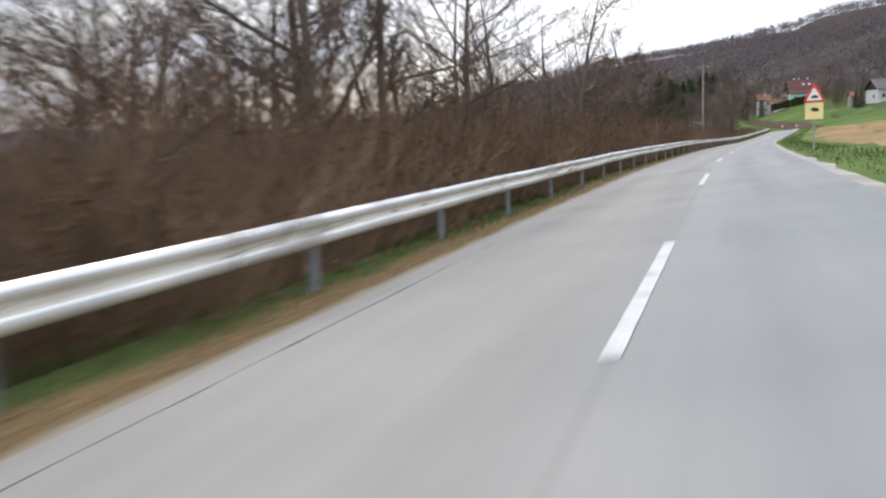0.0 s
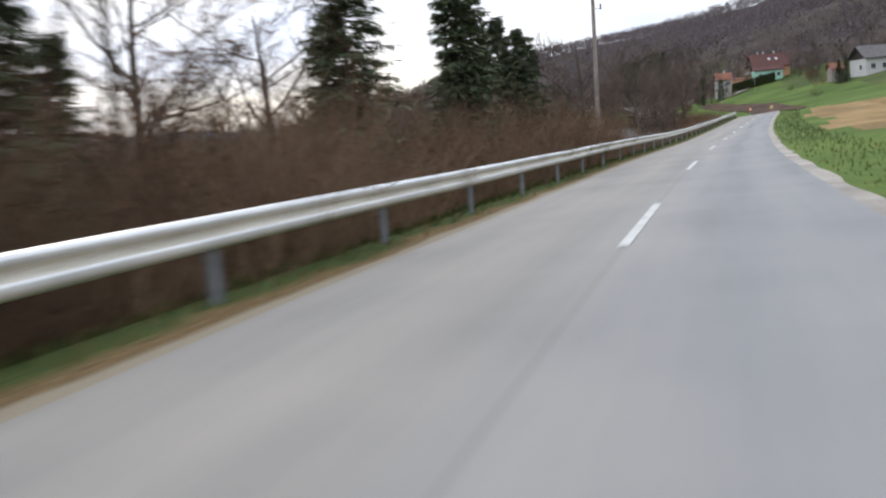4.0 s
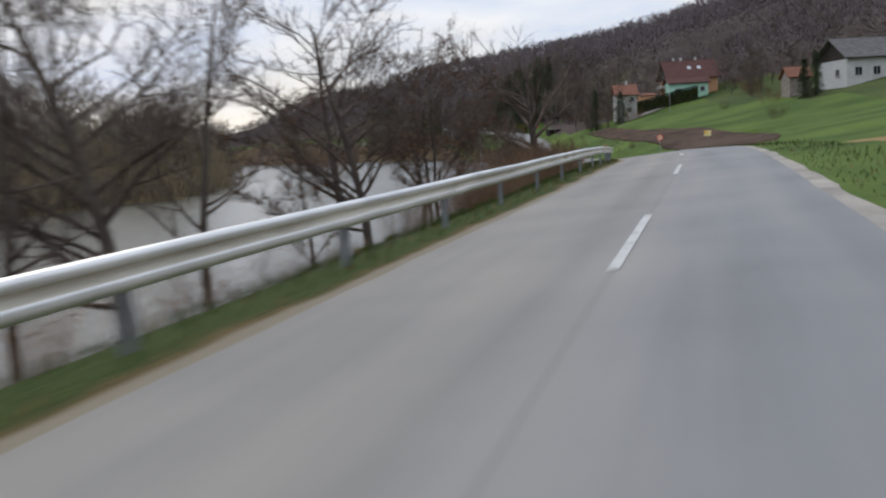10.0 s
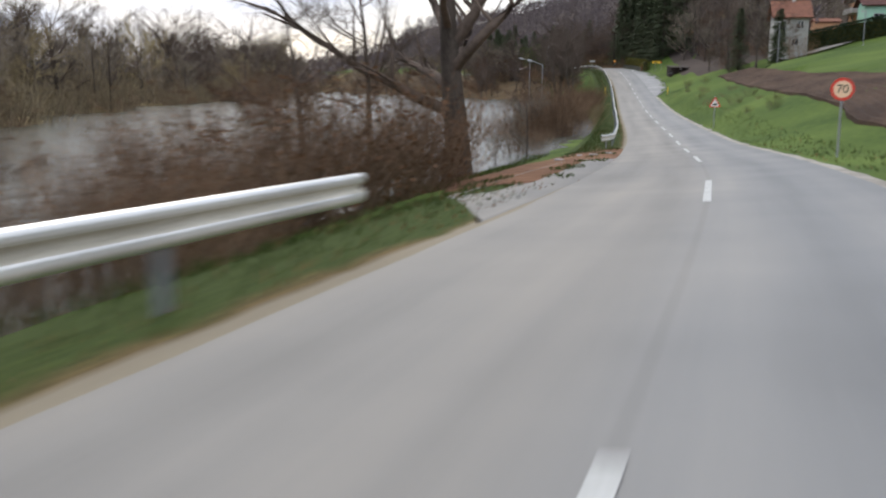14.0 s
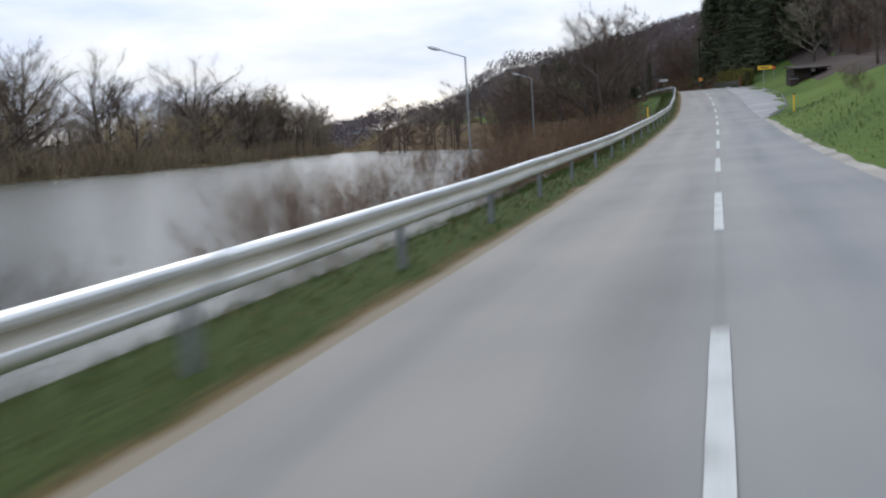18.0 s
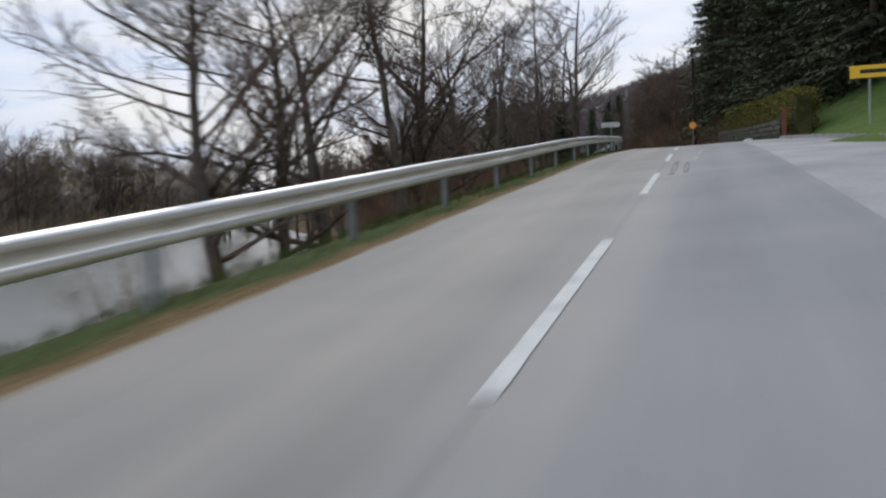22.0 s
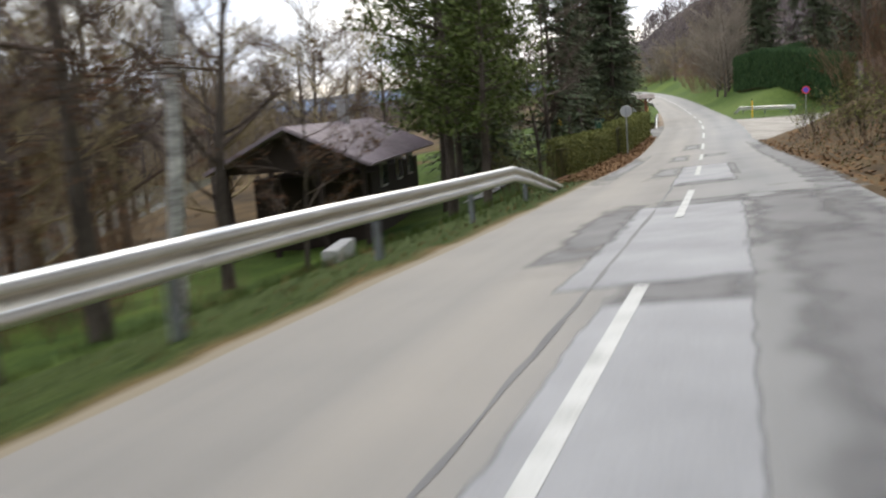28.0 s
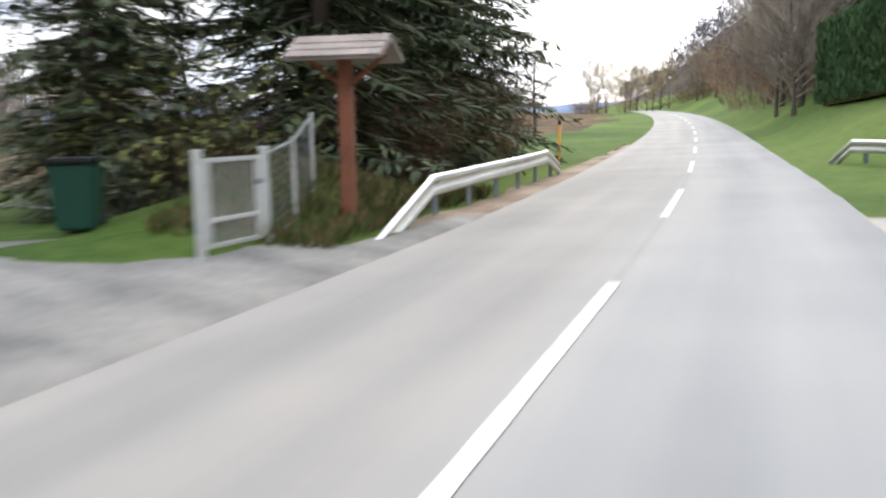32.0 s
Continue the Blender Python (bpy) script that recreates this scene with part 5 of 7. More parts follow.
def far_brush():
    rng = random.Random(23)
    st = Sticks()
    for k in range(900):
        y = rng.uniform(130, 590)
        x = float(far_shore(y)) - (rng.uniform(1, 7) if k % 2 else rng.uniform(7, 60))
        s, lat = chain([x], [y])
        if lat[0] > -28:
            continue
        z = float(ground_z(s, lat)[0])
        h = rng.uniform(2.5, 5.5) if k % 2 else rng.uniform(5, 10)
        for _ in range(20):
            w, r = rng.uniform(0, 6.283), rng.uniform(0, 2.6)
            q, d = bend_line(rng, (x + r * math.cos(w), y + r * math.sin(w), z - 0.2), (math.cos(w) * r * .2, math.sin(w) * r * .2, 1), h * rng.uniform(0.5, 1.05), 3, 0.16, 0.1)
            st.stick(q, [0.05, 0.04, 0.03, 0.012], 3)
            for _q in range(3):
                a = rng.choice(q[1:3])
                e, _ = bend_line(rng, a, d + Vector((rng.uniform(-1, 1), rng.uniform(-1, 1), rng.uniform(-.2, .6))), h * rng.uniform(.15, .35), 2, 0.2)
                st.stick(e, [0.03, 0.024, 0.01], 3)
    tagged(new("far_brush", st.mesh("far_brush", FAR_BANK, False)), "dense bare brown brush along the far bank of the river", "brush", kind="stuff")


far_brush()


def grass_tufts():
    rng = random.Random(5)
    st, dead = Sticks(), Sticks()
    n = 64000
    s = np.array([rng.uniform(-14, 560) for _ in range(n)])
    side = np.array([rng.random() for _ in range(n)])
    lat = np.where(side < 0.78, -LEFT - 0.25 - 2.1 * np.array([rng.random() ** 0.8 for _ in range(n)]), RIGHT + 0.45 + 2.4 * np.array([rng.random() for _ in range(n)]))
    clear = ((lat < 0) & (s > 262) & (s < 288)) | ((lat > 0) & (s > 374) & (s < 438)) | ((lat > 0) & (s > 526) & (s < 558)) | ((lat < 0) & (s > 515))
    x, y = xy(s, lat)
    z = ground_z(s, lat, x, y)
    patch = np.array([noise.noise((a * 0.25, b * 0.25, 7)) for a, b in zip(x, y)])
    for along, px, py, pz, la, c, pa in zip(s, x, y, z, lat, clear, patch):
        if c:
            continue
        u = abs(la) - (LEFT if la < 0 else RIGHT)
        h = rng.uniform(0.05, 0.13) + 0.16 * min(1, max(0, u - 0.9)) * rng.random() + 0.05 * pa
        w = rng.uniform(0, 6.283)
        d = Vector((rng.uniform(-.5, .5), rng.uniform(-.5, .5), 1)) * max(h, 0.04)
        withered = 0.55 * max(0, 1 - along / 170) * max(0, 1 - max(0, u - 0.55) / 0.4) if la < 0 else 0
        (st if rng.random() < 0.35 + 0.6 * min(1, u) + 0.3 * pa - withered else dead).flake(Vector((px, py, pz - 0.01)), d, Vector((math.cos(w), math.sin(w), 0)), 0.022)
    tagged(new("verge_grass", st.mesh("verge_grass", GRASS_BLADES, False)), "short green autumn grass on the road verge", "grass", kind="stuff")
    tagged(new("dead_grass", dead.mesh("dead_grass", DEAD_LEAVES, False)), "dead brown grass and leaves along the asphalt", "grass", kind="stuff")


grass_tufts()


def meadow_reeds():
    rng = random.Random(31)
    st = Sticks()
    for _ in range(9000):
        s = rng.uniform(112, 205)
        lat = rng.uniform(-46, -9)
        z = float(ground_z(s, lat)[0])
        x, y = xy(s, lat)
        if z < WATER + 0.15 or noise.noise((float(x) * .12, float(y) * .12, 2)) < -0.15:
            continue
        for _k in range(4):
            w = rng.uniform(0, 6.283)
            st.flake(Vector((float(x) + rng.uniform(-.5, .5), float(y) + rng.uniform(-.5, .5), z - .05)), Vector((rng.uniform(-.4, .4), rng.uniform(-.4, .4), 1)) * rng.uniform(.3, .9), Vector((math.cos(w), math.sin(w), 0)), 0.07)
    tagged(new("reeds", st.mesh("reeds", REED, False)), "dry brown reeds and sedge on the flood meadow", "reeds", kind="stuff")


def leaf_litter():
    rng = random.Random(41)
    st = Sticks()
    for k in range(16000):
        if k % 2:
            s, lat = rng.uniform(514, 547), -LEFT - 0.02 - 1.3 * rng.random()
        else:
            s, lat = rng.uniform(466, 533), RIGHT + 0.15 + 4.5 * rng.random() ** 1.3
        x, y = xy(s, lat)
        z = float(ground_z(s, lat)[0]) + 0.02
        w = rng.uniform(0, 6.283)
        st.flake(Vector((float(x), float(y), z)), Vector((math.cos(w), math.sin(w), rng.uniform(0, .7))) * rng.uniform(.06, .12), Vector((-math.sin(w), math.cos(w), rng.uniform(-.3, .3))), 0.07)
    tagged(new("fallen_leaves", st.mesh("fallen_leaves", DEAD_LEAVES, False)), "fallen brown leaves beside the road", "leaves", kind="stuff")


leaf_litter()
REED = island_tints("dry_reeds", (0.08, 0.053, 0.028), (0.20, 0.145, 0.07))
meadow_reeds()


def mound_grass():
    rng = random.Random(77)
    for material, count, label, name in ((REED, 2600, "long dry grass round the wooden shelter", "dry_grass"), (GRASS_BLADES, 3000, "green grass on the mound by the gate", "long_grass")):
        st = Sticks()
        for _k in range(count):
            s = rng.uniform(557.6, 565.5)
            lat = -3.55 - 2.6 * rng.random() ** 1.2 + 0.25 * noise.noise((s, 5, 1))
            x, y = xy(s, lat)
            w = rng.uniform(0, 6.283)
            st.flake(Vector((float(x), float(y), float(ground_z(s, lat)[0]) - 0.02)), Vector((rng.uniform(-.6, .6), rng.uniform(-.6, .6), 1)) * rng.uniform(.12, .34), Vector((math.cos(w), math.sin(w), 0)), 0.03)
        tagged(new(name, st.mesh(name, material, False)), label, "grass", kind="stuff")


mound_grass()


def bank_grass():
    rng = random.Random(83)
    st = Sticks()
    for _k in range(9000):
        s, u = rng.uniform(264, 291), rng.random()
        lat = -3.0 - 5.4 * u
        if noise.noise((s * 0.35, lat * 0.9, 4)) + (0.9 if u > 0.66 else 0.0) < (0.12 if u < 0.2 else 0.3):
            continue
        x, y = xy(s, lat)
        w = rng.uniform(0, 6.283)
        st.flake(Vector((float(x), float(y), float(ground_z(s, lat)[0]) - 0.01)), Vector((rng.uniform(-.8, .8), rng.uniform(-.8, .8), 1)) * rng.uniform(.05, .14), Vector((math.cos(w), math.sin(w), 0)), 0.035)
    tagged(new("bank_grass", st.mesh("bank_grass", GRASS_BLADES, False)), "thin green grass over bare brown soil", "grass", kind="stuff")


bank_grass()

# ---- colours for built things ----
def plain(name, c, rough=0.6, metal=0.0, var=0.12):
    return mottled(name, tuple(v * (1 - var) for v in c), tuple(min(1, v * (1 + var)) for v in c), 1.5, 22, rough, metal)


DIRT = mottled("pale_brown_dirt", (0.17, 0.125, 0.085), (0.34, 0.27, 0.20), 0.8, 14, 0.95, bump=0.5, spec=0.1)
SIGN_WHITE, SIGN_RED = plain("white_sign_face", (0.80, 0.78, 0.74), 0.35, 0, 0.04), plain("red_sign_face", (0.72, 0.06, 0.04), 0.35, 0, 0.06)
# the orange is raised to carry headlight glow on the round sign
SIGN_ORANGE, SIGN_YELLOW = plain("orange_sign_face", (1.0, 0.50, 0.12), 0.35, 0, 0.0), plain("yellow_sign_face", (0.85, 0.52, 0.04), 0.35, 0, 0.05)
SIGN_PALE, SIGN_BLUE, BLACK = plain("pale_yellow_face", (0.86, 0.68, 0.32), 0.4, 0, 0.05), plain("blue_sign_face", (0.09, 0.07, 0.42), 0.35, 0, 0.05), plain("black_paint", (0.02, 0.02, 0.02), 0.5)
ZINC = plain("zinc_tube", (0.36, 0.37, 0.38), 0.45, 0.6)
TIMBER_DARK, TIMBER_RED, TIMBER_GREY = plain("dark_stained_timber", (0.035, 0.025, 0.02), 0.8), plain("red_brown_timber", (0.20, 0.075, 0.04), 0.75, 0, 0.25), plain("weathered_grey_timber", (0.26, 0.22, 0.19), 0.85, 0, 0.3)
ROOF_RED, ROOF_ORANGE, ROOF_GREY, ROOF_PLUM = plain("dark_red_tiles", (0.105, 0.046, 0.038), 0.8, 0, 0.3), plain("orange_tiles", (0.22, 0.095, 0.06), 0.8, 0, 0.25), plain("grey_roof_tiles", (0.13, 0.12, 0.115), 0.8, 0, 0.25), plain("plum_metal_roof", (0.26, 0.215, 0.235), 0.55, 0.1, 0.15)
MINT, WHITE_WALL, PEACH = plain("mint_green_render", (0.42, 0.68, 0.52), 0.85, 0, 0.06), plain("white_render", (0.55, 0.54, 0.52), 0.85, 0, 0.08), plain("orange_render", (0.62, 0.34, 0.19), 0.85, 0, 0.08)
BIN_GREEN, PLASTIC_BLACK = plain("dark_green_plastic", (0.015, 0.06, 0.04), 0.45), plain("black_plastic", (0.02, 0.022, 0.022), 0.5)
STONE = plain("mossy_grey_stone", (0.078, 0.078, 0.055), 0.9, 0, 0.3)


def glass_material():
    m, n, l, b = material("window_glass", 0.05, 0.0, 0.6)
    b.inputs["Base Color"].default_value = (0.03, 0.035, 0.04, 1)
    return m


GLASS = glass_material()


def disc(bm, r, depth, y, z, n=32, m=None):
    t = Matrix.Translation((0, y, z)) @ Matrix.Rotation(math.pi / 2, 4, "X")
    bmesh.ops.create_cone(bm, cap_ends=True, segments=n, radius1=r, radius2=r, depth=depth, matrix=t)
    return bm


def prism(bm, outline, y0, y1):
    """A flat plate between y0 and y1 with an outline in x and z."""
    a = [bm.verts.new((x, y0, z)) for x, z in outline]
    b = [bm.verts.new((x, y1, z)) for x, z in outline]
    bm.faces.new(a)
    bm.faces.new(b[::-1])
    for i in range(len(a)):
        j = (i + 1) % len(a)
        bm.faces.new((a[j], a[i], b[i], b[j]))
    bmesh.ops.recalc_face_normals(bm, faces=bm.faces)
    return bm


def lettering(text, size, mat, parent, x, y, z):
    c = bpy.data.curves.new("numeral", "FONT")
    c.body, c.size, c.extrude, c.align_x, c.align_y = text, size, 0.002, "CENTER", "CENTER"
    c.materials.append(mat)
    ob = new("numeral", c)
    ob.parent = parent
    ob.matrix_basis = Matrix.Translation((x, y, z)) @ Matrix.Rotation(math.pi / 2, 4, "X")
    return ob


# signs face the traffic that comes along the road: local -y
def sign_post(parent, h, r=0.03):
    part("post", rod(bmesh.new(), (0, 0, -0.4), (0, 0, h), r, n=12), ZINC, parent)
    part("cap", rod(bmesh.new(), (0, 0, h), (0, 0, h + 0.015), r * 1.15, n=12), PLASTIC_BLACK, parent)


def triangle_outline(w, z):
    h = w * 0.87
    pts = []
    for k, (cx, cz) in enumerate(((-w / 2 + 0.08, z - h / 3 + 0.05), (w / 2 - 0.08, z - h / 3 + 0.05), (0, z + 2 * h / 3 - 0.09))):
        for q in range(5):
            an = radians((210, -90 + 0, 30)[k] + (60 * 0 + q * 30)) if False else radians((180 + 10, -80, 40)[k] + q * 25)
            pts.append((cx + 0.05 * math.cos(an), cz + 0.05 * math.sin(an)))
    return pts


def warning_sign(s, lat, h, w, label, panel=False):
    t = thing("warning_sign", stand(s, lat, 0, -4), label, "road sign")
    sign_post(t, h + 0.5)
    part("border", prism(bmesh.new(), triangle_outline(w, h), -0.05, -0.035), SIGN_RED, t, "red triangular border")
    face = part("face", prism(bmesh.new(), triangle_outline(w * 0.72, h - 0.015), -0.056, -0.05), SIGN_WHITE, t)
    part("pictogram", prism(bmesh.new(), [(-0.13, h - 0.12), (0.14, h - 0.1), (0.17, h - 0.02), (0.02, h + 0.03), (-0.12, h - 0.03)], -0.06, -0.056), BLACK, face)
    if panel:
        pl = part("panel", prism(bmesh.new(), [(-0.36, h - 1.0), (0.36, h - 1.0), (0.36, h - 0.3), (-0.36, h - 0.3)], -0.05, -0.035), SIGN_PALE, t, "pale yellow plate under the triangle")
        part("pictogram", prism(bmesh.new(), [(-0.16, h - 0.58), (0.0, h - 0.68), (0.2, h - 0.66), (0.17, h - 0.54), (-0.05, h - 0.5)], -0.055, -0.05), BLACK, pl)
    part("bracket", boxed(0.12, 0.05, 0.03, 0, -0.02, h - 0.1), ZINC, t)
    return t


def round_sign(s, lat, h, r, label, face_mat, rim_mat=None, text="", bars=False, turn=-4):
    t = thing("round_sign", stand(s, lat, 0, turn), label, "road sign")
    sign_post(t, h + r * 0.9)
    part("rim", disc(bmesh.new(), r, 0.018, -0.045, h), rim_mat or face_mat, t)
    face = part("face", disc(bmesh.new(), r * 0.76, 0.006, -0.057, h), face_mat, t)
    if text:
        lettering(text, r * 1.05, BLACK, face, 0, -0.062, h)
    if bars:
        for dx in (-0.1, 0.1):
            part("bar", boxed(0.09, 0.003, 0.2, dx, -0.0625, h - 0.1), SIGN_RED, face)
    part("bracket", boxed(0.12, 0.05, 0.03, 0, -0.02, h - 0.05), ZINC, t)
    return t


def lift(s, lat):
    """How far the ground lies under or over the road's middle."""
    return float(ground_z(s, lat)[0]) - float(road_z(s))


warning_sign(38.4, 3.7, 2.5 - lift(38.4, 3.7), 0.9, "red and white warning triangle over a pale yellow plate", True)
warning_sign(307.3, 3.05, 1.95 - lift(307.3, 3.05), 0.82, "red and white warning triangle on a grey post")
# headlight reflected by these two signs is painted as warm and orange faces
round_sign(270.2, 3.7, 2.1 - lift(270.2, 3.7), 0.31, "speed limit sign with a red ring and black numerals", plain("headlit_white_sign_face", (0.92, 0.62, 0.42), 0.35, 0, 0.04), SIGN_RED, "70")
round_sign(471.7, 3.0, 1.8 - lift(471.7, 3.0), 0.3, "round traffic sign coloured orange as if lit by headlights, with a darker orange rim", SIGN_ORANGE, plain("headlit_orange_rim", (0.85, 0.24, 0.03), 0.35, 0, 0.04))
round_sign(558.5, 7.2, 1.95 - lift(558.5, 7.2), 0.27, "blue round traffic sign on a thin post", SIGN_BLUE, SIGN_RED)

# small pale board by the field
t = thing("notice_board", stand(241, 3.7, 0, -6), "small pale yellow board on a wooden post", "sign")
hb = 1.28 - lift(241, 3.7)
part("post", boxed(0.07, 0.07, hb + 0.55, 0, 0, -0.3, 0.006), TIMBER_GREY, t)
part("panel", boxed(0.46, 0.025, 0.4, 0, -0.05, hb - 0.2, 0.006), SIGN_PALE, t)
part("field", boxed(0.22, 0.004, 0.16, -0.1, -0.065, hb + 0.0), SIGN_YELLOW, t, "orange-yellow printed square")
for k in range(2):
    part("bar", boxed(0.34 - 0.08 * k, 0.004, 0.025, 0, -0.065, hb - 0.15 + 0.07 * k), plain("grey_letters", (0.35, 0.33, 0.3)), t)



def arrow_sign(s, lat, h, length, height, mat, label, point=1, posts=(0.0,), turn=0.0, bars=False):
    t = thing("direction_sign", stand(s, lat, 0, turn), label, "road sign")
    for px in posts:
        part("post", rod(bmesh.new(), (px, 0, -0.4), (px, 0, h + height * 0.4), 0.038, n=12), ZINC, t)
    a, b = -length / 2, length / 2
    o = [(a, h - height / 2), (b - height * 0.4, h - height / 2), (b, h), (b - height * 0.4, h + height / 2), (a, h + height / 2)]
    if point < 0:
        o = [(-x, z) for x, z in o][::-1]
    panel = part("panel", prism(bmesh.new(), o, -0.075, -0.05), mat, t)
    if bars:
        part("bar", boxed(length * 0.55, 0.004, height * 0.3, -0.05, -0.078, h - height * 0.15), BLACK, panel)
    for px in posts:
        part("clamp", boxed(0.1, 0.05, 0.04, px, -0.03, h - 0.03), ZINC, t)
    return t


def delineator(s, lat, mat, label, h=1.1):
    t = thing("marker_post", stand(s, lat), label, "marker post", "marker posts")
    part("post", boxed(0.09, 0.06, h + 0.3, 0, 0, -0.3, 0.012), mat, t)
    part("reflector", boxed(0.07, 0.012, 0.14, 0, -0.034, h - 0.25, 0.003), SIGN_ORANGE, t)
    part("band", boxed(0.094, 0.064, 0.12, 0, 0, h - 0.08, 0.01), BLACK, t)
    return t


delineator(382, -4.4, SIGN_YELLOW, "yellow marker stake behind the guard rail", 1.35)

arrow_sign(462.7, -4.0, 1.8 - lift(462.7, -4.0), 1.35, 0.36, WHITE_WALL, "blank pale grey arrow-shaped direction sign behind the guard rail")
arrow_sign(430.1, 6.6, 2.3 - lift(430.1, 6.6), 1.65, 0.42, SIGN_YELLOW, "yellow direction sign with a pointed end", bars=True, posts=(-0.2,))
t = thing("small_sign", stand(431, 7.6, 0, 0), "small dull red plate on a thin post", "road sign")
part("post", rod(bmesh.new(), (0, 0, -0.3), (0, 0, 1.6), 0.025, n=10), ZINC, t)
part("panel", boxed(0.3, 0.02, 0.3, 0, -0.03, 1.25, 0.005), SIGN_RED, t)


delineator(577, -4.1, SIGN_ORANGE, "orange marker stake in the grass", 1.25)
delineator(562.4, 3.85, SIGN_YELLOW, "weathered yellow marker post by the gravel", 1.35)
delineator(376.5, 4.3, SIGN_YELLOW, "yellow marker post beside the junction", 1.0)


def street_lamp(s, lat, top, arm, label):
    base = lift(s, lat)
    h = top - base
    t = thing("street_lamp", stand(s, lat), label, "street lamp", "street lamps")
    part("base", rod(bmesh.new(), (0, 0, -0.3), (0, 0, 0.9), 0.09, 0.08, 14), ZINC, t)
    part("pole", rod(bmesh.new(), (0, 0, 0.9), (0, 0, h), 0.065, 0.045, 14), ZINC, t)
    part("arm", rod(bmesh.new(), (0, 0, h - 0.03), (arm[0] * 0.72, arm[1] * 0.72, h + arm[2] * 0.72), 0.035, 0.03, 10), ZINC, t)
    d = Vector(arm).normalized()
    m = Matrix.Translation(Vector((0, 0, h)) + Vector(arm) * 0.86) @ d.to_track_quat("X", "Z").to_matrix().to_4x4()
    bm = bmesh.new()
    bmesh.ops.create_uvsphere(bm, u_segments=18, v_segments=10, radius=1, matrix=m @ Matrix.Diagonal((0.42, 0.13, 0.085, 1)))
    lamp = part("head", bm, plain("grey_lamp_housing", (0.5, 0.5, 0.5), 0.45), t)
    bm = bmesh.new()
    bmesh.ops.create_uvsphere(bm, u_segments=14, v_segments=8, radius=1, matrix=m @ Matrix.Translation((0.08, 0, -0.045)) @ Matrix.Diagonal((0.27, 0.1, 0.07, 1)))
    part("lens", bm, plain("frosted_lens", (0.7, 0.7, 0.68), 0.2), lamp)


street_lamp(367.0, -12.8, 4.6, (-1.9, -0.2, 0.65), "grey street lamp with a curved arm on the lake bank")
street_lamp(413.5, -17.6, 3.3, (-1.8, -0.3, 0.6), "grey street lamp among trees on the lake bank")

# power pole
t = thing("power_pole", stand(118.3, -6.6), "slender grey wooden power pole with insulators", "utility pole")
part("pole", rod(bmesh.new(), (0, 0, -0.5), (0.1, 0, 11.5), 0.14, 0.09, 12), TIMBER_GREY, t)
part("crossarm", boxed(1.3, 0.09, 0.09, 0.1, 0, 10.9, 0.01), TIMBER_GREY, t)
for px in (-0.5, 0.1, 0.7):
    part("insulator", rod(bmesh.new(), (px, 0, 10.99), (px, 0, 11.15), 0.05, 0.03, 10), WHITE_WALL, t)
part("insulator", rod(bmesh.new(), (0.5, 0, 8.9), (0.5, 0, 9.2), 0.05, 0.04, 10), BLACK, t)
part("bracket", rod(bmesh.new(), (0.08, 0, 9.0), (0.5, 0, 8.9), 0.02, n=8), ZINC, t)
t = thing("power_pole", stand(479, 4.6), "dark wooden pole at the foot of the wooded slope", "utility pole")
part("pole", rod(bmesh.new(), (0, 0, -0.5), (-0.1, 0, 8.5), 0.13, 0.09, 12), TIMBER_DARK, t)
part("crossarm", boxed(1.0, 0.08, 0.08, -0.1, 0, 8.1, 0.01), TIMBER_DARK, t)


OLD_WALL = plain("old_pale_render", (0.40, 0.385, 0.36), 0.9, 0, 0.15)
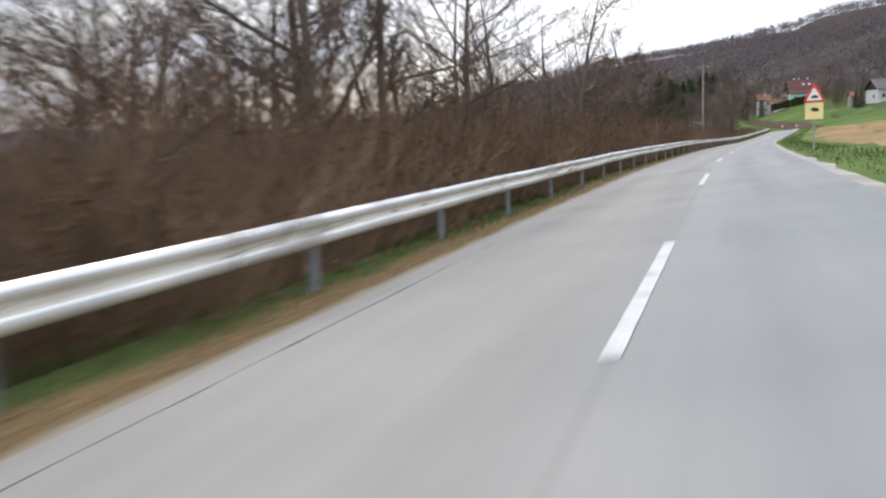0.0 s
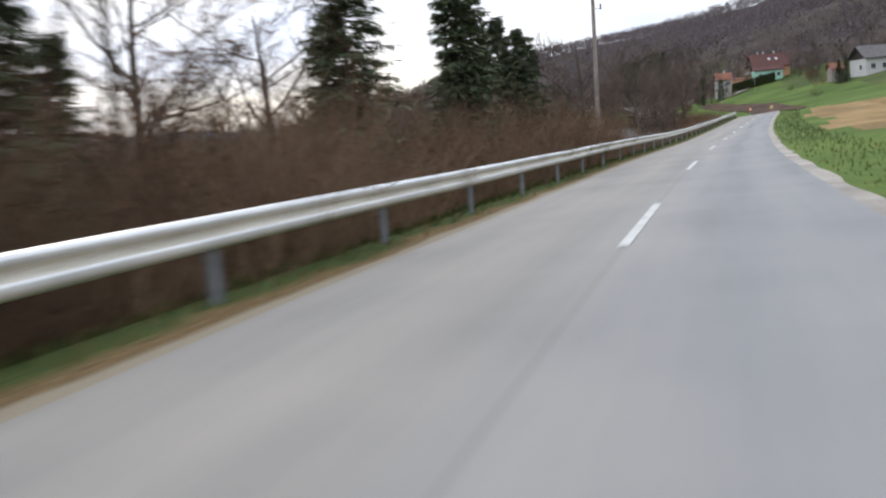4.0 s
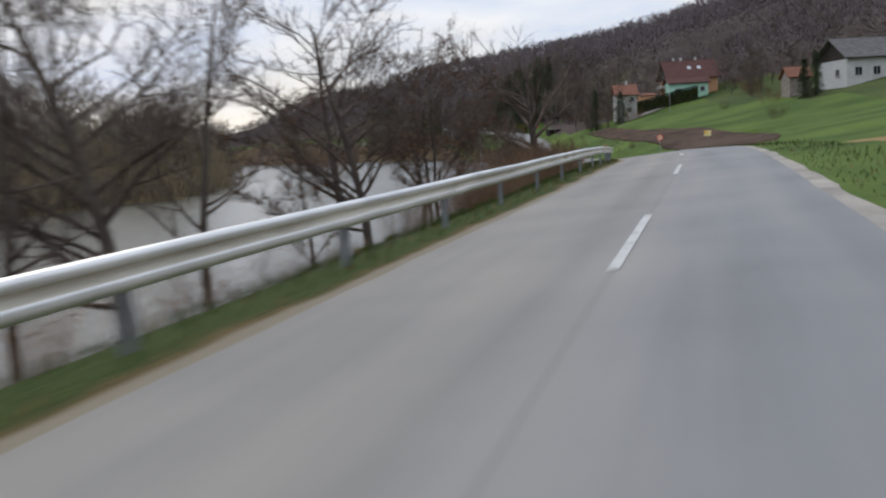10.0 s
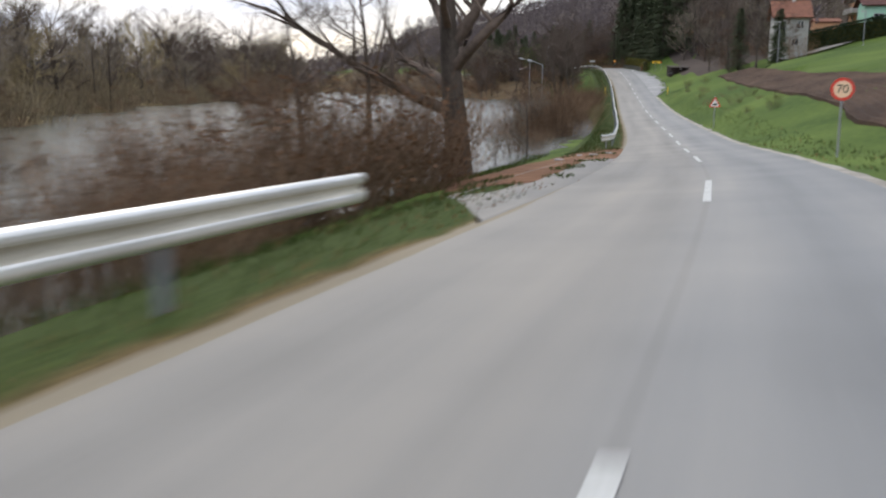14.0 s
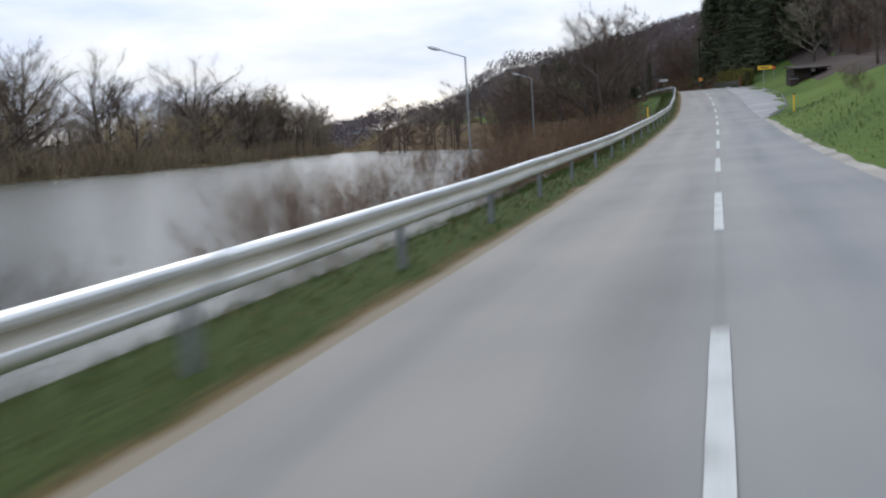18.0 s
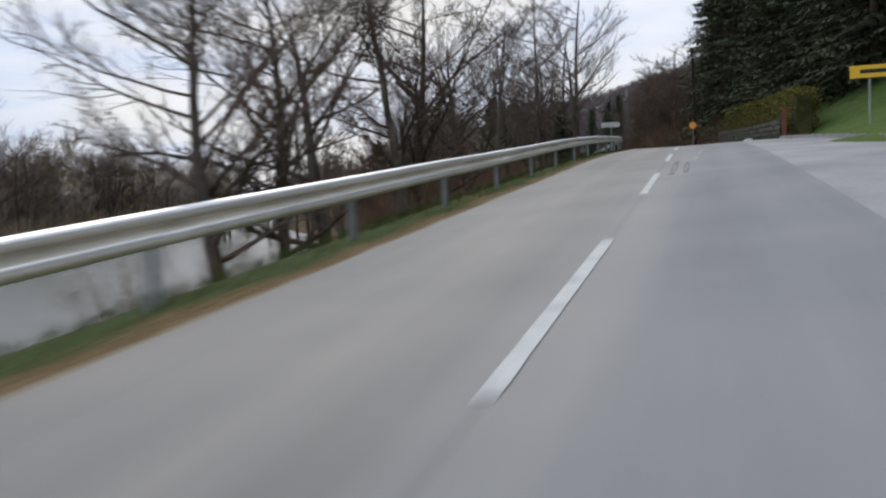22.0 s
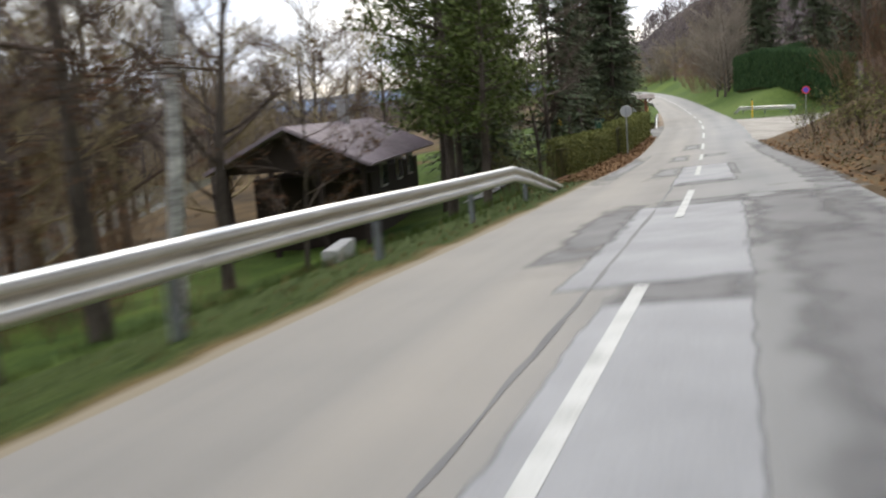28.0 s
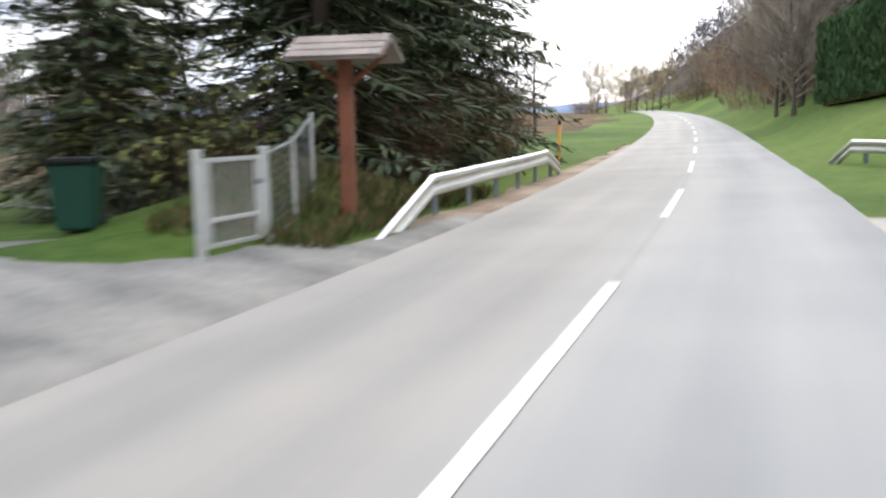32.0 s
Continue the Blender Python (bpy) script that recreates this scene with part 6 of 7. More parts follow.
# ---- houses ----
def gable_house(name, m, w, d, wall_h, roof_h, wall_mat, roof_mat, label, windows=(), over=0.5, chimneys=(), skylights=(), storey_band=None, door=None, gable_mat=None):
    """w along x, d along y, ridge along x; windows: (side, u, z, width, height)."""
    t = thing(name, m, label, "house")
    part("wall", boxed(w, d, wall_h + 1.5, 0, 0, -1.5), wall_mat, t)
    for sx in (-1, 1):
        bm = bmesh.new()
        a = [bm.verts.new((sx * (w / 2), y, z)) for y, z in ((-d / 2, wall_h), (d / 2, wall_h), (0, wall_h + roof_h * (d / 2) / (d / 2 + over)))]
        b = [bm.verts.new((sx * (w / 2 - 0.2), v.co.y, v.co.z)) for v in a]
        bm.faces.new(a)
        bm.faces.new(b[::-1])
        for i in range(3):
            bm.faces.new((a[i], a[(i + 1) % 3], b[(i + 1) % 3], b[i]))
        bmesh.ops.recalc_face_normals(bm, faces=bm.faces)
        part("gable", bm, gable_mat or wall_mat, t)
    run, rise = d / 2 + over, roof_h
    ln, an = math.hypot(run, rise), math.atan2(rise, run)
    for sy in (-1, 1):
        mm = Matrix.Translation((0, 0, wall_h + rise - over * rise / run * 0)) @ Matrix.Rotation(-sy * an, 4, "X")
        roof = part("roof", boxed(w + 2 * over, ln, 0.16, 0, sy * ln / 2, 0.0, 0.02, m=mm), roof_mat, t)
        rows = max(4, int(ln / 0.45))
        for k in range(rows):
            part("tile_course", boxed(w + 2 * over - 0.04, ln / rows * 0.97, 0.035, 0, sy * (ln * (k + 0.5) / rows), 0.16, 0.01, m=mm), roof_mat, roof)
        if sy < 0:
            for u, v, sw, sh in skylights:
                sk = part("skylight", boxed(sw, sh, 0.09, u * w, -ln * v, 0.17, 0.02, m=mm), WHITE_WALL, roof, "white-framed skylight")
                part("pane", boxed(sw * 0.8, sh * 0.8, 0.02, u * w, -ln * v, 0.26, m=mm), plain("bright_pane", (0.6, 0.63, 0.66), 0.1), sk)
    part("ridge", boxed(w + 2 * over, 0.3, 0.1, 0, 0, wall_h + rise + 0.12, 0.03), roof_mat, t)
    for cx, cy in chimneys:
        c = part("chimney", boxed(0.5, 0.5, 1.6, cx * w, cy * d, wall_h + rise - 0.7, 0.02), WHITE_WALL, t, "pale rendered chimney")
        part("cowl", boxed(0.62, 0.62, 0.1, cx * w, cy * d, wall_h + rise + 0.9, 0.02), CONCRETE, c)
    for side, u, z, ww, wh in windows:
        mm = {"f": Matrix.Translation((u, -d / 2, z)), "l": Matrix.Translation((-w / 2, u, z)) @ Matrix.Rotation(-math.pi / 2, 4, "Z"), "r": Matrix.Translation((w / 2, u, z)) @ Matrix.Rotation(math.pi / 2, 4, "Z")}[side]
        win = part("window", boxed(ww, 0.1, wh, 0, 0.0, 0, 0.01, m=mm), WHITE_WALL, t, "white window frame")
        part("pane", boxed(ww - 0.16, 0.02, wh - 0.16, 0, -0.055, 0.08, m=mm), GLASS, win)
        part("sill", boxed(ww + 0.15, 0.16, 0.05, 0, -0.05, -0.06, m=mm), CONCRETE, win)
        part("mullion", boxed(0.05, 0.03, wh - 0.16, 0, -0.07, 0.08, m=mm), WHITE_WALL, win)
    return t


def hill_pose(x, y, z, turn):
    return Matrix.Translation((x, y, z)) @ Matrix.Rotation(radians(turn), 4, "Z")


mansion = gable_house("house", hill_pose(25.4, 411, 8.6, 12), 12.2, 9.0, 4.2, 4.6, PEACH, ROOF_RED, "large house with dark red roof, chimneys and white skylights",
                      [("l", -1.6, 1.4, 1.1, 1.3), ("l", 1.6, 1.4, 1.1, 1.3), ("l", 0, 4.4, 1.4, 1.4), ("f", -4, 1.2, 1.2, 1.3)], 0.7, ((-0.28, .04), (-0.12, .05), (0.18, .04)), ((-0.02, .42, .9, 1.1), (0.18, .42, .9, 1.1)), gable_mat=TIMBER_DARK)
part("balcony", boxed(1.3, 5.5, 0.9, -6.7, 0, 2.3, 0.03), WHITE_WALL, mansion, "white balcony on the gable end")
wing = gable_house("house_wing", hill_pose(24.6, 404.6, 6.9, 12), 9.6, 3.6, 4.6, 1.5, MINT, ROOF_RED, "mint green lower wing of a house with dark red roof", [("f", 3.4, 2.6, 1.1, 1.2), ("f", -2.6, 2.4, 1.6, 1.1)], 0.6)
gable_house("garage", hill_pose(14.8, 402, 6.6, 10), 3.6, 4, 2.4, 0.6, PEACH, ROOF_ORANGE, "small orange outbuilding with a low roof", [("f", 0.3, 1.0, 0.7, 0.6)], 0.25)
gable_house("house", hill_pose(9.5, 388, 4.6, 8), 4.6, 5.6, 4.2, 2.5, OLD_WALL, ROOF_ORANGE, "white house with orange-red tiled roof", [("f", -1.2, 2.7, 1.0, 1.2), ("f", 1.2, 2.7, 1.0, 1.2), ("f", 0.6, 0.4, 1.0, 1.0)], 0.5, ((0.1, 0),))
gable_house("house", hill_pose(47.5, 333, 6.2, 18), 11, 8.5, 3.6, 3.4, WHITE_WALL, ROOF_GREY, "white house with grey roof above the meadow", [("f", -3.6, 0.9, 1.3, 1.4), ("f", -0.5, 0.9, 1.3, 1.4), ("f", 2.6, 0.9, 1.3, 1.4), ("l", -1.5, 0.9, 1.2, 1.3)], 0.8, gable_mat=TIMBER_DARK)
gable_house("barn", hill_pose(37.8, 338, 5.6, 10), 3.6, 4, 2.2, 1.8, TIMBER_GREY, ROOF_ORANGE, "weathered wooden barn with a brown roof", (), 0.4)
# steps of pale road up to the houses
def hill_drive():
    """A pale drive from the lower house up to the upper ones."""
    a, b, c, d = ((8, 385.5), (12, 384.8), (21, 401), (16, 399.2))
    v = []
    for q in range(9):
        for k in range(5):
            u, w = q / 8, k / 4
            x, y = ((a[e] + (d[e] - a[e]) * u) * (1 - w) + (b[e] + (c[e] - b[e]) * u) * w for e in (0, 1))
            sx, lx = chain([x], [y])
            v.append((x, y, float(ground_z(sx, lx)[0]) + 0.3))
    f = [(5 * q + k, 5 * q + k + 1, 5 * q + k + 6, 5 * q + k + 5) for q in range(8) for k in range(4)]
    tagged(new("driveway", mesh_of("driveway", v, f, GRAVEL, smooth_faces=True)), "pale paved drive up to the houses", "driveway", kind="structure")


hill_drive()
for x, y, h in ((8.5, 372, 5.2), (19.5, 386, 4.6)):
    s, lat = chain([x], [y])
    t = thing("garden_lamp", stand(float(s[0]), float(lat[0])), "thin grey lamp post among the fields", "street lamp", "street lamps")
    part("pole", rod(bmesh.new(), (0, 0, -0.3), (0, 0, h), 0.06, 0.045, 10), ZINC, t)
    part("head", boxed(0.7, 0.2, 0.12, -0.2, 0, h, 0.03), WHITE_WALL, t)


DARK_HEDGE = island_tints("dark_green_hedge_leaves", (0.014, 0.028, 0.014), (0.045, 0.068, 0.034))
HEDGE_CORE = mottled("inner_hedge", (0.03, 0.032, 0.012), (0.09, 0.085, 0.03), 1.5, 12, 0.95, bump=0.5, spec=0.1)


YELLOW_HEDGE = island_tints("yellowish_hedge_leaves", (0.065, 0.066, 0.016), (0.22, 0.19, 0.042))
# ---- hedges ----
def hedge(name, pts, width, height, mat, label, count, leaf=0.09, seed=1, upright=False, wood=True):
    """A clipped hedge along places of (s, lat): twigs and leaves fill its body, with a ragged surface."""
    rng = random.Random(seed)
    ps = [at(s, lat) for s, lat in pts]
    segs = list(zip(ps, ps[1:]))
    lens = [(b - a).length for a, b in segs]
    lf, st = Sticks(), Sticks()
    for _ in range(count):
        a, b = rng.choices(segs, lens)[0]
        u = rng.random()
        d = (b - a).normalized()
        side = Vector((-d.y, d.x, 0))
        q = rng.random()
        along = a.lerp(b, u)
        wob = 0.08 * noise.noise((along.x * 0.8, along.y * 0.8, 3)) + 0.04 * noise.noise((along.x * 3, along.y * 3, 1))
        if q < 0.8:
            z, o = height * rng.random(), rng.choice((-1, 1)) * (width / 2 - rng.random() ** 2 * 0.25 + wob)
        else:
            z, o = height - rng.random() ** 2 * 0.2 + wob, rng.uniform(-1, 1) * width / 2
        p = along + side * o + Vector((0, 0, z))
        if upright:
            dd = Vector((rng.uniform(-.35, .35), rng.uniform(-.35, .35), 1)).normalized() * rng.uniform(2, 4.5) * leaf
        else:
            dd = Vector((rng.uniform(-1, 1), rng.uniform(-1, 1), rng.uniform(-.6, 1))).normalized() * rng.uniform(0.8, 1.6) * leaf
        w = rng.uniform(0, 6.283)
        lf.flake(p, dd, Vector((math.cos(w), math.sin(w), rng.uniform(-.4, .4))), leaf * rng.uniform(0.6, 1.1))
    n = int(sum(lens) / 0.45)
    for k in range(n):
        a, b = rng.choices(segs, lens)[0]
        p = a.lerp(b, rng.random())
        q, _ = bend_line(rng, p - Vector((0, 0, 0.2)), (rng.uniform(-.2, .2), rng.uniform(-.2, .2), 1), height * 0.95, 4, 0.12, 0.1)
        st.stick(q, [0.03, 0.024, 0.018, 0.012, 0.006], 4)
    # a shaded core that keeps the light from passing straight through
    for a, b in segs:
        d = (b - a).normalized()
        side = Vector((-d.y, d.x, 0)) * (width / 2 - 0.34)
        base = len(st.v)
        st.v += [a - side, a + side, b + side, b - side] + [v + Vector((0, 0, height - 0.35)) for v in (a - side, a + side, b + side, b - side)]
        st.f += [tuple(base + i for i in f) for f in ((4, 5, 6, 7), (0, 1, 5, 4), (1, 2, 6, 5), (2, 3, 7, 6), (3, 0, 4, 7))]
    ob = thing(name, Matrix.Identity(4), label, "hedge", "hedges")
    part("leafage", lf.mesh("leafage", mat, False), mat, ob)
    part("framework", st.mesh("framework", HEDGE_CORE, False), HEDGE_CORE, ob)
    return ob


hedge("hedge", [(533, -4.15), (540, -4.05), (546, -3.9), (549.5, -3.8)], 1.0, 1.55, HEDGE_LEAF, "clipped olive-green hedge along the asphalt", 46000, 0.06, 1)
hedge("hedge", [(519.5, -4.7), (526, -4.5), (532.6, -4.4)], 0.85, 1.32, HEDGE_LEAF, "thin brownish hedge beside the road", 26000, 0.06, 2)
hedge("thuja_hedge", [(566, 11.4), (574, 9.2), (585, 7.4), (594, 6.0)], 1.5, 3.5, THUJA, "tall dense green thuja hedge on a grass bank", 30000, 0.1, 3, True)
hedge("thuja_hedge", [(594, 6.0), (598, 10), (602, 14)], 1.5, 3.0, THUJA, "tall dense green thuja hedge on a grass bank", 9000, 0.1, 8, True)
hedge("hedge", [(440.5, 5.5), (452, 5.2), (466, 5.0)], 1.3, 2.15, YELLOW_HEDGE, "yellowish green hedge above a stone wall", 30000, 0.08, 4)
hx = [chain([x], [y]) for x, y in ((11.5, 396.5), (19.0, 398.5), (26.8, 400.5))]
hedge("hedge", [(float(a[0]), float(b[0])) for a, b in hx], 1.6, 3.1, DARK_HEDGE, "dark tall hedge in front of the houses", 9000, 0.2, 5)

# stone wall below the yellowish hedge
wall = thing("stone_wall", Matrix.Identity(4), "low grey stone retaining wall with a rough face", "wall")
rng = random.Random(9)
STONES = []
for k in range(6):
    bm = boxed(0.5, 0.28, 0.24, 0, 0, 0, 0.035)
    for v in bm.verts:
        v.co += Vector((rng.uniform(-.02, .02), rng.uniform(-.03, .03), rng.uniform(-.015, .015)))
    me = bpy.data.meshes.new("stone")
    bm.to_mesh(me)
    bm.free()
    me.materials.append(STONE)
    STONES.append(me)
for row in range(4):
    s = 440.4 + 0.25 * (row % 2)
    while s < 466:
        o = part("stone", rng.choice(STONES), STONE, wall)
        la = 4.55 - (s - 440) * 0.02
        x, y = xy(s, la)
        o.matrix_basis = Matrix.Translation((float(x), float(y), float(road_z(s, 3.0)) - 0.05 + row * 0.245)) @ Matrix.Rotation(heading(s) + math.pi / 2, 4, "Z") @ Matrix.Diagonal((rng.uniform(.9, 1.04), 1, 1, 1))
        s += 0.52
t = thing("gate_post", stand(439.2, 4.5), "square weathered post at the end of the wall", "post")
part("post", boxed(0.18, 0.18, 1.5, 0, 0, -0.2, 0.02), TIMBER_RED, t)
part("cap", boxed(0.22, 0.22, 0.06, 0, 0, 1.3, 0.02), TIMBER_RED, t)

t = thing("white_stone", stand(444.6, 3.3, 0.02, 8), "low whitewashed edging stone beside the asphalt", "stone")
part("block", boxed(0.25, 0.9, 0.16, 0, 0, -0.04, 0.03), SIGN_WHITE, t)

# junction: pale concrete apron with a kerb, and the dark shed in the bank
APRON = mottled("worn_grey_concrete", (0.20, 0.20, 0.20), (0.32, 0.315, 0.305), 0.5, 16, 0.85, bump=0.3)


def apron_w(s):
    return float(np.interp(s, [373, 377, 390, 407, 425, 438], [2.45, 3.1, 4.9, 5.9, 5.4, 4.0]))


ss = list(np.arange(373, 438.1, 1.0))
tagged(new("apron", strip("apron", ss, lambda s: [RIGHT - 0.05 + 0.05 * noise.noise((s, 2, 0)), RIGHT + 0.02 + (apron_w(s) - RIGHT) * 0.5, apron_w(s)], 0.024, APRON, sink=0.03)), "pale concrete apron of a side road", "pavement", kind="structure")
kerb = thing("kerb", Matrix.Identity(4), "row of grey concrete kerb stones", "kerb")
KERB = bpy.data.meshes.new("kerb_stone")
bm = boxed(0.98, 0.14, 0.3, 0, 0, -0.16, 0.018)
bm.to_mesh(KERB)
bm.free()
KERB.materials.append(CONCRETE)
for k in range(376, 437):
    a, b = (Vector((*[float(c) for c in xy(q, apron_w(q) + 0.06)], float(road_z(q, apron_w(q))))) for q in (k, k + 1))
    o = part("kerb_stone", KERB, CONCRETE, kerb)
    d = b - a
    o.matrix_basis = Matrix.Translation((a + b) / 2) @ Matrix.Rotation(math.atan2(d.y, d.x), 4, "Z") @ Matrix.Diagonal((d.length, 1, 1, 1))
shed = thing("shed", stand(413, 8.8, -0.4, 12), "dark timber shed set into the grass bank", "shed")
for sx in (-1.45, 1.45):
    part("side_wall", boxed(0.14, 2.4, 1.9, sx, 0, -0.5), TIMBER_DARK, shed)
part("back_wall", boxed(3.0, 0.14, 1.9, 0, 1.1, -0.5), TIMBER_DARK, shed)
for k in range(7):
    part("plank", boxed(0.2, 0.05, 1.7, -1.3 + 0.21 * k, -1.15, -0.3, 0.008), TIMBER_DARK, shed)
part("roof", boxed(3.5, 3.1, 0.12, 0, 0, 1.45, 0.02, m=Matrix.Rotation(radians(7), 4, "X")), TIMBER_DARK, shed)
part("notice", boxed(0.35, 0.03, 0.28, 0.25, -1.2, 1.0), WHITE_WALL, shed, "small white plate")
t = thing("barrel", stand(410.2, 7.4), "round dark barrel beside the shed", "barrel")
part("body", rod(bmesh.new(), (0, 0, -0.05), (0, 0, 0.95), 0.38, 0.36, 20), TIMBER_DARK, t)
part("hoop", rod(bmesh.new(), (0, 0, 0.6), (0, 0, 0.66), 0.385, 0.385, 20), POST_STEEL, t)

tagged(new("wall_foot", strip("wall_foot", list(np.arange(437.5, 484, 1.0)), lambda s: [RIGHT - 0.05, RIGHT + 0.7 * float(np.interp(s, [437, 450, 484], [1, .9, .3])), float(np.interp(s, [437.5, 450, 466, 484], [4.1, 4.1, 3.6, 2.9]))], 0.03, ASPHALT, on_ground=True, sink=0.06)), "worn asphalt shoulder at the foot of the wall", "shoulder", kind="structure")

# ---- the lake house ----
lh = thing("lake_house", stand(518, -12.2, 0, 8), "low timber lake house with plum-coloured metal roof and porch", "house")
base = lift(518, -12.2)
top = 2.1 - base
part("wall", boxed(3.8, 8.6, top - 1.0, 0, 0.9, -0.6), TIMBER_DARK, lh)
part("gable", prism(bmesh.new(), [(-2.2, top - 1.25), (2.2, top - 1.25), (0, top - 0.08)], -5.2, -5.05), TIMBER_DARK, lh)
for sx in (-1, 1):
    an = math.atan2(1.2, 2.5)
    mm = Matrix.Translation((0, 0, top)) @ Matrix.Rotation(sx * an, 4, "Y")
    roof = part("roof", boxed(2.8, 11.6, 0.08, sx * 1.4, 0, -0.06, 0.01, m=mm), ROOF_PLUM, lh, "plum-coloured metal roof")
    for k in range(24):
        part("seam", boxed(2.78, 0.035, 0.035, sx * 1.4, -5.7 + 0.496 * k, 0.02, m=mm), ROOF_PLUM, roof)
for px in (-2.1, -0.7, 0.8, 2.1):
    part("porch_post", boxed(0.15, 0.15, top - 1.0, px, -5.1, -0.3, 0.01), TIMBER_DARK, lh)
part("beam", boxed(4.5, 0.16, 0.2, 0, -5.1, top - 1.3, 0.01), TIMBER_DARK, lh)
part("chimney", boxed(0.35, 0.35, 1.1, 0.1, 1.0, top - 0.3, 0.02), CONCRETE, lh)
for py in (-1.5, 1.2, 3.4):
    w = part("window", boxed(0.08, 0.9, 0.8, 1.93, py, top - 2.2, 0.01), WHITE_WALL, lh, "white window frame")
    part("pane", boxed(0.03, 0.74, 0.64, 1.98, py, top - 2.12), GLASS, w)
tagged(new("path", strip("path", list(np.arange(520, 531, 1.0)), lambda s: [-8.4, -7.4], 0.05, CONCRETE, on_ground=True)), "pale concrete garden path", "path", kind="structure")
t = thing("low_wall", stand(504.5, -6.6, 0, 10), "short whitewashed block wall below the rail", "wall")
part("block", boxed(0.3, 1.6, 0.7, 0, 0, -0.3, 0.02), CONCRETE, t)

# ---- mirror, gate, fence, bin and wayside shelter ----
t = thing("traffic_mirror", stand(533.2, -3.5, 0, 175), "round convex traffic mirror on a post, seen from behind", "traffic mirror")
hm = 1.9 - lift(533.2, -3.5)
part("post", rod(bmesh.new(), (0, 0, -0.4), (0, 0, hm + 0.2), 0.035, n=12), ZINC, t)
part("rim", disc(bmesh.new(), 0.28, 0.05, -0.05, hm), WHITE_WALL, t)
part("back", disc(bmesh.new(), 0.24, 0.07, -0.03, hm), plain("grey_shell", (0.42, 0.43, 0.44), 0.5), t)

g0, g1 = at(556.6, -4.5), at(557.85, -4.4)
gd = (g1 - g0)
gate = thing("garden_gate", Matrix.Translation((g0 + g1) / 2) @ Matrix.Rotation(math.atan2(gd.y, gd.x), 4, "Z"), "narrow galvanised garden gate between two posts", "gate")
for px in (-0.62, 0.62):
    p_ = part("post", boxed(0.08, 0.08, 1.55, px, 0, -0.4, 0.008), STEEL, gate)
    part("cap", boxed(0.1, 0.1, 0.03, px, 0, 1.15, 0.008), STEEL, p_)
for px in (-0.48, 0.48):
    part("stile", boxed(0.05, 0.05, 0.98, px, 0, 0.1, 0.006), STEEL, gate)
for pz in (0.1, 0.38, 1.03):
    part("rail", boxed(0.98, 0.045, 0.05, 0, 0, pz, 0.006), STEEL, gate)
for k in range(9):
    part("bar", rod(bmesh.new(), (-0.4 + 0.1 * k, 0, 0.14), (-0.4 + 0.1 * k, 0, 1.03), 0.007, n=6), STEEL, gate)
part("latch", boxed(0.1, 0.06, 0.06, 0.44, -0.04, 0.75, 0.01), POST_STEEL, gate)


def mesh_fence(pts, h, label):
    f = thing("mesh_fence", Matrix.Identity(4), label, "fence")
    ps = [at(s, lat) for s, lat in pts]
    for p in ps:
        part("post", rod(bmesh.new(), p - Vector((0, 0, 0.3)), p + Vector((0, 0, h + 0.05)), 0.025, n=10), STEEL, f)
    for a, b in zip(ps, ps[1:]):
        st = Sticks()
        n = int((b - a).length / 0.09)
        for k in range(n + 1):
            q = a.lerp(b, k / n)
            st.stick([q, q + Vector((0, 0, h))], [0.0022, 0.0022], 3)
        for k in range(int(h / 0.1) + 1):
            z = Vector((0, 0, 0.1 * k))
            st.stick([a + z, b + z], [0.0022, 0.0022], 3)
        for z in (0.02, h):
            st.stick([a + Vector((0, 0, z)), b + Vector((0, 0, z))], [0.02, 0.02], 6)
        part("mesh_panel", st.mesh("mesh_panel", ZINC), ZINC, f)


mesh_fence([(557.9, -4.4), (559.0, -4.6), (560.4, -5.0)], 1.05, "galvanised wire mesh fence up a grassy mound")
mesh_fence([(561.5, -9.0), (562.2, -12.0), (563, -15)], 1.15, "galvanised wire mesh fence along the garden drive")
t = thing("wheelie_bin", stand(558.2, -7.4, 0, 25), "dark green two-wheeled rubbish bin by the drive", "bin")
bm = boxed(0.56, 0.62, 0.86, 0, 0, 0.06, 0.03)
for v in bm.verts:
    k = 0.82 + 0.18 * v.co.z / 0.9
    v.co.x, v.co.y = v.co.x * k, v.co.y * k
part("body", bm, BIN_GREEN, t)
part("lid", boxed(0.62, 0.7, 0.07, 0, 0, 0.93, 0.03), PLASTIC_BLACK, t, "dark lid")
part("handle", rod(bmesh.new(), (-0.24, 0.38, 0.9), (0.24, 0.38, 0.9), 0.016, n=8), PLASTIC_BLACK, t)
for px in (-0.26, 0.26):
    part("wheel", rod(bmesh.new(), (px - 0.03, 0.26, 0.1), (px + 0.03, 0.26, 0.1), 0.1, n=16), PLASTIC_BLACK, t)
sh = thing("wayside_shelter", stand(559.4, -4.0, 0, 5), "small shingled roof on a red-brown wooden post", "wayside shelter")
hs = 2.2 - lift(559.4, -4.0)
part("post", boxed(0.17, 0.17, hs + 0.35, 0, 0, -0.3, 0.015), TIMBER_RED, sh)
for sy in (-1, 1):
    mm = Matrix.Translation((0, 0, hs + 0.22)) @ Matrix.Rotation(-sy * radians(26), 4, "X")
    r_ = part("roof", boxed(1.3, 0.62, 0.04, 0, sy * 0.3, -0.02, 0.008, m=mm), TIMBER_GREY, sh)
    for q in range(3):
        for k in range(10):
            part("shingle", boxed(0.124, 0.24, 0.018, -0.578 + 0.1285 * k, sy * (0.12 + 0.19 * q), 0.02 + 0.012 * (3 - q), 0.004, m=mm), TIMBER_GREY, r_)
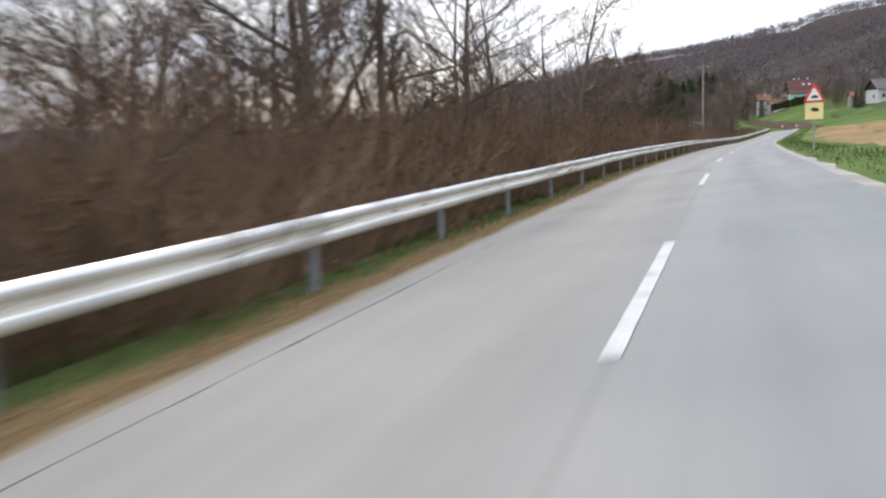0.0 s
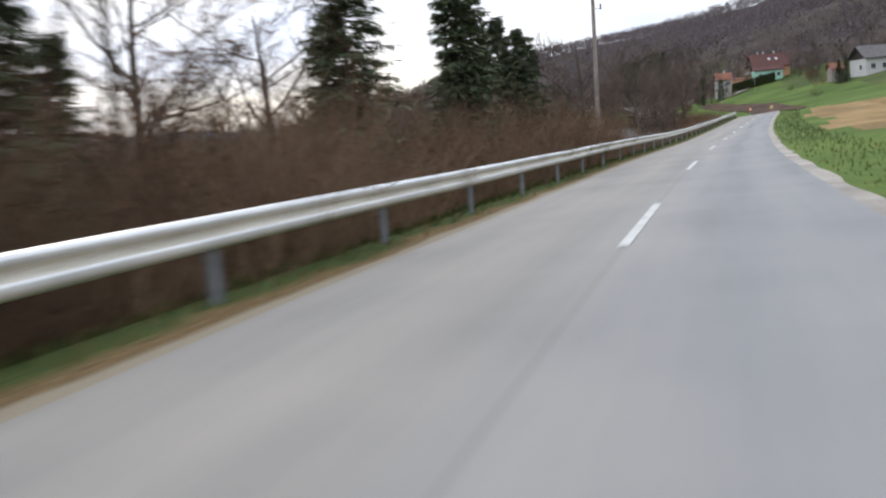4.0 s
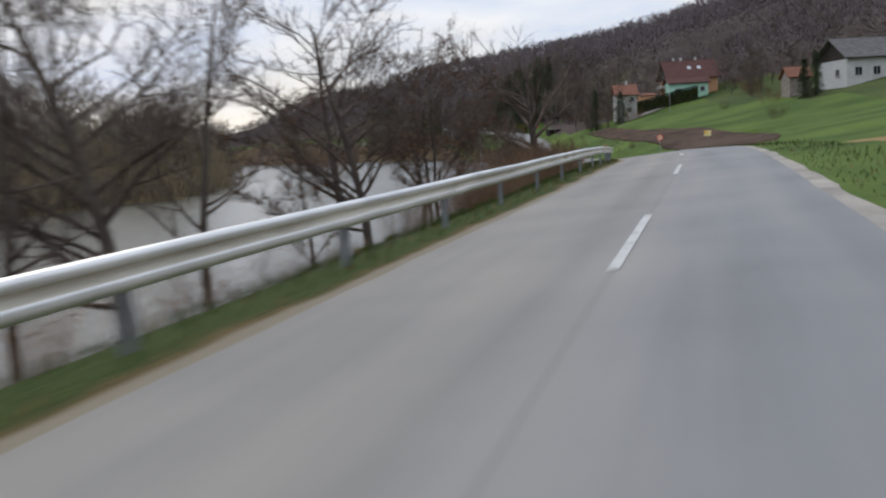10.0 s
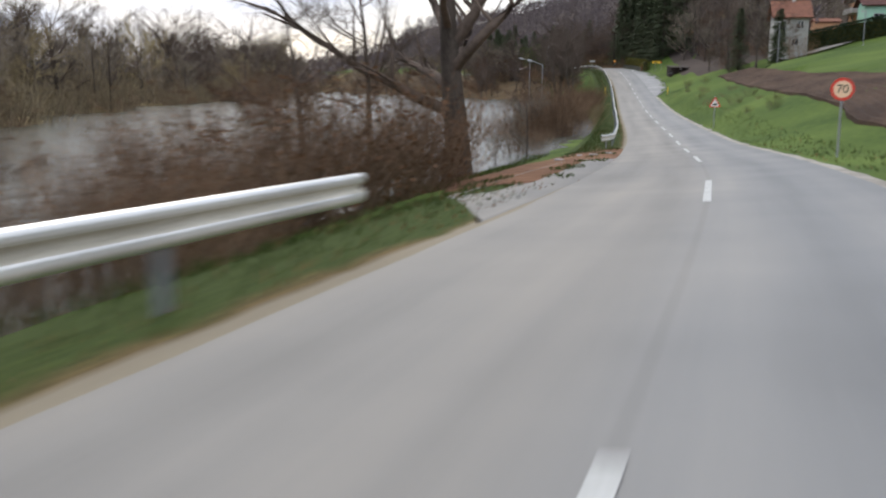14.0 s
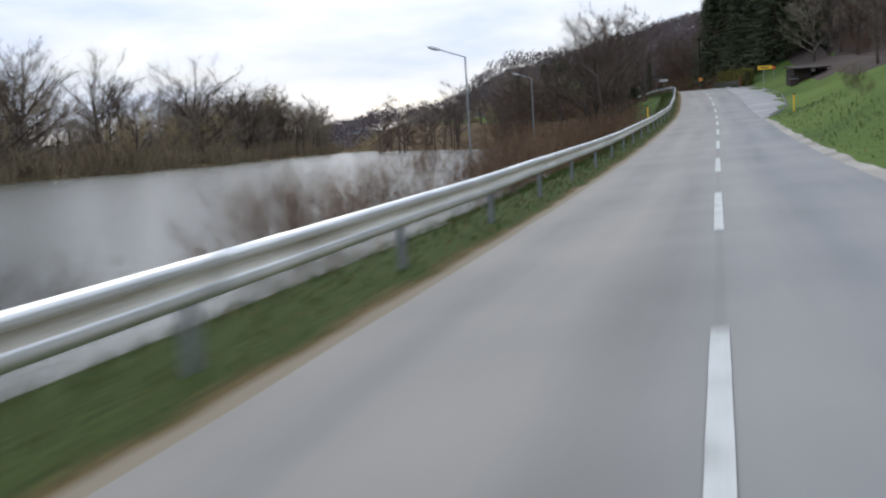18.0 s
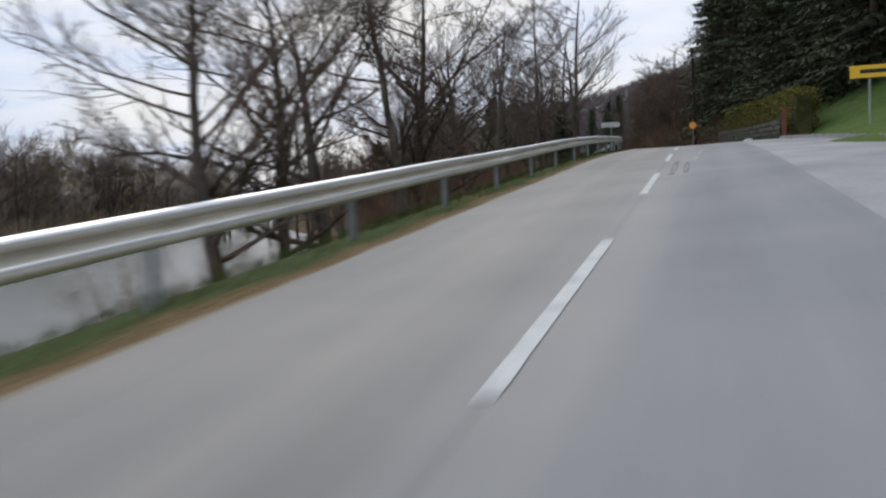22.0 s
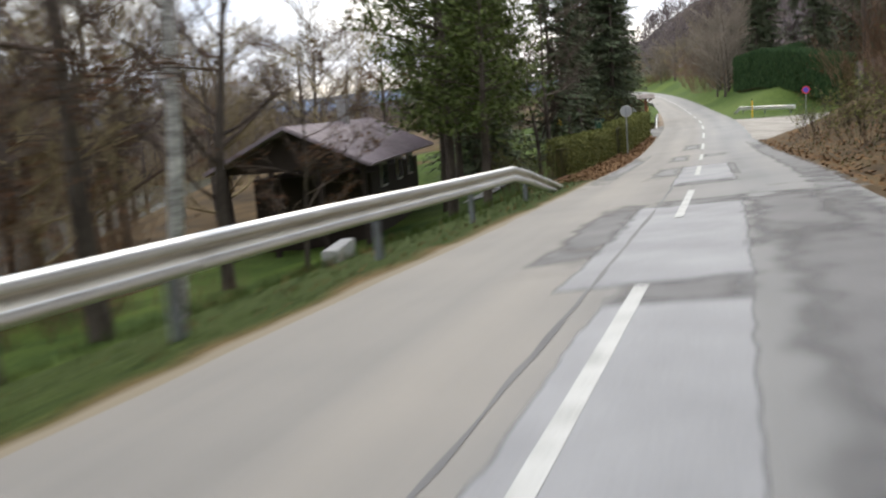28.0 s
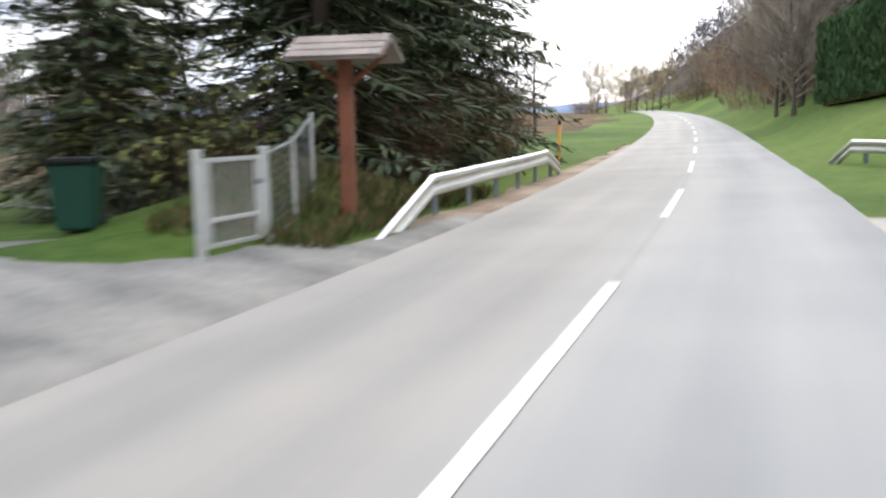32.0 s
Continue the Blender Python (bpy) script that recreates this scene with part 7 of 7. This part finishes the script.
part("brace", rod(bmesh.new(), (0, 0, hs - 0.4), (0.55, 0, hs + 0.02), 0.035, n=8), TIMBER_RED, sh)
part("brace", rod(bmesh.new(), (0, 0, hs - 0.4), (-0.55, 0, hs + 0.02), 0.035, n=8), TIMBER_RED, sh)
t = thing("notice_board", stand(558.5, -10.8, 0, 10), "yellow notice board on a fence by the garden", "sign")
part("panel", boxed(1.0, 0.03, 0.62, 0, 0, 0.8, 0.006), SIGN_YELLOW, t)
for px in (-0.4, 0.4):
    part("post", boxed(0.05, 0.05, 1.3, px, 0.04, -0.2), ZINC, t)
for k in range(2):
    part("bar", boxed(0.8, 0.006, 0.12, 0, -0.018, 0.92 + 0.2 * k), SIGN_PALE, t)

# the rail across the ditch beside the gravel yard
def cross_rail():
    rail = thing("guard_rail", Matrix.Identity(4), "short pale guard rail across a ditch beside gravel", "guard rail", "guard rails")
    a, b = at(571.7, 3.7), at(565.3, 7.4)
    za = float(road_z(571.7)) + 0.72
    d = (b - a)
    d.z = 0
    side = Vector((d.y, -d.x, 0)).normalized()
    pts = [a - d.normalized() * 0.9 * k for k in (1.0, 0.0)] + [a.lerp(b, u) for u in (0.2, 0.4, 0.6, 0.8, 1.0)]
    st = []
    for k, p in enumerate(pts):
        st.append((Vector((p.x, p.y, za - (0.6 if k == 0 else 0))), side))
    part("beam", beam_mesh(st), STEEL, rail)
    for u in (0.05, 0.45, 0.9):
        p = a.lerp(b, u)
        o = part("post", POST, POST_STEEL, rail)
        o.matrix_basis = Matrix.Translation((p.x - side.x * 0.075, p.y - side.y * 0.075, za - 1.37)) @ Matrix.Rotation(math.atan2(side.y, side.x), 4, "Z")


cross_rail()

DRIVE = mottled("worn_drive", (0.10, 0.098, 0.09), (0.24, 0.225, 0.20), 0.9, 12, 0.85, bump=0.4, stretch=(0.5, 1.5, 1))
# ---- surfaces beside and on the road ----
tagged(new("gravel_yard", strip("gravel_yard", list(np.arange(533, 561, 1.0)), lambda s: [RIGHT - 0.1 + 0.2 * noise.noise((s * 0.6, 1, 0)), *(float(np.interp(s, [533, 537, 541], q)) for q in ((2.5, 3.2, 4.0), (2.6, 3.8, 6.4))), float(np.interp(s, [533, 540, 550, 560], [2.7, 5.2, 9.5, 9]))], 0.03, GRAVEL, on_ground=True, sink=0.06)), "pale gravel yard beside the road", "yard", kind="structure")
tagged(new("garden_drive", strip("garden_drive", list(np.arange(545, 562, 0.5)), lambda s: [float(np.interp(s, [545, 552, 554, 557.2, 558, 561.5], [-3.0, -3.4, -13, -9, -3.5, -3.1])), (-4.2 if 553 < s < 557.6 else -2.95 - 0.1 * (s > 552)), -LEFT + 0.1], 0.03, DRIVE, on_ground=True, sink=0.06)), "worn grey garden drive with pale streaks", "driveway", kind="structure")
def bank_cols(s):
    a = float(np.interp(s, [262, 268, 280, 287, 291], [-5.4, -8.0, -6.9, -5.2, -3.9])) + 0.35 * noise.noise((s * 0.9, 2, 2))
    b = -LEFT + 0.03 + 0.05 * noise.noise((s, 8, 2))
    return [a + (b - a) * q / 11 for q in range(12)]


tagged(new("bare_bank", strip("bare_bank", list(np.arange(262, 291, 0.5)), bank_cols, 0.018, SOIL, wobble=0.04, on_ground=True, sink=0.06)), "bare brown soil and dead leaves on the lake bank", "bank", kind="structure")
tagged(new("leaf_litter", strip("leaf_litter", list(np.arange(517, 550, 0.5)), lambda s: [-4.7, -4.1, -3.5, -LEFT + 0.04 + 0.08 * noise.noise((s * 0.9, 4, 4))], 0.016, SOIL, wobble=0.05, on_ground=True, sink=0.06)), "brown dead leaves along the foot of the hedge", "leaf litter", kind="structure")
tagged(new("lay_by", strip("lay_by", list(np.arange(254, 279, 1.0)), lambda s: [float(np.interp(s, [254, 260, 276, 279], [-2.8, -5.0, -4.6, -2.85])), -3.6 if 257 < s < 277.5 else -2.82, -LEFT + 0.05], 0.02, ASPHALT, on_ground=True, sink=0.06)), "grey asphalt lay-by beside the road", "lay-by", kind="structure")
tagged(new("dirt_shoulder", strip("dirt_shoulder", list(np.arange(557.5, 590, 0.5)), lambda s: [-3.5 - 0.3 * noise.noise((s * 0.5, 6, 1)) + float(np.interp(s, [557, 560, 575, 590], [0.6, 0, 0.1, 0.6])), -3.1, -LEFT + 0.05 + 0.06 * noise.noise((s, 8, 3))], 0.02, DIRT, wobble=0.04, on_ground=True, sink=0.06)), "pale brown dirt shoulder beside the culvert rail", "shoulder", kind="structure")
SLAB = []
for k in range(3):
    bm = boxed(0.36, 0.2, 0.07, 0, 0, -0.02, 0.02)
    for v in bm.verts:
        v.co += Vector((random.uniform(-.04, .04), random.uniform(-.04, .04), random.uniform(-.015, .015)))
    me = bpy.data.meshes.new("stone_slab")
    bm.to_mesh(me)
    bm.free()
    me.materials.append(CONCRETE)
    SLAB.append(me)
for s, lat, k in ((283.0, -4.5, 0), (282.9, -3.9, 2), (284.4, -3.3, 1), (279.0, -5.0, 1)):
    o = tagged(new("stone_slab", SLAB[k]), "pale flat stone lying on bare soil", "stone", "stones on the bank")
    o.matrix_basis = stand(s, lat, 0.015, 40 * k + s)

PATCH_DARK = mottled("dark_asphalt_patch", (0.085, 0.086, 0.09), (0.15, 0.148, 0.148), 0.8, 40, 0.7, bump=0.2)
TAR = mottled("tar_seam", (0.05, 0.05, 0.055), (0.11, 0.11, 0.115), 2, 30, 0.6)
SPILL = mottled("white_paint_spill", (0.20, 0.20, 0.20), (0.33, 0.33, 0.33), 2, 20, 0.7)


def overlay(name, s0, s1, l0, l1, mat, label, up=0.0155, step=0.35, ragged=0.06, drift=0.0):
    def cols(s):
        u = (s - s0) / (s1 - s0)
        e = 0.5 * (l1 - l0) * max(0.0, 1 - min(u, 1 - u) * (s1 - s0) / 0.5) * 0.5
        a = l0 + drift * u + ragged * noise.noise((s * 1.7, l0, 1)) + e
        b = l1 + drift * u + ragged * noise.noise((s * 1.7, l1, 5)) - e
        return [a, (a + b) / 2, b]
    me = strip(name, list(np.arange(s0, s1 + 0.01, step)), cols, up, mat)
    ob = new(name, me)
    ob.parent = road
    ob["label"] = label
    return ob


def faded(name, dark, light, lo, hi, uneven, rough=0.75):
    """Asphalt colour that thins out towards the piece's ragged rim; u and v run from 0 to 1 across the piece."""
    m = mottled(name, dark, light, 1.0, 40, rough, bump=0.2)
    n, l = m.node_tree.nodes, m.node_tree.links
    uv, sep, co, nz = (n.new(k) for k in ("ShaderNodeUVMap", "ShaderNodeSeparateXYZ", "ShaderNodeTexCoord", "ShaderNodeTexNoise"))
    l.new(uv.outputs[0], sep.inputs[0])
    l.new(co.outputs["Object"], nz.inputs["Vector"])
    nz.inputs["Scale"].default_value, nz.inputs["Detail"].default_value = 1.8, 5
    rims = []
    for axis in ("X", "Y"):
        tri = n.new("ShaderNodeMath")
        tri.operation = "PINGPONG"
        tri.inputs[1].default_value = 0.5
        l.new(sep.outputs[axis], tri.inputs[0])
        rims.append(tri.outputs[0])
    low, add, ramp = n.new("ShaderNodeMath"), n.new("ShaderNodeMath"), n.new("ShaderNodeMapRange")
    low.operation, add.operation = "MINIMUM", "MULTIPLY_ADD"
    l.new(rims[0], low.inputs[0])
    l.new(rims[1], low.inputs[1])
    l.new(nz.outputs[0], add.inputs[0])
    add.inputs[1].default_value = uneven
    l.new(low.outputs[0], add.inputs[2])
    ramp.interpolation_type = "SMOOTHSTEP"
    ramp.inputs["From Min"].default_value, ramp.inputs["From Max"].default_value = lo + uneven * 0.5, hi + uneven * 0.5
    l.new(add.outputs[0], ramp.inputs["Value"])
    l.new(ramp.outputs[0], n["Principled BSDF"].inputs["Alpha"])
    return m


REPAIR = faded("pale_asphalt_repair", (0.21, 0.212, 0.218), (0.30, 0.302, 0.307), 0.0, 0.05, 0.12)
DAMP = faded("dark_damp_asphalt", (0.10, 0.10, 0.103), (0.16, 0.158, 0.157), 0.02, 0.32, 0.55)
FAINT = faded("faint_dark_stain", (0.172, 0.172, 0.172), (0.208, 0.205, 0.202), 0.05, 0.4, 0.6)


def smudge(name, s0, s1, l0, l1, mat, label, up=0.0134):
    """A thin piece on the asphalt whose material gives its outline."""
    me = strip(name, list(np.linspace(s0, s1, max(4, int((s1 - s0) / 0.4)))), lambda s: [l0 + (l1 - l0) * q / 4 for q in range(5)], up, mat)
    uv = np.empty(len(me.loops) * 2, dtype=np.float32)
    me.uv_layers[0].data.foreach_get("uv", uv)
    uv = (uv.reshape(-1, 2) - (l0, s0)) / (l1 - l0, s1 - s0)
    me.uv_layers[0].data.foreach_set("uv", uv.astype(np.float32).ravel())
    ob = new(name, me)
    ob.parent = road
    ob["label"] = label
    return ob


smudge("stain", 484, 505, 0.9, 2.5, DAMP, "dark worn asphalt along the road's edge", 0.0126)
smudge("patch", 486.0, 495.2, -0.25, 0.85, REPAIR, "pale square asphalt repair", 0.0129)
smudge("patch", 495.3, 502.8, -0.72, 0.86, REPAIR, "pale square asphalt repair", 0.0129)
smudge("patch", 507.2, 516.4, -0.5, 0.85, REPAIR, "pale asphalt repair with a dark rim", 0.0129)
smudge("stain", 494.7, 495.9, -0.35, 0.95, DAMP, "dark bar between two repairs", 0.0133)
smudge("stain", 506.9, 508.3, -0.5, 0.9, DAMP, "dark front edge of a repair", 0.0133)
smudge("stain", 502.2, 503.6, -0.6, 1.1, DAMP, "dark edge of a repair", 0.0133)
smudge("stain", 496, 504, -1.35, -0.55, DAMP, "dark smudge beside a repair", 0.0136)
smudge("stain", 496.8, 503.6, 0.75, 2.0, DAMP, "dark broken asphalt beside a repair", 0.0136)
smudge("stain", 509, 516.5, 0.72, 0.98, DAMP, "dark rim of a repair", 0.0137)
smudge("stain", 510, 517.5, -1.3, -0.3, FAINT, "faint dark smudge in the asphalt", 0.0136)
smudge("stain", 520.5, 527, -1.25, -0.35, FAINT, "faint dark smudge in the asphalt", 0.0136)
smudge("stain", 522.6, 525.8, -0.1, 1.0, FAINT, "faint dark smudge in the asphalt", 0.0136)
smudge("stain", 530.5, 536, -1.0, 0.0, FAINT, "faint dark smudge in the asphalt", 0.0136)
smudge("stain", 486.2, 489.4, -0.5, 0.2, DAMP, "dark oil stain", 0.0138)
smudge("stain", 500, 534, 1.85, 2.62, DAMP, "dark asphalt strip along the road's edge", 0.0139)
smudge("stain", 509, 531, -2.85, -2.05, FAINT, "darker asphalt strip along the road's edge", 0.0133)
overlay("seam", 483, 508, -0.43, -0.39, PATCH_DARK, "thin dark tar seam", ragged=0.025)
overlay("seam", -12, 8, -2.41, -2.395, TAR, "thin dark tar seam", ragged=0.03)
overlay("seam", 510, 530, -2.2, -2.17, TAR, "thin dark tar seam", ragged=0.06)
smudge("stain", 413.5, 421, 0.2, 0.36, FAINT, "faint dark streak in the asphalt")
smudge("stain", 414, 419.5, 0.47, 0.61, FAINT, "faint dark streak in the asphalt")
overlay("spill", 419.4, 421.6, 0.64, 0.76, SPILL, "white paint spilled on the asphalt", ragged=0.12)
overlay("spill", 421.8, 427.5, 0.72, 0.77, SPILL, "white paint spilled on the asphalt", ragged=0.08, drift=0.18)
smudge("stain", 145, 159, 0.76, 1.02, FAINT, "faint dark tyre mark in the lane")
